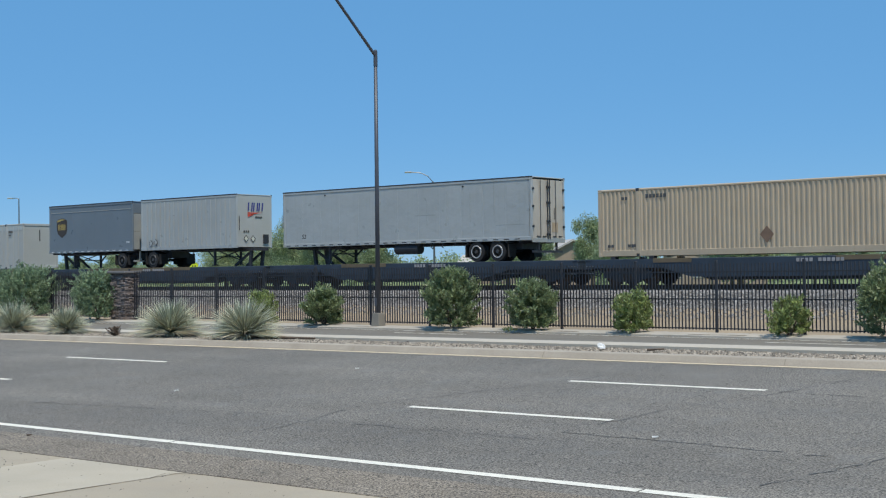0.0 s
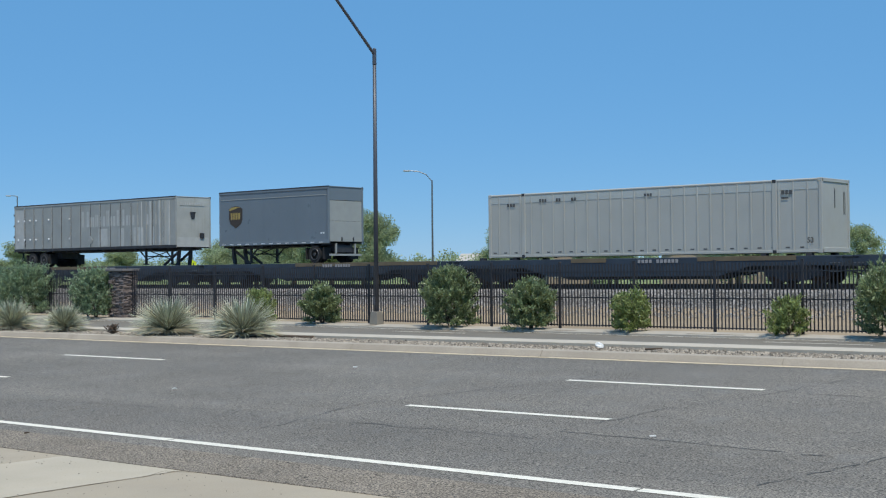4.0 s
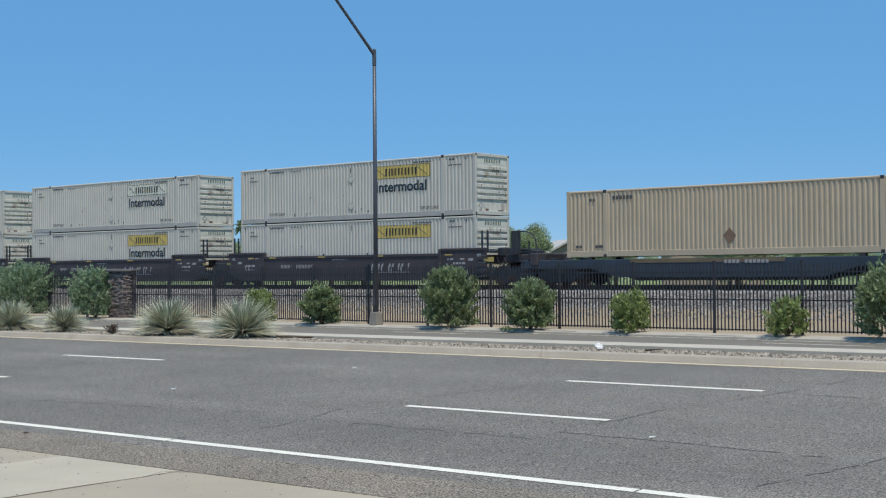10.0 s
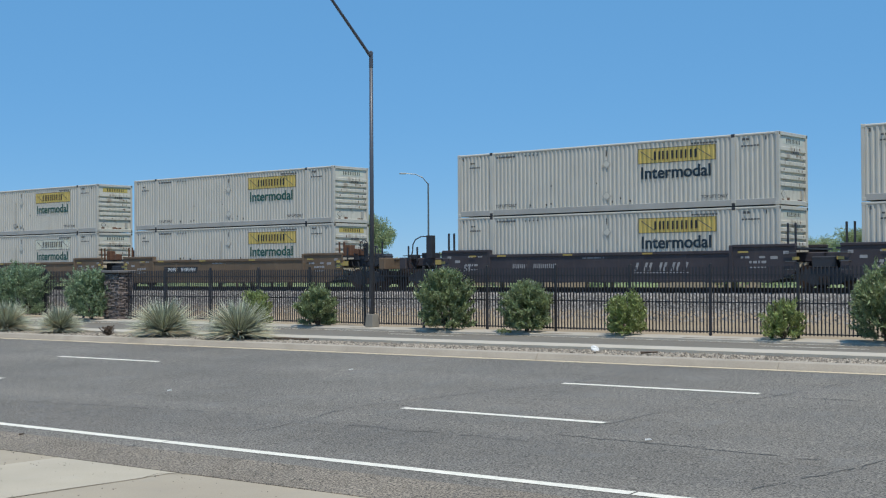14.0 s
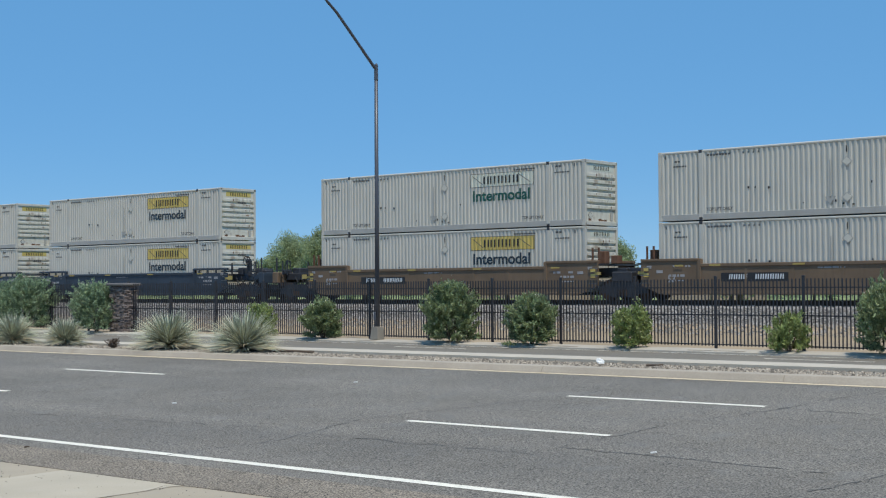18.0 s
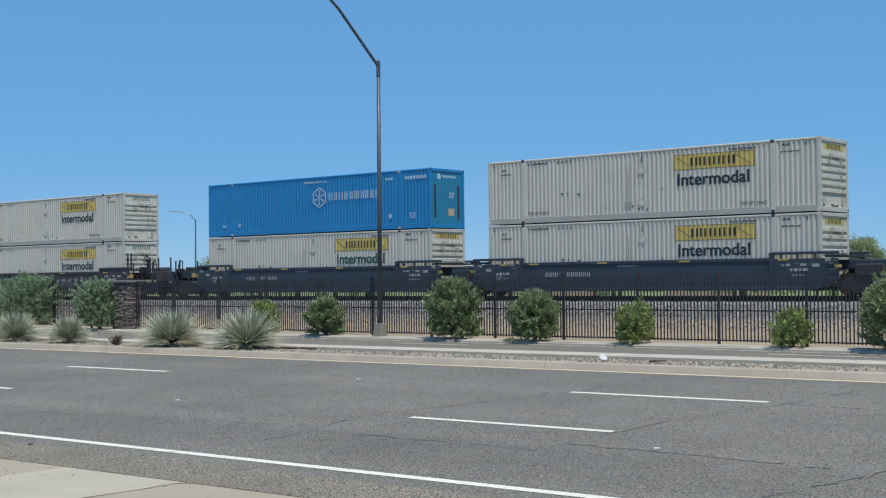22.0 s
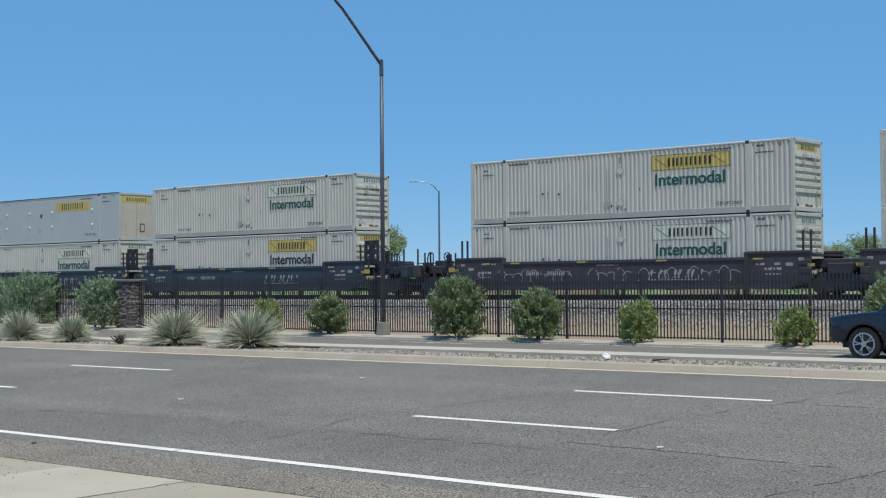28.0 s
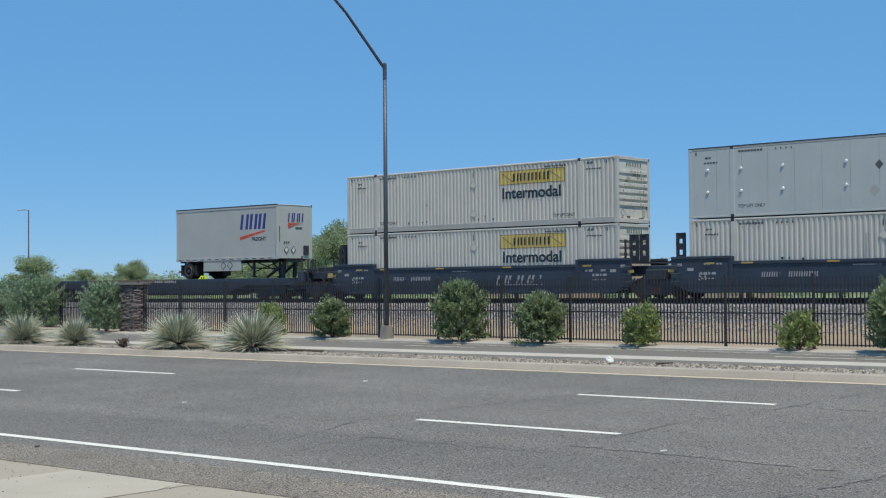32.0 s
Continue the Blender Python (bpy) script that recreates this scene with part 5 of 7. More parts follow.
        for x, z, w, h in ((5.9, 2.1, 0.03, 1.6), (3.1, 1.85, 0.02, 1.5), (4.5, 1.85, 0.02, 1.4), (1.85, 1.7, 0.02, 1.3), (1.1, 2.25, 1.3, 0.03), (6.0, 1.65, 1.7, 0.02)):
            boxpart("scuff", M_GREYDOOR, t, x, x + w, y - 0.003, y, z, z + h)
        for x in (-hx + 3.1, 4.1):
            part("side_light", rod(bmesh.new(), (x, y, z1 - 0.28), (x, y - 0.03, z1 - 0.28), 0.045, n=10), M_INK, t)
        bm = bmesh.new()
        pts = [(1.4 + 0.17 * k, -1.15, 0.75 + 0.28 * abs(math.sin(k * 0.8)) - 0.1) for k in range(9)]
        for a, b in zip(pts, pts[1:]):
            rod(bm, a, b, 0.02, n=6)
        part("air_hose", bm, M_TYRE, t, "dangling black air hoses")
    return t


# ---- rail cars: origin on the track's datum under the car's middle, y from its centre line ----
def bogie(t, x, wide=True):
    """A two-axle bogie: side frames, bolster and four wheels."""
    b = boxpart("bogie_bolster", M_STEEL, t, x - 0.2, x + 0.2, -1.1, 1.1, 1.62, 1.9, 0.02)
    for y in (-1.05, 1.05):
        o = ((x - 1.2, 1.78), (x - 0.55, 2.02), (x + 0.55, 2.02), (x + 1.2, 1.78), (x + 1.2, 1.52), (x + 0.85, 1.52), (x + 0.5, 1.36), (x - 0.5, 1.36), (x - 0.85, 1.52), (x - 1.2, 1.52))
        part("side_frame", prism(bmesh.new(), o, y - 0.08, y + 0.08), M_STEEL, b)
        for k in (-0.16, 0.0, 0.16):
            part("spring", rod(bmesh.new(), (x + k, y - 0.1, 1.42), (x + k, y - 0.1, 1.68), 0.06, n=8), M_RAIL, b)
    for dx in (-0.89, 0.89):
        for y, o in ((-0.72, -1), (0.72, 1)):
            bm = rod(bmesh.new(), (x + dx, y - 0.065, RAIL + 0.44), (x + dx, y + 0.065, RAIL + 0.44), 0.44, n=24)
            rod(bm, (x + dx, y - o * 0.06, RAIL + 0.44), (x + dx, y - o * 0.09, RAIL + 0.44), 0.47, n=24)
            part("wheel", bm, M_RAIL, b)
        part("axle", rod(bmesh.new(), (x + dx, -0.7, RAIL + 0.44), (x + dx, 0.7, RAIL + 0.44), 0.08), M_STEEL, b)
    return b


def coupler(t, x, s):
    bm = box(bmesh.new(), *sorted((x, x + s * 0.75)), -0.09, 0.09, 1.95, 2.15)
    box(bm, *sorted((x + s * 0.6, x + s * 0.95)), -0.17, 0.17, 1.9, 2.2, 0.04)
    part("coupler", bm, M_RAIL, t)
    part("air_hose", rod(rod(bmesh.new(), (x, 0.35, 1.95), (x + s * 0.4, 0.35, 1.6), 0.025), (x + s * 0.4, 0.35, 1.6), (x + s * 0.8, 0.3, 1.75), 0.025), M_TYRE, t)


def grab_irons(t, x, y, z0, n, w=0.4):
    for k in range(n):
        part("grab_iron", bar(bar(bar(bmesh.new(), (x, y - 0.06, z0 + k * 0.32), (x + w, y - 0.06, z0 + k * 0.32), 0.03, 0.03), (x, y - 0.06, z0 + k * 0.32), (x, y, z0 + k * 0.32), 0.03, 0.03),
                              (x + w, y - 0.06, z0 + k * 0.32), (x + w, y, z0 + k * 0.32), 0.03, 0.03), M_LAMPGREY, t)


def flat_car(length, hitches, plates):
    """A spine flat car: deep belly sill, deck with worn yellow edge plates, two bogies, trailer hitches."""
    t = thing("flat_car", "", "rail car", "rail cars of the train")
    h = length / 2
    boxpart("deck", M_BLACKCAR, t, -h, h, -1.30, 1.30, 2.18, 2.33, 0.02)
    for y in (-1.33, 1.25):
        o = ((-h + 0.2, 2.20), (h - 0.2, 2.20), (h - 0.2, 1.95), (h - 3.8, 1.95), (h - 5.2, 1.56), (-h + 5.2, 1.56), (-h + 3.8, 1.95), (-h + 0.2, 1.95))
        part("side_sill", prism(bmesh.new(), o, y, y + 0.08), M_BLACKCAR, t)
    o = ((-h + 0.1, 2.18), (h - 0.1, 2.18), (h - 0.1, 1.8), (h - 4.2, 1.8), (h - 5.6, 1.42), (-h + 5.6, 1.42), (-h + 4.2, 1.8), (-h + 0.1, 1.8))
    part("centre_sill", prism(bmesh.new(), o, -0.4, 0.4), M_BLACKCAR, t)
    for a, b in plates:
        boxpart("edge_plate", M_DECKYELLOW, t, a, b, -1.345, -1.31, 2.16, 2.34, 0.005)
    for x in (-h + 2.05, h - 2.05):
        bogie(t, x)
    for s in (-1, 1):
        coupler(t, s * h, s)
        boxpart("end_sill", M_BLACKCAR, t, *sorted((s * h, s * (h - 0.3))), -1.3, 1.3, 1.9, 2.3, 0.02)
        grab_irons(t, s * h - (0.45 if s > 0 else -0.05), -1.32, 1.72, 2)
    bars("car_initials", M_DIMINK, t, 0.4, -1.352, 2.12, 0.14, (0.13,) * 4, 0.05)
    bars("car_number", M_DIMINK, t, 1.3, -1.352, 2.12, 0.14, (0.13,) * 6, 0.05)
    if not hitches:
        for x in (-8.0, -6.1, 6.1, 8.0):
            for y in (-1.15, 1.15):
                boxpart("container_pedestal", M_STEEL, t, x - 0.12, x + 0.12, y - 0.14, y + 0.14, 2.32, 2.432, 0.01)
    for x, s in hitches:
        bm = bmesh.new()
        for y in (-0.42, 0.42):
            bar(bm, (x, y, 2.33), (x + s * 0.12, y, 3.22), 0.16, 0.16)
            bar(bm, (x - s * 1.25, y, 2.36), (x - s * 0.05, y, 3.05), 0.09, 0.12)
        box(bm, x - 0.42, x + 0.42, -0.55, 0.55, 3.18, 3.31)
        part("trailer_hitch", bm, M_STEEL, t, "folding steel trailer hitch stand")
    boxpart("brake_gear", M_STEEL, t, -2.2, 0.4, -0.9, 0.9, 1.5, 1.75, 0.03)
    return t


def brake_wheel(t, x, y, z, r):
    """A spoked handbrake wheel on its upright gear box."""
    bm = bmesh.new()
    n = 20
    for k in range(n):
        a, b = 2 * math.pi * k / n, 2 * math.pi * (k + 1) / n
        rod(bm, (x + r * math.cos(a), y, z + r * math.sin(a)), (x + r * math.cos(b), y, z + r * math.sin(b)), 0.024, n=6, cap=False)
    for k in range(6):
        a = 2 * math.pi * k / 6 + 0.2
        rod(bm, (x, y, z), (x + r * math.cos(a), y, z + r * math.sin(a)), 0.016, n=5, cap=False)
    rod(bm, (x, y - 0.04, z), (x, y + 0.1, z), r * 0.28, n=10)
    w = part("handbrake", bm, M_STEEL, t, "spoked steel handbrake wheel")
    boxpart("gear_box", M_STEEL, w, x - 0.1, x + 0.1, y + 0.08, y + 0.24, 2.5, z + 0.12, 0.02)


def bent_pipe(t, points, y):
    bm = bmesh.new()
    for (xa, za), (xb, zb) in zip(points, points[1:]):
        rod(bm, (xa, y, za), (xb, y, zb), 0.03, n=7)
    part("bent_rail", bm, M_STEEL, t, "bent steel pipe rail")


def well_unit(paint, ext_l, ext_r, free_l, free_r, brand, tag, extras):
    """One well of an articulated container car; ext: length beyond the container, free: a coupled outer end."""
    t = thing("well_car", "", "rail car", "rail cars of the train")
    hx = CL / 2
    xl, xr = -hx - ext_l, hx + ext_r
    for s in (-1, 1):
        y0, y1 = sorted((s * 1.50, s * 1.42))
        o = ((-hx + 0.1, 1.5), (hx - 0.1, 1.5), (hx + 0.75, 1.86), (hx + 0.75, 2.92), (hx - 1.95, 2.92), (hx - 2.05, 2.72), (-hx + 2.05, 2.72), (-hx + 1.95, 2.92), (-hx - 0.75, 2.92), (-hx - 0.75, 1.86))
        if "open" in extras:
            o = tuple((x, min(z, 2.68)) for x, z in o if z != 2.72)
            for q in (-1, 1):
                for dx in (-1.6, -0.9, -0.2, 0.5):
                    boxpart("bracket", M_LAMPGREY, t, q * (hx + dx) - 0.04, q * (hx + dx) + 0.04, *sorted((s * 1.5, s * 1.4)), 2.66, 2.9, 0.01)
                    boxpart("bracket_foot", M_LAMPGREY, t, q * (hx + dx) - 0.12, q * (hx + dx) + 0.04, *sorted((s * 1.51, s * 1.4)), 2.45, 2.5, 0.01)
        part("side_sill", prism(bmesh.new(), o, y0, y1), paint, t)
        y0, y1 = sorted((s * 1.54, s * 1.36))
        boxpart("top_chord", paint, t, -hx + 2.05, hx - 2.05, y0, y1, 2.60, 2.73, 0.015)
        boxpart("bottom_chord", paint, t, -hx + 0.3, hx - 0.3, y0, y1, 1.46, 1.58, 0.015)
        for q in (-1, 1):
            boxpart("end_chord", paint, t, *sorted((q * (hx - 1.95), q * (hx + 0.75))), y0, y1, 2.84, 2.95, 0.015)
            boxpart("rib", paint, t, q * (hx - 2.0) - 0.08, q * (hx - 2.0) + 0.08, y0, y1, 1.55, 2.93, 0.012)
        for k in range(1, 6):
            x = -hx + 2.05 + (CL - 4.1) / 6 * k
            boxpart("side_rib", paint, t, x - 0.05, x + 0.05, *sorted((s * 1.515, s * 1.5)), 1.58, 2.6)
    for k in range(7):
        x = -hx + 0.6 + (CL - 1.2) / 6 * k
        boxpart("cross_member", M_STEEL, t, x - 0.12, x + 0.12, -1.42, 1.42, 1.44, 1.55)
    for q, ext, free in ((-1, ext_l, free_l), (1, ext_r, free_r)):
        a, b = sorted((q * (hx + 0.16), q * (hx + ext)))
        boxpart("end_platform", M_STEEL if "plates" in extras else paint, t, a, b, -0.75, 0.75, 2.25, 2.62, 0.03)
        boxpart("walkway", M_STEEL, t, *sorted((q * (hx + 0.2), q * (hx + 0.95))), -1.45, 1.45, 2.72, 2.80)
        if free:
            boxpart("end_beam", paint, t, *sorted((q * (hx + ext - 0.4), q * (hx + ext))), -1.4, 1.4, 2.1, 2.66, 0.03)
            coupler(t, q * (hx + ext), q)
            bogie(t, q * (hx + 2.0))
            if "duct" in extras:
                xd = q * (hx + 2.0)
                boxpart("exhaust_box", M_STEEL, t, xd - 0.16, xd + 0.16, -1.05, -0.72, 2.6, 3.70, 0.02, "tall dark steel box on the end platform")
                bent_pipe(t, [(q * (hx + 2.05), 3.66), (q * (hx + 2.6), 3.66), (q * (hx + 2.95), 3.52), (q * (hx + 3.12), 3.28), (q * (hx + 3.14), 2.95), (q * (hx + 3.35), 2.4)], -0.9)
                posts = ((2.5, 3.15), (3.05, 3.2))
            else:
                if q > 0 or "graffiti" in extras:
                    brake_wheel(t, q * (hx + 1.75), -0.95, 3.3 if q > 0 else 3.05, 0.27 if q > 0 else 0.2)
                posts = ((0.95, 3.2), (2.5, 3.3), (2.85, 3.25), (3.3, 3.45))
                bent_pipe(t, [(q * (hx + 2.5), 2.6), (q * (hx + 2.5), 3.22), (q * (hx + 2.75), 3.25), (q * (hx + 2.85), 3.0), (q * (hx + 2.85), 2.6)], -1.1)
            for x, z1 in posts:
                part("railing_post", bar(bmesh.new(), (q * (hx + x), -1.3, 2.5), (q * (hx + x), -1.3, z1), 0.06, 0.06), M_STEEL, t)
            part("hand_rail", bar(bmesh.new(), (q * (hx + 2.2), -1.3, 2.74), (q * (hx + 3.4), -1.3, 2.74), 0.04, 0.04), M_STEEL, t)
            for x0, x1, y0, y1, z1 in ((0.95, 1.35, -0.9, -0.3, 2.95), (2.2, 2.75, -0.7, 0.1, 2.88), (2.95, 3.3, -1.0, -0.5, 2.8)):
                boxpart("brake_cylinder", M_STEEL, t, *sorted((q * (hx + x0), q * (hx + x1))), y0, y1, 2.55, z1, 0.04)
            boxpart("end_sign", M_GOLD, t, *sorted((q * (hx + 0.85), q * (hx + 1.2))), -1.512, -1.50, 2.3, 2.52)
            for k, x in enumerate((1.15, 1.55, 2.5)):
                part("air_hose", rod(rod(bmesh.new(), (q * (hx + x), -1.2, 2.5), (q * (hx + x + 0.2), -1.24, 2.12), 0.022, n=6), (q * (hx + x + 0.2), -1.24, 2.12), (q * (hx + x + 0.5), -1.2, 2.4), 0.022, n=6), M_TYRE, t)
        grab_irons(t, q * (hx + 0.55) - 0.2, -1.50, 1.95, 3)
        if "open" not in extras:
            for x in (0.3, 0.62):
                part("post", bar(bmesh.new(), (q * (hx + x), -1.2, 2.75), (q * (hx + x), -1.2, 3.5 if "boxes" in extras else 3.75), 0.07, 0.07), M_RUST if "boxes" in extras else M_STEEL, t)
    if not free_r:
        bogie(t, hx + ext_r)
        bm = box(bmesh.new(), hx + ext_r - 0.5, hx + ext_r + 0.5, -1.2, 1.2, 2.0, 2.45, 0.04)
        part("articulation", bm, M_STEEL, t)
    # end guides
    if "guides" in extras:
        for q, x in ((-1, 0.62), (1, 0.55), (1, 1.05)):
            bm = bmesh.new()
            xx = q * (hx + x)
            for z in (2.78, 3.26, 3.70):
                box(bm, xx - 0.2, xx + 0.2, -0.95, -0.85, z, z + 0.26)
            for dx in (-0.21, 0.10):
                box(bm, xx + dx, xx + dx + 0.11, -0.953, -0.847, 2.75, 3.955)
            box(bm, xx - 0.2, xx + 0.2, -0.95, -0.85, 3.83, 3.95)
            part("container_guide", bm, M_STEEL, t, "pierced black steel guide plate")
    if "boxes" in extras:
        for q, x in ((1, 0.55), (-1, 0.5), (1, 1.2)):
            boxpart("container_guide", M_RUST, t, q * (hx + x) - 0.17, q * (hx + x) + 0.17, -0.9, -0.5, 2.8, 3.35 if x < 1 else 3.15, 0.02)
    # markings
    y = -1.545
    for x, w in ((-5.6, 0.5), (-2.0, 0.5), (2.0, 0.5), (6.4, 0.45), (-7.2, 0.4)):
        boxpart("reflector", M_GOLD, t, x, x + w, y - 0.003, y + 0.004, 2.62, 2.69)
    yf = -1.503
    for nm, x in (("car_initials", -4.75), ("car_number", -3.6)):
        bars(nm, M_WHITEINK if "plates" in extras else M_DIMINK, t, x, yf - 0.004, 2.08, 0.2, (0.15,) * (4 if x < -4 else 6), 0.06, lean=0.1, hollow=0.045)
    bars("small_marking", M_DIMINK, t, -7.3, yf, 2.6, 0.07, (0.1, 0.12, -0.2, 0.1, 0.1), 0.05)
    bars("small_marking", M_DIMINK, t, 6.5, yf, 2.4, 0.09, (0.12, 0.2, -0.3, 0.25), 0.06)
    bars("small_marking", M_DIMINK, t, -1.0, yf, 2.48, 0.05, (0.2, 0.3, 0.25, 0.2), 0.05)
    for q in (-1, 1):
        for dx, z, w in ((0.35, 2.55, 0.22), (0.75, 2.32, 0.3), (-0.15, 2.36, 0.3)):
            boxpart("warning_label", M_GOLD if w > 0.25 and dx > 0 else M_DIMINK, t, q * (hx + dx) - w / 2, q * (hx + dx) + w / 2, yf - 0.004, yf, z, z + 0.12)
        bars("small_marking", M_DIMINK, t, q * (hx - 0.9) - 0.3, yf, 2.2, 0.1, (0.1, 0.16, 0.08, 0.2), 0.06)
        bars("small_marking", M_DIMINK, t, q * (hx - 0.9) - 0.3, yf, 2.02, 0.05, (0.3, 0.35), 0.05)
    if brand:
        bars("company_mark", M_DIMINK, t, 1.6, yf, 1.92, 0.36, (0.55, 0.6, 0.5, 0.5), 0.10, lean=0.35, hollow=0.1, label="dim company mark as plain blocks")
        boxpart("company_bar", M_DIMINK, t, 1.6, 4.2, yf - 0.004, yf, 1.84, 1.88)
    lettering("53", 0.28, M_DIMINK, t, -7.55, yf - 0.003, 1.98)
    if "plates" in extras:
        boxpart("data_plate", M_INK, t, -5.1, -2.2, yf - 0.004, yf, 2.0, 2.34)
        for q in (-1, 1):
            for z in (2.2, 2.45):
                boxpart("safety_plate", M_SIGNYELLOW, t, q * (hx + 0.5) - 0.12, q * (hx + 0.5) + 0.12, yf - 0.006, yf, z, z + 0.16)
    if "graffiti" in extras:
        rr = random.Random(tag)
        for x0_ in (-6.4, -4.4, -1.4, 1.0, 3.6):
            bm = bmesh.new()
            p, ph, sz = None, rr.uniform(0, 6), rr.uniform(0.2, 0.36)
            for k in range(70):
                a = k * 0.42 + ph
                q = Vector((x0_ + k * 0.03 + 0.16 * math.sin(a * 1.0), yf - 0.002, 2.08 + sz * math.cos(a) * (0.6 + 0.4 * math.sin(a * 0.31))))
                if p is not None and k % 9 > 0:
                    bar(bm, p, q, 0.004, 0.03)
                p = q
            part("scrawl", bm, M_DIMINK, t, "pale sprayed scrawl")
    return t


# cars and loads in order, from the head of the train backwards
PROTO = {}


def load(key, build, u, z, label):
    if key in PROTO:
        ob = copy_thing(PROTO[key], Matrix())
    else:
        ob = PROTO[key] = build()
    ob["label"] = label
    return ride(ob, u, z)


DECK, LOW, HIGH = 2.33, 1.577, 4.487
for u0, u1, hitches, plates in ((-32.0, -13.2, (), ((-6.0, -4.2), (2.0, 4.5))), (-52.0, -32.4, ((-7.2, -1),), ((-4.5, -1.5),)), (-73.8, -52.4, ((8.6, 1), (-8.4, -1)), ((-5.0, 4.6),)), (-92.9, -74.2, (), ((-3.0, -1.2), (3.2, 7.5))),
                               (-111.1, -93.3, ((-7.3, -1),), ((-1.6, 8.0),)), (-131.3, -111.5, ((7.0, 1),), ((-6.8, 1.5),)), (-151.4, -131.7, ((-8.3, -1),), ((-1.0, 6.5),)), (-171.4, -151.8, (), ((-4.0, 3.0),))):
    ride(tagged(flat_car(u1 - u0, hitches, plates), "dark spine flat car with worn yellow edge plates"), (u0 + u1) / 2, 0.0)
ride(tagged(flat_car(24.0, ((10.2, 1),), ((-6, 2),)), "long dark flat car carrying one white trailer"), -498.0, 0.0)
ride(tagged(flat_car(24.0, (), ((-6, 2),)), "long dark flat car with an empty deck"), -522.6, 0.0)

load("tan", tan_container, -23.25, 2.43, "tan ribbed steel container with rusty doors on a flat car")
load("tan", tan_container, -160.79, 2.43, "tan ribbed steel container with rusty doors on a flat car")
load("plate", plate_container, -83.05, 2.43, "white plate-sided container with upright posts on a flat car")
load("sheet", lambda: trailer(16.1, -1, "sheet"), -42.9, DECK, "long silvery white refrigerated trailer riding on a flat car")
load("ribbed", lambda: trailer(8.3, 1, "ribbed"), -58.75, DECK, "short ribbed white trailer with a blue and red nose mark")
load("pup", lambda: trailer(8.4, -1, "grey"), -67.9, DECK, "short grey trailer with a brown and gold shield")
load("pup", None, -105.6, DECK, "short grey trailer with a brown and gold shield")
load("crown", lambda: trailer(16.15, 1, "crown"), -121.6, DECK, "long weathered grey trailer with a faded white mark")
load("grey45", lambda: trailer(13.7, -1, "grey"), -143.12, DECK, "long grey trailer with a brown and gold shield")
load("white", lambda: trailer(8.4, 1, "white"), -491.5, DECK, "clean short white trailer with blue and red marks")

Y, P, N, G = M_SIGNYELLOW, M_SIGNPALE, M_NAVY, M_GREEN
LOOKS = {"yn": (Y, N, False), "yna": (Y, N, True), "yg": (Y, G, False), "yga": (Y, G, True), "pg": (P, G, True), "pn": (P, N, False), "y": (Y, None, False)}
SAY = {"yn": "white ribbed container with a yellow sign and dark lettering", "yna": "white ribbed container with a yellow sign, dark lettering and an arrow", "yg": "white ribbed container with a yellow sign and green lettering",
       "yga": "white ribbed container with yellow sign, green lettering and arrow", "pg": "white ribbed container with a faded sign and green lettering", "pn": "white ribbed container with a faded sign and dark lettering",
       "y": "white ribbed container with a plain yellow sign"}
STACKS = ((-190.1, "yn", "y"), (-209.75, "pn", "yn"), (-229.2, "yn", "yn"),
          (-253.4, "yg", "yga"), (-273.1, "yga", "pg"), (-292.9, "pg", "yn"),
          (-316.83, "yna", "yna"), (-336.63, "yna", "yna"), (-356.3, "blue", "yga"),
          (-380.15, "yn", "yn"), (-399.85, "yn", "yna"), (-419.45, "yga", "pg"),
          (-443.1, "pg", "yna"), (-462.5, "smooth", "pg"), (-482.1, "yn", "yn"))
PAINTS = ((M_BROWNCAR, "dark oxide-brown articulated well car with dim marks", True, ("duct",)), (M_YELLOWCAR, "faded yellow-brown articulated well car with black plates", False, ("plates", "boxes")),
          (M_BLACKCAR, "black articulated well car with grey brackets", False, ("open",)), (M_BROWNCAR, "oxide-brown articulated well car with sprayed scrawls", True, ("graffiti",)),
          (M_BLACKCAR, "black articulated well car with pierced guide plates", True, ("guides",)))
for k, (left, top, low) in enumerate(STACKS):
    mid = left + CL / 2
    for look_, z in ((top, HIGH), (low, LOW)):
        if look_ == "blue":
            load("blue", blue_container, mid, z, "blue ribbed container with white marks stacked on another")
        elif look_ == "smooth":
            load("smooth", smooth_container, mid, z, "smooth pale grey container with a yellow sign, stacked")
        else:
            load(look_, lambda a=LOOKS[look_]: white_container(*a), mid, z, SAY[look_])
    paint, say, brand, extras = PAINTS[k // 3]
    pos = k % 3
    key = ("well", k // 3 if "graffiti" in extras else paint.name, extras, pos)
    load(key, lambda: well_unit(paint, 1.75 if pos < 2 else 3.55, 3.55 if pos == 0 else 1.75, pos == 2, pos == 0, brand, k, extras), mid, 0.0, say)

# ---- fence, pillar, street lamps, plants ----
FY, FZ, STEP = 31.9, 0.20, 2.43
picket_me = mesh_of("picket", box(bmesh.new(), -0.0145, 0.0145, -0.0125, 0.0125, 0.06, 1.80), M_FENCE)
post_bm = box(bmesh.new(), -0.034, 0.034, -0.034, 0.034, -0.1, 1.86, 0.006)
box(post_bm, -0.04, 0.04, -0.04, 0.04, 1.86, 1.885, 0.01)
post_me = mesh_of("post", post_bm, M_FENCE)
rail_me = mesh_of("rail", box(bmesh.new(), 0.04, STEP - 0.04, -0.019, 0.019, -0.016, 0.016), M_FENCE)
panel = thing("fence_panel", "black steel picket fence panel with three rails", "fence", "fence panels along the railway")
part("post", post_me, None, panel)
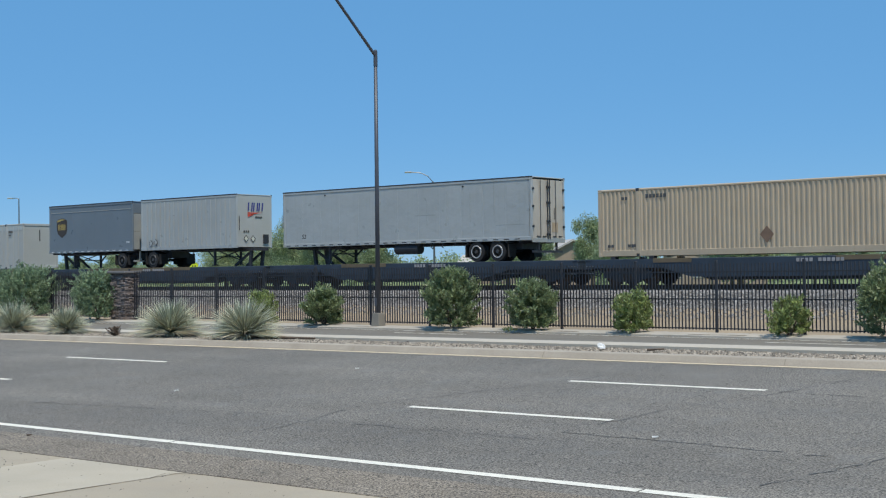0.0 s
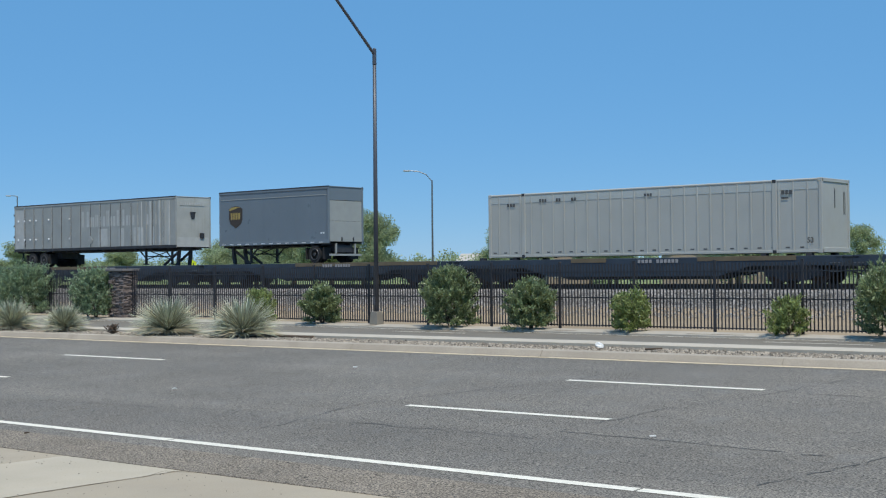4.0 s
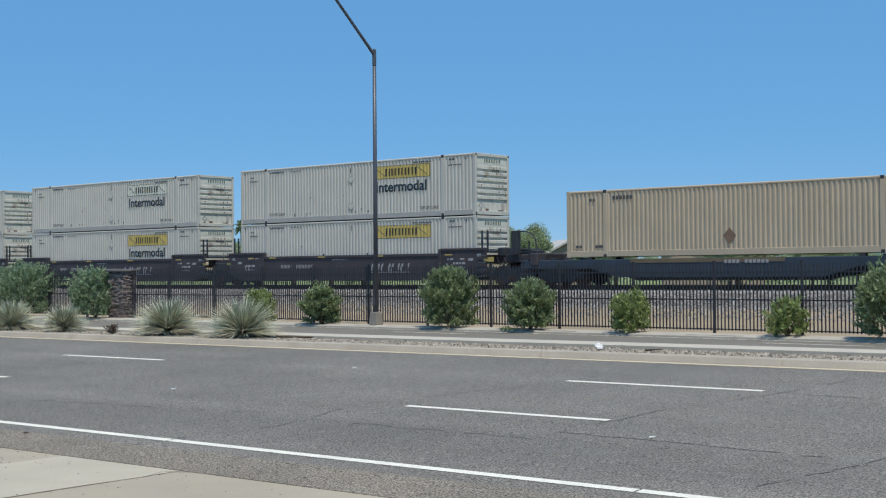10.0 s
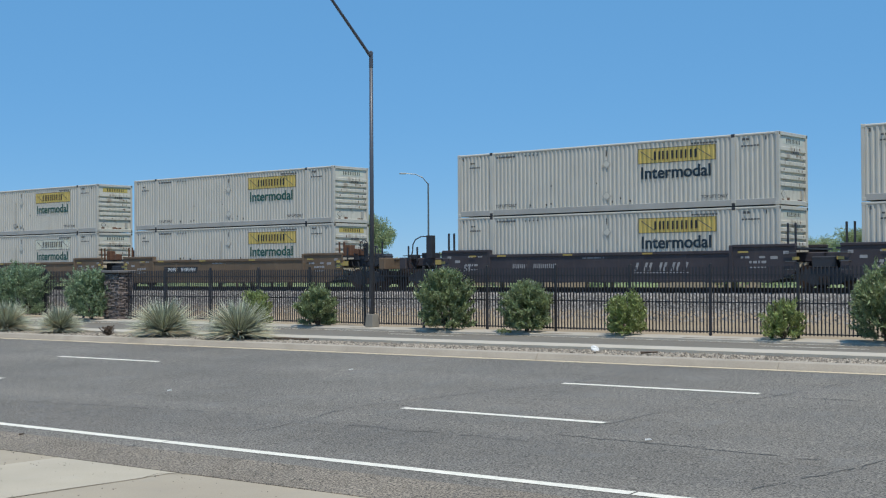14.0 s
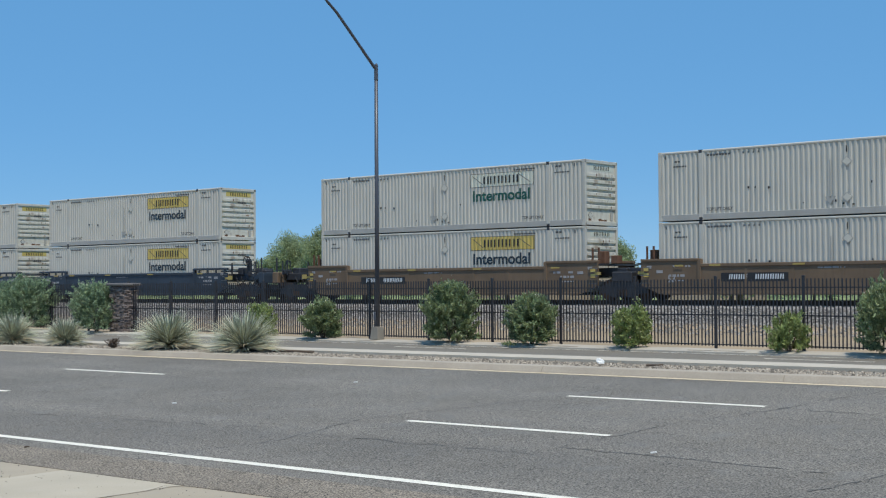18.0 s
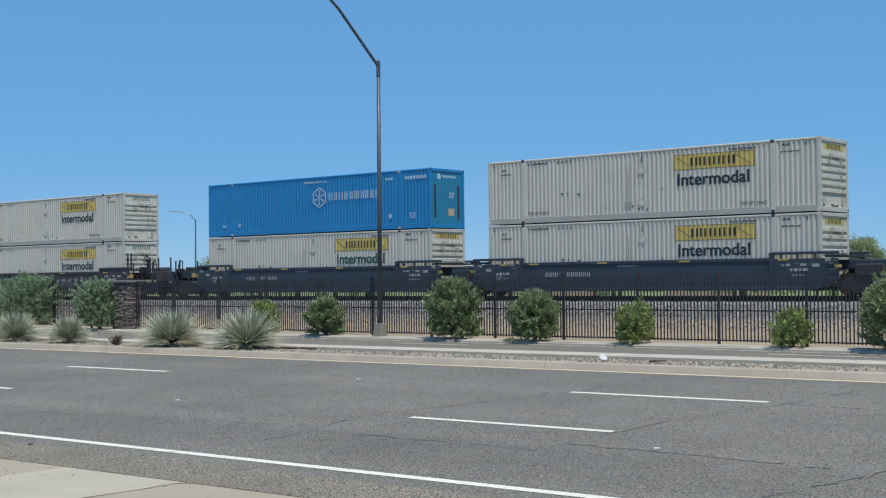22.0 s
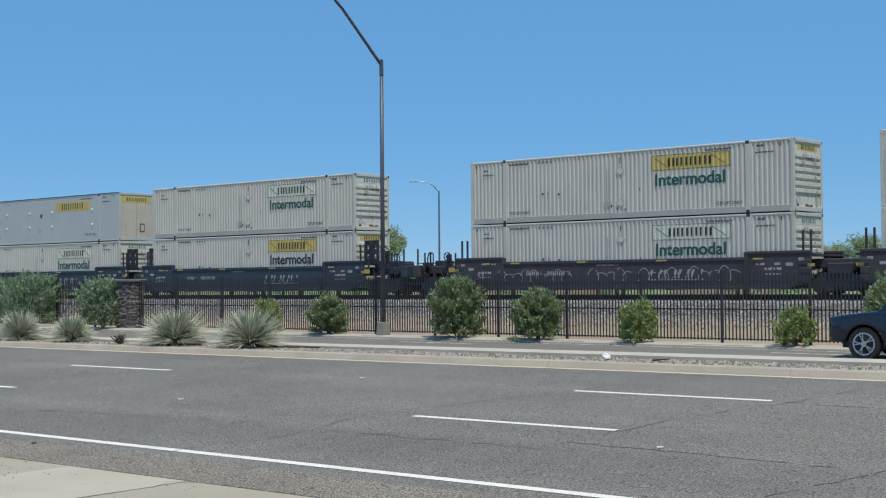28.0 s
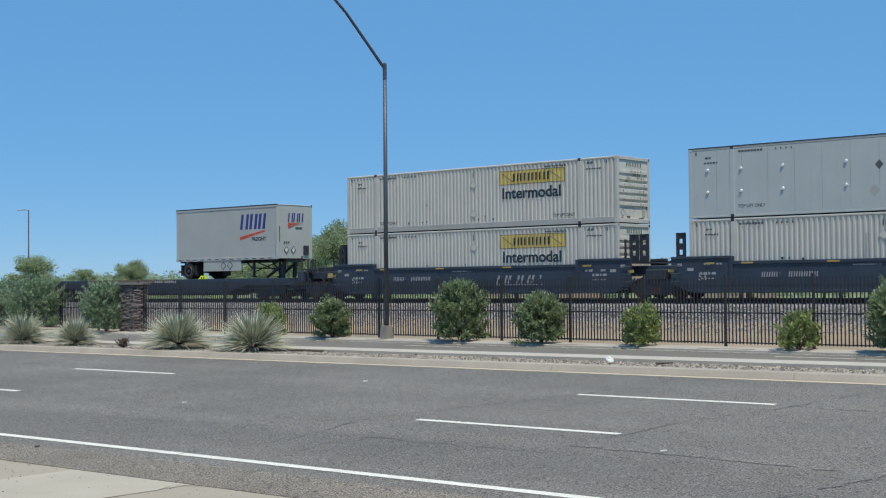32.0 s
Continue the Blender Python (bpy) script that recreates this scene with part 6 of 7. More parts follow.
for z in (0.10, 0.87, 1.58):
    part("rail", rail_me, None, panel).location = (0, 0, z)
for k in range(1, 24):
    part("picket", picket_me, None, panel).location = (STEP * k / 24, 0, 0)
first = True
for k in range(20):
    x = -9.35 - STEP * k
    m = pose(x - STEP, FY, FZ)
    if first:
        panel.matrix_world = m
        first = False
    else:
        copy_thing(panel, m)

pillar = thing("stone_pillar", "square fence pillar clad in dark ledgestone with a flat cap", "pillar")
boxpart("core", M_MORTAR, pillar, -0.40, 0.40, -0.30, 0.30, -0.1, 1.72)
boxpart("cap", M_CAPSTONE, pillar, -0.52, 0.52, -0.42, 0.42, 1.72, 1.82, 0.02)
rng = random.Random(11)
stone_meshes = {}
z = 0.0
while z < 1.68:
    hgt = rng.choice((0.036, 0.045, 0.058))
    for face in ("front", "side"):
        half = 0.42 if face == "front" else 0.32
        p = -half
        while p < half - 0.05:
            w = min(rng.choice((0.11, 0.16, 0.21, 0.27)), half - p)
            proud = rng.choice((0.012, 0.03, 0.045, 0.065))
            key = (round(w, 2), hgt, proud)
            if key not in stone_meshes:
                stone_meshes[key] = mesh_of("stone", box(bmesh.new(), 0.004, w - 0.004, -proud, 0.02, 0.004, hgt - 0.004, 0.006), M_LEDGE)
            ob = part("stone", stone_meshes[key], None, pillar)
            ob.matrix_local = pose(p, -0.30, z) if face == "front" else pose(0.40, p, z, 0, 0, 90)
            p += w
    z += hgt
pillar.matrix_world = pose(-41.15, 31.85, FZ)

lamp = thing("street_lamp", "tall dark bronze street light with an upswept arm", "street lamp")
bm = bmesh.new()
for q in ((0.165, 0.0), (0.135, 0.40)):
    for sx, sy in ((-1, -1), (1, -1), (1, 1), (-1, 1)):
        bm.verts.new((sx * q[0], sy * q[0], q[1]))
bmesh.ops.convex_hull(bm, input=bm.verts)
bmesh.ops.bevel(bm, geom=bm.edges[:], offset=0.012, segments=1, affect="EDGES")
part("footing", bm, M_GUTTER, lamp, "pale square concrete footing")
part("pole", rod(bmesh.new(), (0, 0, 0.3), (0, 0, 8.55), 0.076, 0.056, 14), M_POLE, lamp, "", True)
part("pole_cap", rod(rod(bmesh.new(), (0, 0, 8.1), (0, 0, 8.58), 0.066, 0.062, 14), (0, 0, 8.58), (0, 0, 8.62), 0.06, 0.02, 14), M_POLE, lamp)
part("arm", rod(rod(bmesh.new(), (0, 0, 8.42), (0, -1.75, 9.93), 0.05, 0.045, 10), (0, -1.75, 9.93), (0, -2.6, 10.5), 0.045, 0.04, 10), M_POLE, lamp)
boxpart("hand_hole", M_POLE, lamp, -0.05, 0.05, -0.125, -0.1, 0.6, 0.85, 0.01)
lamp.matrix_world = pose(-28.03, 31.4, FZ)


def far_lamp(x, y, h, reach, label, rise=0.95):
    t = thing("street_lamp", label, "street lamp", "distant street lamps")
    part("pole", rod(bmesh.new(), (0, 0, 0), (0, 0, h), 0.11, 0.07, 8), M_LAMPGREY, t)
    bm = bmesh.new()
    pts = [(0, 0, h - 0.1), (-reach * 0.25, 0, h + rise * 0.58), (-reach * 0.55, 0, h + rise * 0.9), (-reach, 0, h + rise)]
    for a, b in zip(pts, pts[1:]):
        rod(bm, a, b, 0.05, 0.045, 6)
    part("arm", bm, M_LAMPGREY, t)
    boxpart("head", M_LAMPHEAD, t, -reach - 0.55, -reach + 0.1, -0.16, 0.16, h + rise - 0.09, h + rise + 0.05, 0.04)
    t.matrix_world = pose(x, y, 0, 0, 0, 39)


far_lamp(-82.0, 100, 10.4, 2.2, "distant grey street light with a curved arm")
far_lamp(-116.9, 100, 9.0, 2.4, "distant grey street light with a curved arm")
far_lamp(-150.6, 100, 11.7, 0.9, "distant grey street light with a short straight arm", 0.05)


def shrub(w, h, seed, leaf, leaves=2600, label="", size=0.10):
    t = thing("shrub", label, "shrub", "shrubs along the fence")
    me = shoot_leaves(w, h, leaves, size, seed)
    me.materials.append(leaf)
    part("foliage", me, None, t)
    rng = random.Random(seed + 5)
    for k in range(6):
        a = rng.uniform(0, 6.28)
        c = Vector((math.cos(a) * w * 0.22, math.sin(a) * w * 0.22, h * rng.uniform(0.5, 0.8)))
        part("stem", rod(rod(bmesh.new(), (rng.uniform(-0.06, 0.06), rng.uniform(-0.06, 0.06), -0.05), c * 0.6, 0.022, 0.014, 6), c * 0.6, c, 0.014, 0.006, 6), M_BARK, t)
    # glints on the outer leaves, put in as small pale flecks
    if leaf is M_LEAF:
        fl = shoot_leaves(w, h * 1.02, 120, 0.05, seed, 0.97)
        fl.materials.append(M_GLINT)
        part("blossom", fl, None, t, "small pale flecks painted in as leaf glints")
    return t


DARK = "dense dark green shrub with painted pale leaf glints by the fence"
TALL = "tall feathery mid-green shrub standing against the fence"
PALE = "small light green shrub growing by the fence"
for x, w, h, leaf, n in ((-25.05, 1.9, 2.02, M_LEAF, 11000), (-22.15, 1.68, 1.55, M_LEAF, 8600), (-18.85, 1.3, 1.2, M_LEAF2, 5200), (-14.35, 1.2, 1.06, M_LEAF2, 4200), (-11.75, 2.0, 1.9, M_LEAF, 9000), (-30.35, 1.5, 1.3, M_LEAF, 7400),
                         (-33.2, 1.25, 1.2, M_LEAF2, 4200), (-42.15, 2.3, 2.1, M_LEAF3, 9000), (-46.7, 2.9, 2.3, M_LEAF3, 11000), (-49.4, 2.6, 2.25, M_LEAF3, 8000), (-52.0, 2.4, 2.1, M_LEAF3, 7000)):
    shrub(w, h, int(-x * 10), leaf, int(n * (0.95 if leaf is M_LEAF2 else 1.7)), DARK if leaf is M_LEAF else TALL if leaf is M_LEAF3 else PALE).matrix_world = pose(x, 31.35, FZ - 0.01)


def sotol(w, h, seed, n=900):
    """A rosette of stiff narrow grey-green leaves."""
    t = thing("desert_spoon", "spiky grey-green rosette plant in the median gravel", "plant", "spiky plants on the median")
    rng = random.Random(seed)
    bm, dry = bmesh.new(), bmesh.new()
    for k in range(n):
        el = math.asin(min(1, max(-0.08, rng.uniform(0.02, 0.95))))
        az = rng.uniform(0, 2 * math.pi)
        ln = rng.uniform(0.72, 1.05) * (h * math.sin(el) ** 2 + w / 2 * math.cos(el) ** 2) * 1.02
        d = Vector((math.cos(az) * math.cos(el), math.sin(az) * math.cos(el), math.sin(el)))
        side = d.cross(Vector((0, 0, 1)) if abs(d.z) < 0.95 else Vector((1, 0, 0))).normalized() * rng.uniform(0.010, 0.016)
        up = side.cross(d).normalized() * 0.006
        sag = Vector((0, 0, -0.09 * ln * math.cos(el)))
        b = bm if rng.random() > (0.35 if el < 0.25 else 0.07) else dry
        base, midp, tip = d * 0.05 + Vector((0, 0, 0.1)), d * ln * 0.6 + Vector((0, 0, 0.08)) + sag * 0.25, d * ln + Vector((0, 0, 0.05)) + sag
        v = [b.verts.new(q) for q in (base - side, base + side, midp + side * 0.8, midp - side * 0.8, midp + up, base + up)]
        tp = b.verts.new(tip)
        b.faces.new((v[1], v[2], v[4], v[5]))
        b.faces.new((v[5], v[4], v[3], v[0]))
        b.faces.new((v[2], tp, v[4]))
        b.faces.new((v[4], tp, v[3]))
    part("leaves", bm, M_AGAVE, t)
    part("dry_leaves", dry, M_DRYLEAF, t, "dry straw-coloured lower leaves")
    part("crown", rod(bmesh.new(), (0, 0, -0.05), (0, 0, 0.2), 0.12, 0.07, 10), M_DRYLEAF, t)
    return t


for k, (x, y, w, h) in enumerate(((-30.35, 19.97, 2.1, 1.0), (-28.1, 19.97, 1.75, 0.86), (-24.15, 19.95, 2.6, 1.08), (-21.68, 19.97, 2.45, 1.08), (-33.6, 19.97, 2.0, 1.0))):
    sotol(w, h * 0.88, k + 3, 1000).matrix_world = pose(x, y, road_z(x, 19.15) + 0.10) @ Matrix.Diagonal((1, 0.72, 1, 1))
t = thing("dead_shrub", "small dried brown shrub in the median gravel", "shrub")
rng = random.Random(2)
for k in range(46):
    a, e = rng.uniform(0, 6.28), rng.uniform(0.3, 1.4)
    d = Vector((math.cos(a) * math.cos(e), math.sin(a) * math.cos(e), math.sin(e)))
    q = d * rng.uniform(0.15, 0.26)
    bm = rod(bmesh.new(), (0, 0, 0), q, 0.006, 0.003, 4)
    part("twig", rod(bm, q * 0.6, q * 0.6 + Vector((rng.uniform(-0.1, 0.1), rng.uniform(-0.1, 0.1), 0.1)), 0.004, 0.012, 4), M_BARK, t)
t.matrix_world = pose(-25.9, 19.75, road_z(-25.9, 19.15) + 0.11)


# ---- beyond the railway ----
def tree(h, w, seed, n=24000, leaf=M_TREELEAF, size=0.125):
    t = thing("tree", "leafy olive-green desert tree beyond the railway", "tree", "distant trees")
    rng = random.Random(seed)
    cs, rs = [], []
    for k in range(34):
        a, q = rng.uniform(0, 6.28), math.sqrt(rng.random())
        z = rng.uniform(0.3, 0.93)
        s = w / 2 * 0.78 * math.sqrt(max(0.08, 1 - ((z - 0.52) / 0.5) ** 2))
        cs.append((math.cos(a) * q * s, math.sin(a) * q * s, z * h))
        rs.append(rng.uniform(0.10, 0.2) * min(w, h))
    me = leaf_cloud(cs, rs, n, size, seed, inside=0.2, narrow=0.4)
    me.materials.append(leaf)
    part("crown", me, None, t)
    bm = rod(bmesh.new(), (0, 0, -0.2), (0.1, 0, h * 0.32), 0.17, 0.12, 8)
    part("trunk", bm, M_BARK, t)
    for k in range(7):
        c = Vector(cs[k * 4])
        part("limb", rod(bmesh.new(), (0.1, 0, h * rng.uniform(0.2, 0.32)), c, 0.08, 0.02, 6), M_BARK, t)
    return t


grown = {}
for k, (x, y, h, w) in enumerate(((-88.6, 88, 6.4, 5.2), (-84.8, 84, 6.4, 5.0), (-87.7, 92, 7.6, 6.0), (-78.3, 86, 6.9, 4.6), (-80.5, 83, 6.6, 4.5), (-74.6, 84, 6.6, 4.4), (-61.0, 95, 6.2, 4.2), (-55.4, 90, 5.3, 4.0), (-38.9, 78, 5.6, 6.2),
                                  (-76.8, 105, 5.8, 6.4), (-70.6, 100, 5.8, 5.2), (-40.1, 100, 5.0, 4.4), (-52.4, 120, 4.8, 5.0), (-117.2, 105, 5.7, 5.2), (-48.6, 96, 6.0, 4.8), (-149.4, 100, 5.7, 7.4), (-129.9, 100, 4.8, 5.6),
                                  (-167.1, 120, 4.4, 5.5), (-44.0, 104, 4.4, 5.6), (-88.0, 120, 4.6, 6.2), (-69.7, 112, 4.4, 5.4), (-158.8, 122, 4.7, 5.6), (-97.0, 96, 5.2, 5.4), (-107.0, 118, 4.2, 6.0), (-140.0, 130, 4.0, 6.0), (-112.6, 101, 4.9, 7.5), (-105.4, 99, 4.5, 6.5), (-100.4, 97, 5.0, 3.8))):
    v = k % 6
    if v not in grown:
        grown[v] = tree(6.0, 5.0, 40 + v)
        ob = grown[v]
    else:
        ob = copy_thing(grown[v], Matrix())
    ob.matrix_world = pose(x, y, 0, 0, 0, k * 67) @ Matrix.Diagonal((w / 5.0, w / 5.0, h / 6.0, 1))

# low scrub far behind, as one mass
rng = np.random.default_rng(8)
cs, rs = [], []
for k in range(700):
    y = rng.uniform(125, 190)
    cs.append((-y * rng.uniform(0.25, 1.6), y, rng.uniform(0.4, 3.3)))
    rs.append(rng.uniform(0.9, 1.9))
me = leaf_cloud(cs, rs, 90000, 0.30, 5, inside=0.3)
me.materials.append(M_TREELEAF)
tagged(new("far_scrub", me), "low olive scrub in the distance", "shrubs", "", "stuff")


def palm(x, y, h):
    t = thing("palm_tree", "thin fan palm far behind the railway", "palm tree")
    part("trunk", rod(bmesh.new(), (0, 0, 0), (0.15, 0, h), 0.16, 0.11, 8), M_BARK, t)
    rng = random.Random(3)
    bm = bmesh.new()
    for k in range(60):
        a, e = rng.uniform(0, 6.28), rng.uniform(-0.9, 1.3)
        d = Vector((math.cos(a) * math.cos(e), math.sin(a) * math.cos(e), math.sin(e)))
        s = d.cross(Vector((0, 0, 1))).normalized() * 0.16
        p0, p1, p2 = Vector((0.15, 0, h)), Vector((0.15, 0, h)) + d * 0.7, Vector((0.15, 0, h)) + d * 1.15 + Vector((0, 0, -0.25))
        v = [bm.verts.new(q) for q in (p0, p1 + s, p2, p1 - s)]
        bm.faces.new(v)
    part("fronds", bm, M_LEAF, t)
    t.matrix_world = pose(x, y, 0)


palm(-119.7, 110, 7.2)


def house(x, y, w, d, wall, ridge, roof, turn, label):
    t = thing("house", label, "house", "distant houses")
    boxpart("wall", M_STUCCO, t, -w / 2, w / 2, -d / 2, d / 2, 0, wall)
    bm = bmesh.new()
    prism(bm, ((-w / 2 - 0.5, wall - 0.1), (0, ridge), (w / 2 + 0.5, wall - 0.1), (w / 2 + 0.5, wall + 0.08), (0, ridge + 0.2), (-w / 2 - 0.5, wall + 0.08)), -d / 2 - 0.4, d / 2 + 0.4)
    part("roof", bm, roof, t)
    part("gable", prism(bmesh.new(), ((-w / 2, wall), (w / 2, wall), (0, ridge)), -d / 2, d / 2), M_STUCCO, t)
    for q in (-w / 4, w / 4):
        wd = boxpart("window", M_INK, t, q - 0.6, q + 0.6, -d / 2 - 0.03, -d / 2 + 0.02, 1.0, 2.1)
        boxpart("window_frame", M_WHITE, wd, q - 0.68, q + 0.68, -d / 2 - 0.05, -d / 2 - 0.01, 0.92, 1.0)
    t.matrix_world = pose(x, y, 0, 0, 0, turn)


house(-64.2, 117, 4.4, 4.2, 3.3, 4.45, M_ROOF, 30, "distant tan stucco house with a pale gabled roof")
house(-78.5, 117, 4.6, 9, 3.3, 4.7, M_ROOF, 45, "distant tan stucco house with a pale gabled roof")
house(-107.4, 142, 5.0, 6.0, 2.6, 3.7, M_ROOF, 110, "distant low house with a pale roof")
house(-70.0, 135, 7.0, 8, 2.8, 4.2, M_ROOF2, 60, "distant house with a brown tiled roof")

t = thing("crossing_sign", "fluorescent yellow-green crossing sign on a post", "road sign")
part("post", rod(bmesh.new(), (0, 0, 0), (0, 0, 3.0), 0.04, 0.04, 8), M_LAMPGREY, t)
plate("sign_board", M_HIVIS, t, ((-0.45, 2.3), (0.45, 2.3), (0.45, 2.85), (0, 3.2), (-0.45, 2.85)), -0.05, depth=0.01)
bars("sign_symbol", M_INK, t, -0.22, -0.062, 2.45, 0.36, (0.12, 0.12), 0.14)
t.matrix_world = pose(-116.8, 100, 0, 0, 0, 45)

# ---- vehicles on the far carriageway: front towards -x, origin on the road under the middle ----
M_GLASS = mat("tinted_car_glass", (0.012, 0.014, 0.016), 0.08, var=0.05)
M_CARGREEN = mat("green_car_paint", (0.20, 0.245, 0.165), 0.28, 0.25, var=0.03, coat=0.6)
M_CARNAVY = mat("navy_car_paint", (0.007, 0.010, 0.022), 0.25, 0.1, var=0.04, coat=0.7)
M_CARWHITE = mat("white_car_paint", (0.60, 0.63, 0.67), 0.3, 0.0, var=0.03, coat=0.6)
M_CARSILVER = mat("silver_car_paint", (0.36, 0.40, 0.46), 0.28, 0.45, var=0.03, coat=0.6)
M_PLASTIC = mat("black_plastic", (0.02, 0.02, 0.022), 0.6, var=0.1)
M_ALLOY = mat("alloy_wheel", (0.55, 0.56, 0.58), 0.3, 0.8, var=0.06)
M_TAIL = mat("red_tail_lamp", (0.20, 0.012, 0.016), 0.2, var=0.05, coat=0.8)
M_TAILDARK = mat("smoked_tail_lamp", (0.045, 0.008, 0.011), 0.2, var=0.05, coat=0.8)
M_CLEAR = mat("clear_lamp", (0.6, 0.6, 0.6), 0.15, var=0.05, coat=0.8)


def arch(x, r, z0, n=9):
    """Points over a wheel arch, from its front foot to its rear one."""
    return [(x - r * math.cos(math.pi * k / (n - 1)), z0 + r * math.sin(math.pi * k / (n - 1)) * 1.02) for k in range(n)]


def shell(outline, half, bevel=0.03):
    """A solid from an outline of (x, z) points; half(x, z) gives its half width there."""
    bm = bmesh.new()
    a = [bm.verts.new((x, -half(x, z), z)) for x, z in outline]
    b = [bm.verts.new((x, half(x, z), z)) for x, z in outline]
    n = len(outline)
    sides = [bm.faces.new(a), bm.faces.new(b[::-1])]
    for k in range(n):
        bm.faces.new((a[(k + 1) % n], a[k], b[k], b[(k + 1) % n]))
    if bevel:
        bmesh.ops.bevel(bm, geom=[e for f in sides for e in f.edges], offset=bevel, segments=2, affect="EDGES", profile=0.6)
    bmesh.ops.triangulate(bm, faces=[f for f in bm.faces if len(f.verts) > 4])
    return bm


def pane(t, name, material, outline, half, lift=0.006, side=-1):
    bm = bmesh.new()
    a = [bm.verts.new((x, side * (half(x, z) + lift), z)) for x, z in outline]
    b = [bm.verts.new((x, side * (half(x, z) - 0.02), z)) for x, z in outline]
    bm.faces.new(a)
    bm.faces.new(b[::-1])
    n = len(outline)
    for k in range(n):
        bm.faces.new((a[(k + 1) % n], a[k], b[k], b[(k + 1) % n]))
    return part(name, bm, material, t)


SPINS = []


def car_wheel(t, x, y, r, out, spokes):
    """A wheel that turns about its own hub."""
    w = new("wheel", mesh_of("wheel", rod(bmesh.new(), (0, -0.09, 0), (0, 0.09, 0), r * 0.70, n=24), M_PLASTIC))
    w.parent = t
    bm = rod(rod(bmesh.new(), (0, -0.075, 0), (0, 0.075, 0), r, n=32), (0, -0.105, 0), (0, 0.105, 0), r * 0.94, n=32)
    part("tyre", bm, M_TYRE, w)
    bm = bmesh.new()
    for k in range(spokes):
        a = 2 * math.pi * k / spokes
        for da in (-0.16, 0.16):
            bar(bm, (0.05 * math.cos(a), out * 0.11, 0.05 * math.sin(a)), (r * 0.64 * math.cos(a + da), out * 0.108, r * 0.64 * math.sin(a + da)), r * 0.13, 0.02)
    rod(bm, (0, out * 0.09, 0), (0, out * 0.122, 0), r * 0.17, n=14)
    part("rim", bm, M_ALLOY, w)
    bm = bmesh.new()
    n = 32
    ring = [[bm.verts.new((q * r * math.cos(2 * math.pi * k / n), out * yy, q * r * math.sin(2 * math.pi * k / n))) for k in range(n)] for q, yy in ((0.60, 0.108), (0.69, 0.110), (0.69, 0.09), (0.60, 0.09))]
    for i in range(4):
        for k in range(n):
            bm.faces.new((ring[i][k], ring[i][(k + 1) % n], ring[(i + 1) % 4][(k + 1) % n], ring[(i + 1) % 4][k]))
    part("rim_flange", bm, M_ALLOY, w)
    w.location = (x, y, r)
    SPINS.append((w, t, x, y, r))
    return w


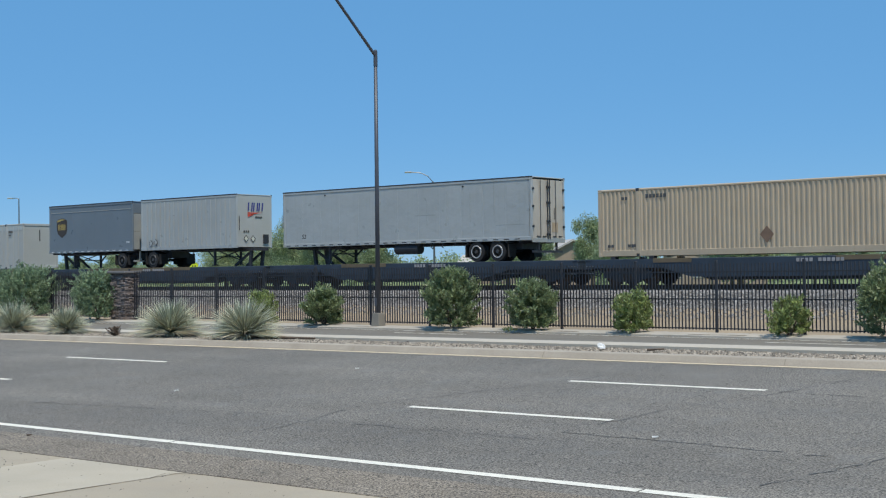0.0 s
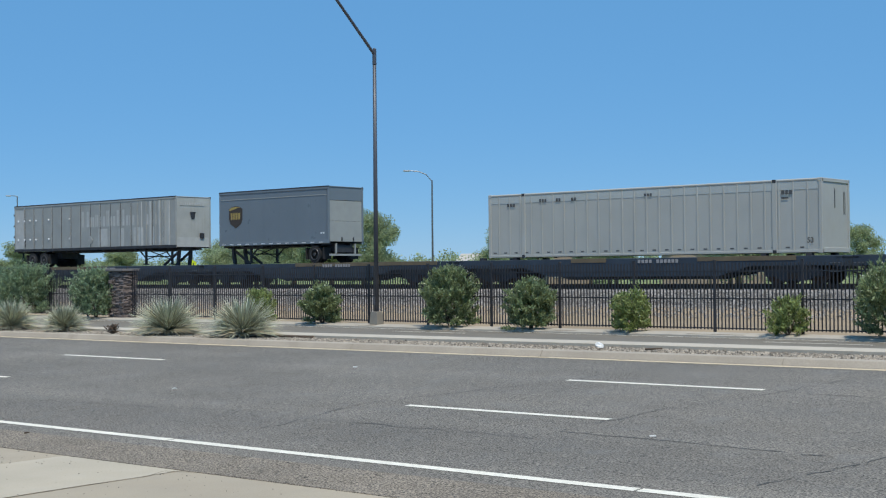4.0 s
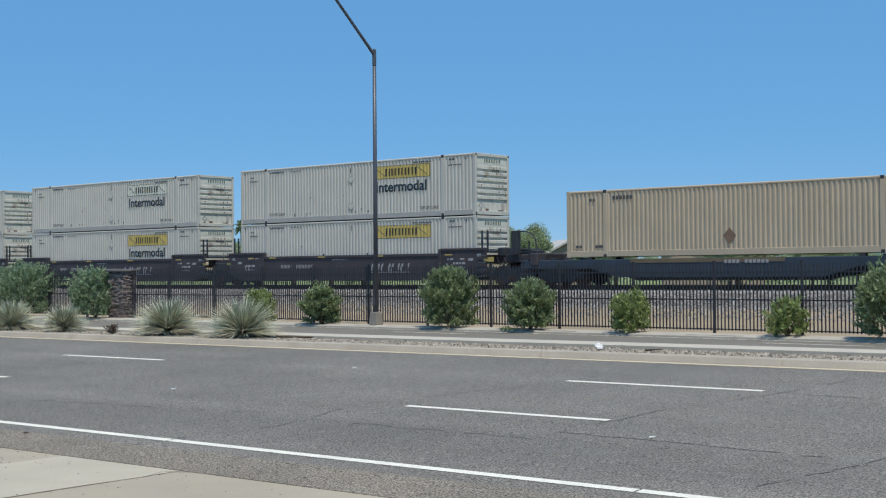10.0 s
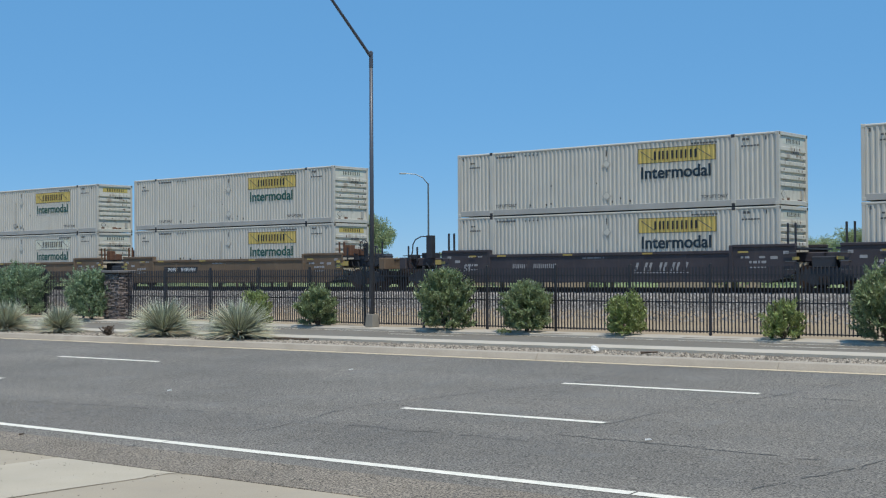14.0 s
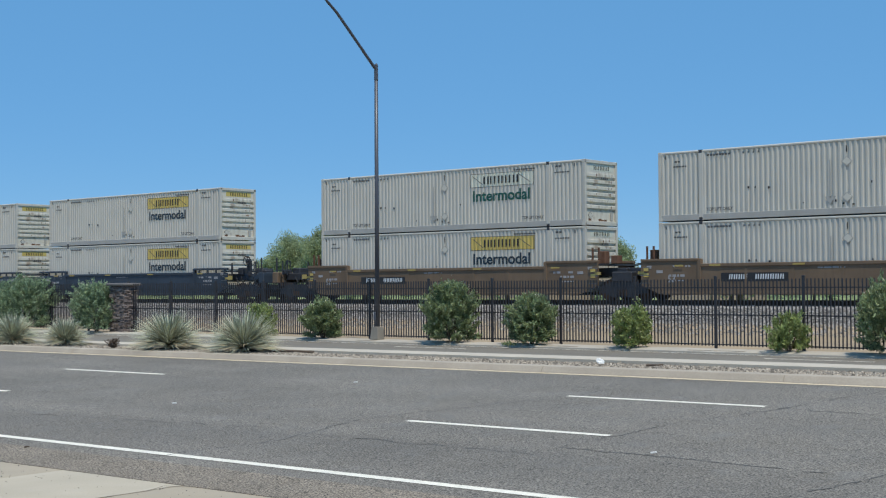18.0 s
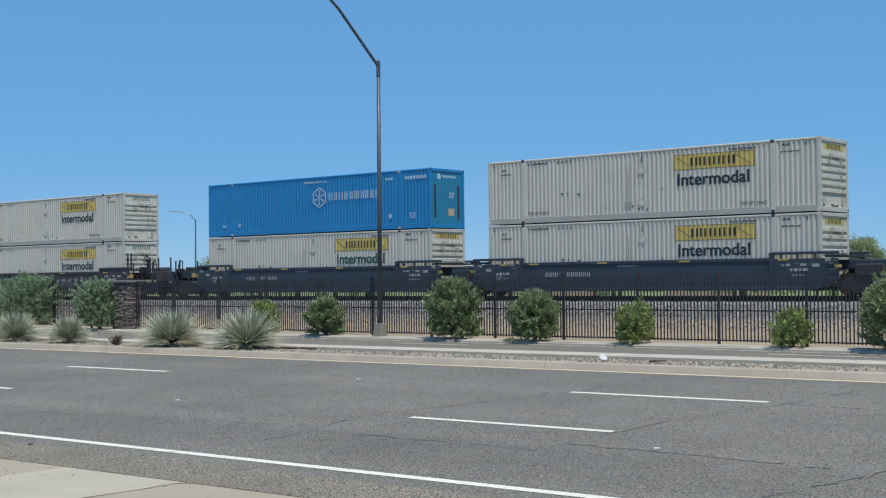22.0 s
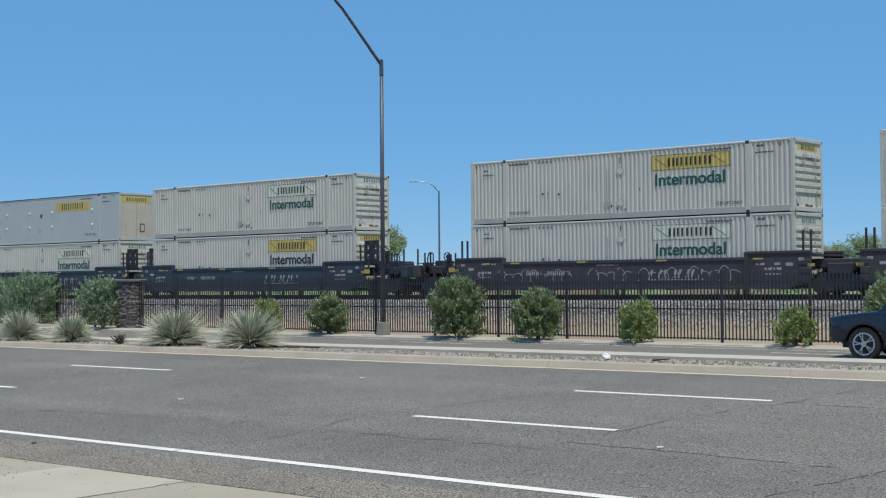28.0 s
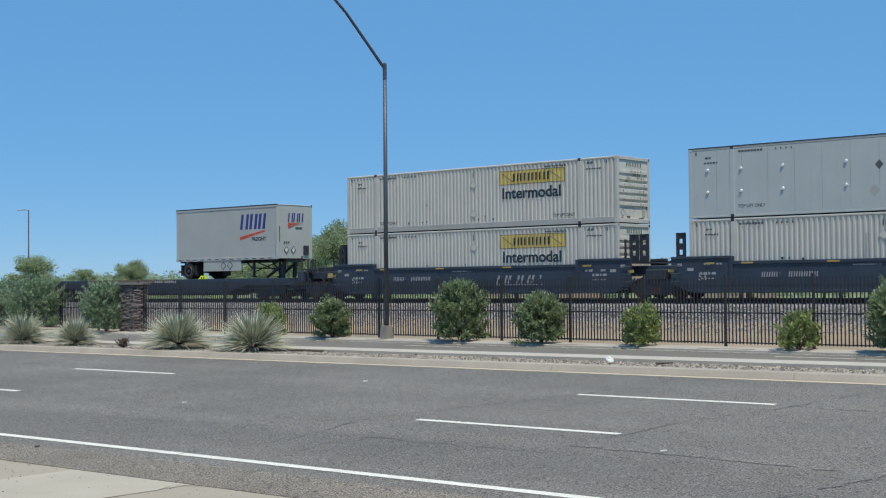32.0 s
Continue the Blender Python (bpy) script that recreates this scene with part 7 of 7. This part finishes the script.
def car(name, label, category, paint, w, wb, xf, r, low, cabin, roof_half, windows, rear, spokes, extras, sill=0.26, clad=None, blunt=0.08, snout=0.92, tail=0.88):
    """low: body outline above the sill from nose to tail; cabin: the glasshouse outline; windows: side panes."""
    t = thing(name, label, category, "vehicles on the far carriageway")
    xr = xf + wb

    def tuck(x):
        return xr + (x - xr) * tail if x > xr else xf + (x - xf) * snout if x < xf else x

    low, cabin = [(tuck(x), z) for x, z in low], [(tuck(x), z) for x, z in cabin]
    windows = [[(tuck(x), z) for x, z in o] for o in windows]
    rear = [(nm, m_, y0, y1, z0, z1, tuck(x0), tuck(x1)) for nm, m_, y0, y1, z0, z1, x0, x1 in rear]
    extras = [(nm, m_, (tuck(b[0]), tuck(b[1]), *b[2:])) for nm, m_, b in extras]
    ar = r + 0.07
    belt = max(z for x, z in cabin[:1])

    def half(x, z):
        a = max(0.0, 1 - (x - low[0][0]) / 0.5) ** 2 * 0.14
        b = max(0.0, 1 - (low[-1][0] - x) / 0.35) ** 2 * blunt
        return w / 2 * (1 - a - b) * (1.0 - 0.10 * max(0.0, 0.5 - z) - 0.05 * max(0.0, z - 0.75))

    def half_cabin(x, z):
        return w / 2 * (0.955 - (0.955 - roof_half) * max(0.0, z - belt) / (max(q for _, q in cabin) - belt))

    def hull(top, bottom, x0, x1, width, rows, rounding):
        """A smooth closed skin between two height lines."""
        bm = bmesh.new()
        n = max(8, int((x1 - x0) / 0.07))
        xs = [x0 + (x1 - x0) * k / n for k in range(n + 1)]
        rings = []
        for x in xs:
            zt, zb = top(x), bottom(x)
            zt = max(zt, zb + 0.02)
            col = [zb + (zt - rounding - zb) * k / rows for k in range(rows + 1)]
            ring = [(-width(x, z), z) for z in col] + [(-width(x, zt) + rounding * 0.35, zt - rounding * 0.3), (-width(x, zt) + rounding * 1.2, zt), (0, zt + 0.012)]
            ring += [(-y, z) for y, z in ring[-2::-1]]
            rings.append([bm.verts.new((x, y, z)) for y, z in ring])
        m = len(rings[0])
        for a, b in zip(rings, rings[1:]):
            for k in range(m):
                bm.faces.new((a[k], a[(k + 1) % m], b[(k + 1) % m], b[k]))
        bm.faces.new(rings[0])
        bm.faces.new(rings[-1][::-1])
        return bm

    def line(points):
        px, pz = [q[0] for q in points], [q[1] for q in points]
        return lambda x: float(np.interp(x, px, pz))

    def bottom(x):
        z = sill + (0.07 if x < xf - ar or x > xr + ar else 0.0)
        for c in (xf, xr):
            if abs(x - c) < ar:
                z = max(z, r + math.sqrt(ar * ar - (x - c) ** 2) * 0.98)
        return z

    upper = [q for q in low if q[1] > 0.75]
    part("body", hull(line(upper), bottom, low[0][0], low[-1][0], half, 6, 0.06), paint, t, "", True)
    part("cabin", hull(line(cabin), lambda x: belt - 0.05, cabin[0][0], cabin[-1][0], half_cabin, 4, 0.05), paint, t, "", True)
    (xa, za), (xb, zb) = cabin[0], cabin[1]
    bm = bmesh.new()
    v = [bm.verts.new((xa + (xb - xa) * q, s * (half_cabin(xa, za + (zb - za) * q) - 0.12), za + (zb - za) * q + 0.025)) for q, s in ((0.1, -1), (0.1, 1), (0.95, 1), (0.95, -1))]
    bm.faces.new(v)
    part("windscreen", bm, M_GLASS, t)
    for o in windows:
        pane(t, "side_window", M_GLASS, o, half_cabin, 0.008)
        pane(t, "side_window", M_GLASS, o, half_cabin, 0.008, 1)
    for x in (xf, xr):
        for y, o in ((-w / 2 + 0.11, -1), (w / 2 - 0.11, 1)):
            car_wheel(t, x, y, r, o, spokes)
        boxpart("wheel_well", M_PLASTIC, t, x - ar + 0.02, x + ar - 0.02, -w / 2 + 0.24, w / 2 - 0.24, sill, sill + ar * 0.9)
    boxpart("underbody", M_PLASTIC, t, low[0][0] + 0.3, low[-1][0] - 0.3, -w / 2 + 0.15, w / 2 - 0.15, sill - 0.06, sill + 0.1)
    if clad:
        boxpart("sill_trim", clad, t, xf + ar + 0.02, xr - ar - 0.02, -w / 2 - 0.004, w / 2 + 0.004, sill - 0.02, sill + 0.07, 0.01)
    # tail: (name, material, y0, y1, z0, z1, x)
    for nm, m_, y0, y1, z0, z1, x0, x1 in rear:
        boxpart(nm, m_, t, x0, x1, y0, y1, z0, z1, 0.012)
    for nm, m_, bx in extras:
        boxpart(nm, m_, t, *bx, 0.01)
    return t


hatch = car("hatchback_car", "moss green boxy hatchback driving past", "car", M_CARGREEN, 1.79, 2.5, -1.24, 0.335,
            [(-2.02, 0.34), (-2.05, 0.62), (-1.97, 0.90), (-1.45, 1.02), (-0.95, 1.06), (1.6, 1.05), (1.98, 1.0), (2.04, 0.6), (2.02, 0.36)],
            [(-1.05, 0.99), (-0.42, 1.50), (-0.2, 1.58), (0.6, 1.61), (1.6, 1.58), (1.84, 1.52), (2.0, 0.98)], 0.84,
            [[(-0.86, 1.06), (-0.36, 1.47), (0.42, 1.53), (0.42, 1.11)], [(0.425, 1.11), (0.425, 1.53), (1.46, 1.51), (1.20, 1.17)]],
            [("tail_lamp", M_TAIL, -0.842, -0.74, 0.98, 1.42, 1.80, 1.99), ("tail_lamp", M_TAIL, 0.64, 0.72, 0.98, 1.42, 1.80, 1.98), ("rear_window", M_GLASS, -0.62, 0.62, 1.10, 1.46, 1.70, 1.985),
             ("bumper", M_CARGREEN, -0.80, 0.80, 0.42, 0.66, 1.95, 2.10), ("number_plate", M_GREYINK, -0.2, 0.2, 0.56, 0.68, 2.09, 2.115), ("badge", M_STEEL, -0.06, 0.06, 0.86, 0.98, 1.99, 2.03), ("fog_lamp", M_TAIL, -0.74, -0.5, 0.60, 0.68, 2.08, 2.11)], 5,
            [("door_handle", M_CARGREEN, (0.0, 0.16, -0.915, -0.88, 0.90, 0.94)), ("door_handle", M_CARGREEN, (0.98, 1.14, -0.915, -0.88, 0.93, 0.97)), ("mirror", M_CARGREEN, (-0.72, -0.56, -1.02, -0.86, 1.02, 1.16)), ("door_seam", M_PLASTIC, (0.42, 0.428, -0.898, -0.87, 0.4, 1.02)),
             ("side_moulding", M_PLASTIC, (-0.2, 0.85, -0.905, -0.87, 0.60, 0.645)), ("fender_vent", M_PLASTIC, (-0.95, -0.72, -0.896, -0.87, 0.86, 0.94)), ("roof_rail", M_PLASTIC, (-0.2, 1.4, -0.70, -0.66, 1.56, 1.60))], 0.27, M_PLASTIC, 0.05, 0.80, 0.70)
suv = car("sport_utility_car", "dark navy sport utility vehicle driving past", "car", M_CARNAVY, 1.99, 2.775, -1.42, 0.375,
          [(-2.35, 0.42), (-2.42, 0.72), (-2.32, 0.98), (-1.5, 1.08), (-1.05, 1.12), (1.9, 1.15), (2.34, 1.10), (2.43, 0.62), (2.38, 0.44)],
          [(-1.15, 1.10), (-0.45, 1.68), (-0.1, 1.79), (1.0, 1.83), (1.85, 1.80), (2.05, 1.72), (2.36, 1.08)], 0.80,
          [[(-0.90, 1.16), (-0.38, 1.64), (0.20, 1.70), (0.22, 1.18)], [(0.30, 1.18), (0.28, 1.70), (1.05, 1.71), (1.07, 1.20)], [(1.22, 1.20), (1.20, 1.70), (1.82, 1.68), (1.84, 1.22)]],
          [("tail_lamp", M_TAIL, -0.93, -0.78, 0.96, 1.22, 2.16, 2.41), ("tail_lamp", M_TAIL, 0.68, 0.79, 0.96, 1.22, 2.16, 2.405), ("rear_window", M_GLASS, -0.74, 0.74, 1.20, 1.70, 2.10, 2.31),
           ("bumper", M_PLASTIC, -0.92, 0.92, 0.46, 0.72, 2.32, 2.50), ("bumper_trim", M_ALLOY, -0.85, 0.85, 0.70, 0.73, 2.47, 2.51), ("number_plate", M_GREYINK, -0.17, 0.17, 0.92, 1.06, 2.36, 2.40), ("chrome_strip", M_ALLOY, -0.3, 0.3, 1.08, 1.13, 2.36, 2.40), ("sticker", M_WHITEINK, -0.66, -0.5, 1.3, 1.38, 2.22, 2.27)], 5,
          [("door_handle", M_CARNAVY, (0.0, 0.18, -1.012, -0.98, 0.98, 1.02)), ("door_handle", M_CARNAVY, (0.9, 1.08, -1.012, -0.98, 1.0, 1.04)), ("mirror", M_CARNAVY, (-0.82, -0.62, -1.14, -0.95, 1.12, 1.30)), ("belt_trim", M_PLASTIC, (-0.9, 1.1, -0.972, -0.94, 1.155, 1.17)),
           ("roof_rail", M_PLASTIC, (0.0, 1.7, -0.80, -0.76, 1.82, 1.86)), ("roof_rail", M_PLASTIC, (0.0, 1.7, 0.76, 0.80, 1.82, 1.86))], 0.34, M_PLASTIC)
silver = car("crossover_car", "silver crossover driving behind the spiky plants", "car", M_CARSILVER, 1.88, 2.7, -1.38, 0.36,
             [(-2.25, 0.40), (-2.33, 0.68), (-2.22, 0.90), (-1.45, 1.02), (-1.0, 1.06), (1.8, 1.10), (2.22, 1.02), (2.33, 0.62), (2.28, 0.40)],
             [(-1.15, 1.04), (-0.30, 1.60), (0.1, 1.70), (0.9, 1.72), (1.75, 1.66), (2.0, 1.58), (2.26, 1.04)], 0.78,
             [[(-0.88, 1.09), (-0.22, 1.56), (0.40, 1.62), (0.40, 1.14)], [(0.405, 1.14), (0.405, 1.62), (1.09, 1.62), (1.11, 1.19)], [(1.115, 1.19), (1.095, 1.62), (1.36, 1.60), (1.50, 1.23)]],
             [("tail_lamp", M_TAIL, -0.86, -0.44, 0.92, 1.04, 2.12, 2.345), ("tail_lamp", M_TAIL, 0.44, 0.86, 0.92, 1.04, 2.12, 2.345), ("rear_window", M_GLASS, -0.70, 0.70, 1.18, 1.54, 2.02, 2.20),
              ("bumper", M_PLASTIC, -0.86, 0.86, 0.40, 0.60, 2.2, 2.38), ("number_plate", M_GREYINK, -0.18, 0.18, 0.82, 0.94, 2.28, 2.32), ("reflector", M_TAIL, -0.84, -0.66, 0.62, 0.7, 2.28, 2.335)], 5,
             [("door_handle", M_ALLOY, (0.1, 0.28, -0.955, -0.92, 0.96, 1.0)), ("door_handle", M_ALLOY, (0.98, 1.16, -0.955, -0.92, 0.98, 1.02)), ("mirror", M_PLASTIC, (-0.75, -0.56, -1.08, -0.9, 1.06, 1.22))], 0.30, M_PLASTIC)
pickup = car("pickup_truck", "white pickup truck with a short cab driving past", "truck", M_CARWHITE, 1.76, 2.83, -1.45, 0.37,
             [(-2.32, 0.46), (-2.36, 0.70), (-2.30, 0.92), (-1.5, 1.04), (-0.95, 1.08), (0.55, 1.12), (2.30, 1.12), (2.34, 0.62), (2.30, 0.48)],
             [(-0.92, 1.06), (-0.42, 1.56), (-0.2, 1.66), (0.26, 1.71), (0.44, 1.66), (0.54, 1.08)], 0.80,
             [[(-0.70, 1.10), (-0.32, 1.54), (0.12, 1.58), (0.10, 1.12)]],
             [("tail_lamp", M_TAILDARK, -0.885, -0.74, 0.76, 1.02, 2.2, 2.345), ("tail_lamp", M_TAILDARK, 0.74, 0.885, 0.76, 1.02, 2.2, 2.345), ("tailgate", M_CARWHITE, -0.72, 0.72, 0.66, 1.12, 2.30, 2.355), ("rear_window", M_GLASS, -0.64, 0.64, 1.18, 1.60, 0.40, 0.525),
              ("bumper", M_PLASTIC, -0.86, 0.86, 0.46, 0.62, 2.32, 2.50), ("number_plate", M_GREYINK, -0.18, 0.18, 0.48, 0.6, 2.49, 2.51), ("gate_handle", M_PLASTIC, -0.1, 0.1, 0.98, 1.04, 2.35, 2.37)], 6,
             [("door_handle", M_PLASTIC, (-0.02, 0.14, -0.895, -0.86, 0.94, 0.98)), ("mirror", M_PLASTIC, (-0.70, -0.52, -1.04, -0.84, 1.08, 1.24)), ("bed_cover", M_PLASTIC, (0.56, 2.28, -0.86, 0.86, 1.085, 1.10)), ("bed_rail", M_CARWHITE, (0.55, 2.3, -0.875, -0.80, 1.10, 1.15)),
              ("bed_rail", M_CARWHITE, (0.55, 2.3, 0.80, 0.875, 1.10, 1.15)), ("door_seam", M_PLASTIC, (0.18, 0.188, -0.884, -0.86, 0.48, 1.1)), ("cab_seam", M_PLASTIC, (0.50, 0.53, -0.884, -0.85, 0.48, 1.1)), ("side_moulding", M_DIMINK, (-1.0, 1.0, -0.888, -0.86, 0.72, 0.75)),
              ("front_bumper", M_PLASTIC, (-2.42, -2.2, -0.84, 0.84, 0.42, 0.64)), ("head_lamp", M_CLEAR, (-2.34, -2.1, -0.84, -0.5, 0.74, 0.9)), ("brake_lamp", M_TAILDARK, (0.36, 0.46, -0.12, 0.12, 1.64, 1.68))], 0.42, None, 0.012, 0.84, 0.84)
for ob, k in ((hatch, 0.965), (suv, 0.95), (silver, 0.93), (pickup, 0.895)):
    ob.scale = (k, k, k)
# seconds and the place of each car's middle along the road, on its lane
DRIVES = tuple((ob, y, tuple((t, x - v * (t - at)) for t in (0.0, 8.0, 16.0, 24.0, 32.0)))
               for ob, y, at, x, v in ((hatch, 28.9, 17.0, -24.03, 27.95), (silver, 28.95, 16.5, -31.7, 32.2), (pickup, 28.88, 19.0, -29.2, 29.4))) + ((suv, 29.0, ((0.0, 496.8), (14.0, 243.4), (27.5, -1.0), (28.0, -9.95), (28.5, -19.0), (29.0, -28.45), (29.5, -38.1), (30.0, -47.8), (32.0, -86.0))),)

def motions():
    """The train passes at a steady speed but for one short hitch; four vehicles drive by the other way."""
    beats = [(k / 2, 0.5 if 6 <= k <= 12 else 0.0) for k in range(65)]      # seconds, metres behind the steady run
    for ob, u, z, v in MOVERS:
        walk(ob, [(s, tpose(u + SPEED * s - lag, z, v)) for s, lag in beats])
    for ob, y, rows in DRIVES:
        walk(ob, [(s, pose(x, y, road_z(x, y))) for s, x in rows])
        v = (rows[0][1] - rows[-1][1]) / 32.0
        t0, t1 = (rows[0][1] - 8) / v, (rows[0][1] + 62) / v
        times = [s for s, x in rows]
        for w, t, x, y_, r in SPINS:
            if t is not ob:
                continue
            turn, n = [], int((t1 - t0) / 0.0333)
            for k in range(n + 1):
                s = t0 + k / 30.0
                roll = -np.interp(s, times, [q for _, q in rows]) / (r * ob.scale.x)
                turn.append((s, pose(x, y_, r) @ Matrix.Rotation(-roll, 4, "Y")))
            walk(w, [(0.0, turn[0][1])] + turn + [(32.0, turn[-1][1])])


motions()
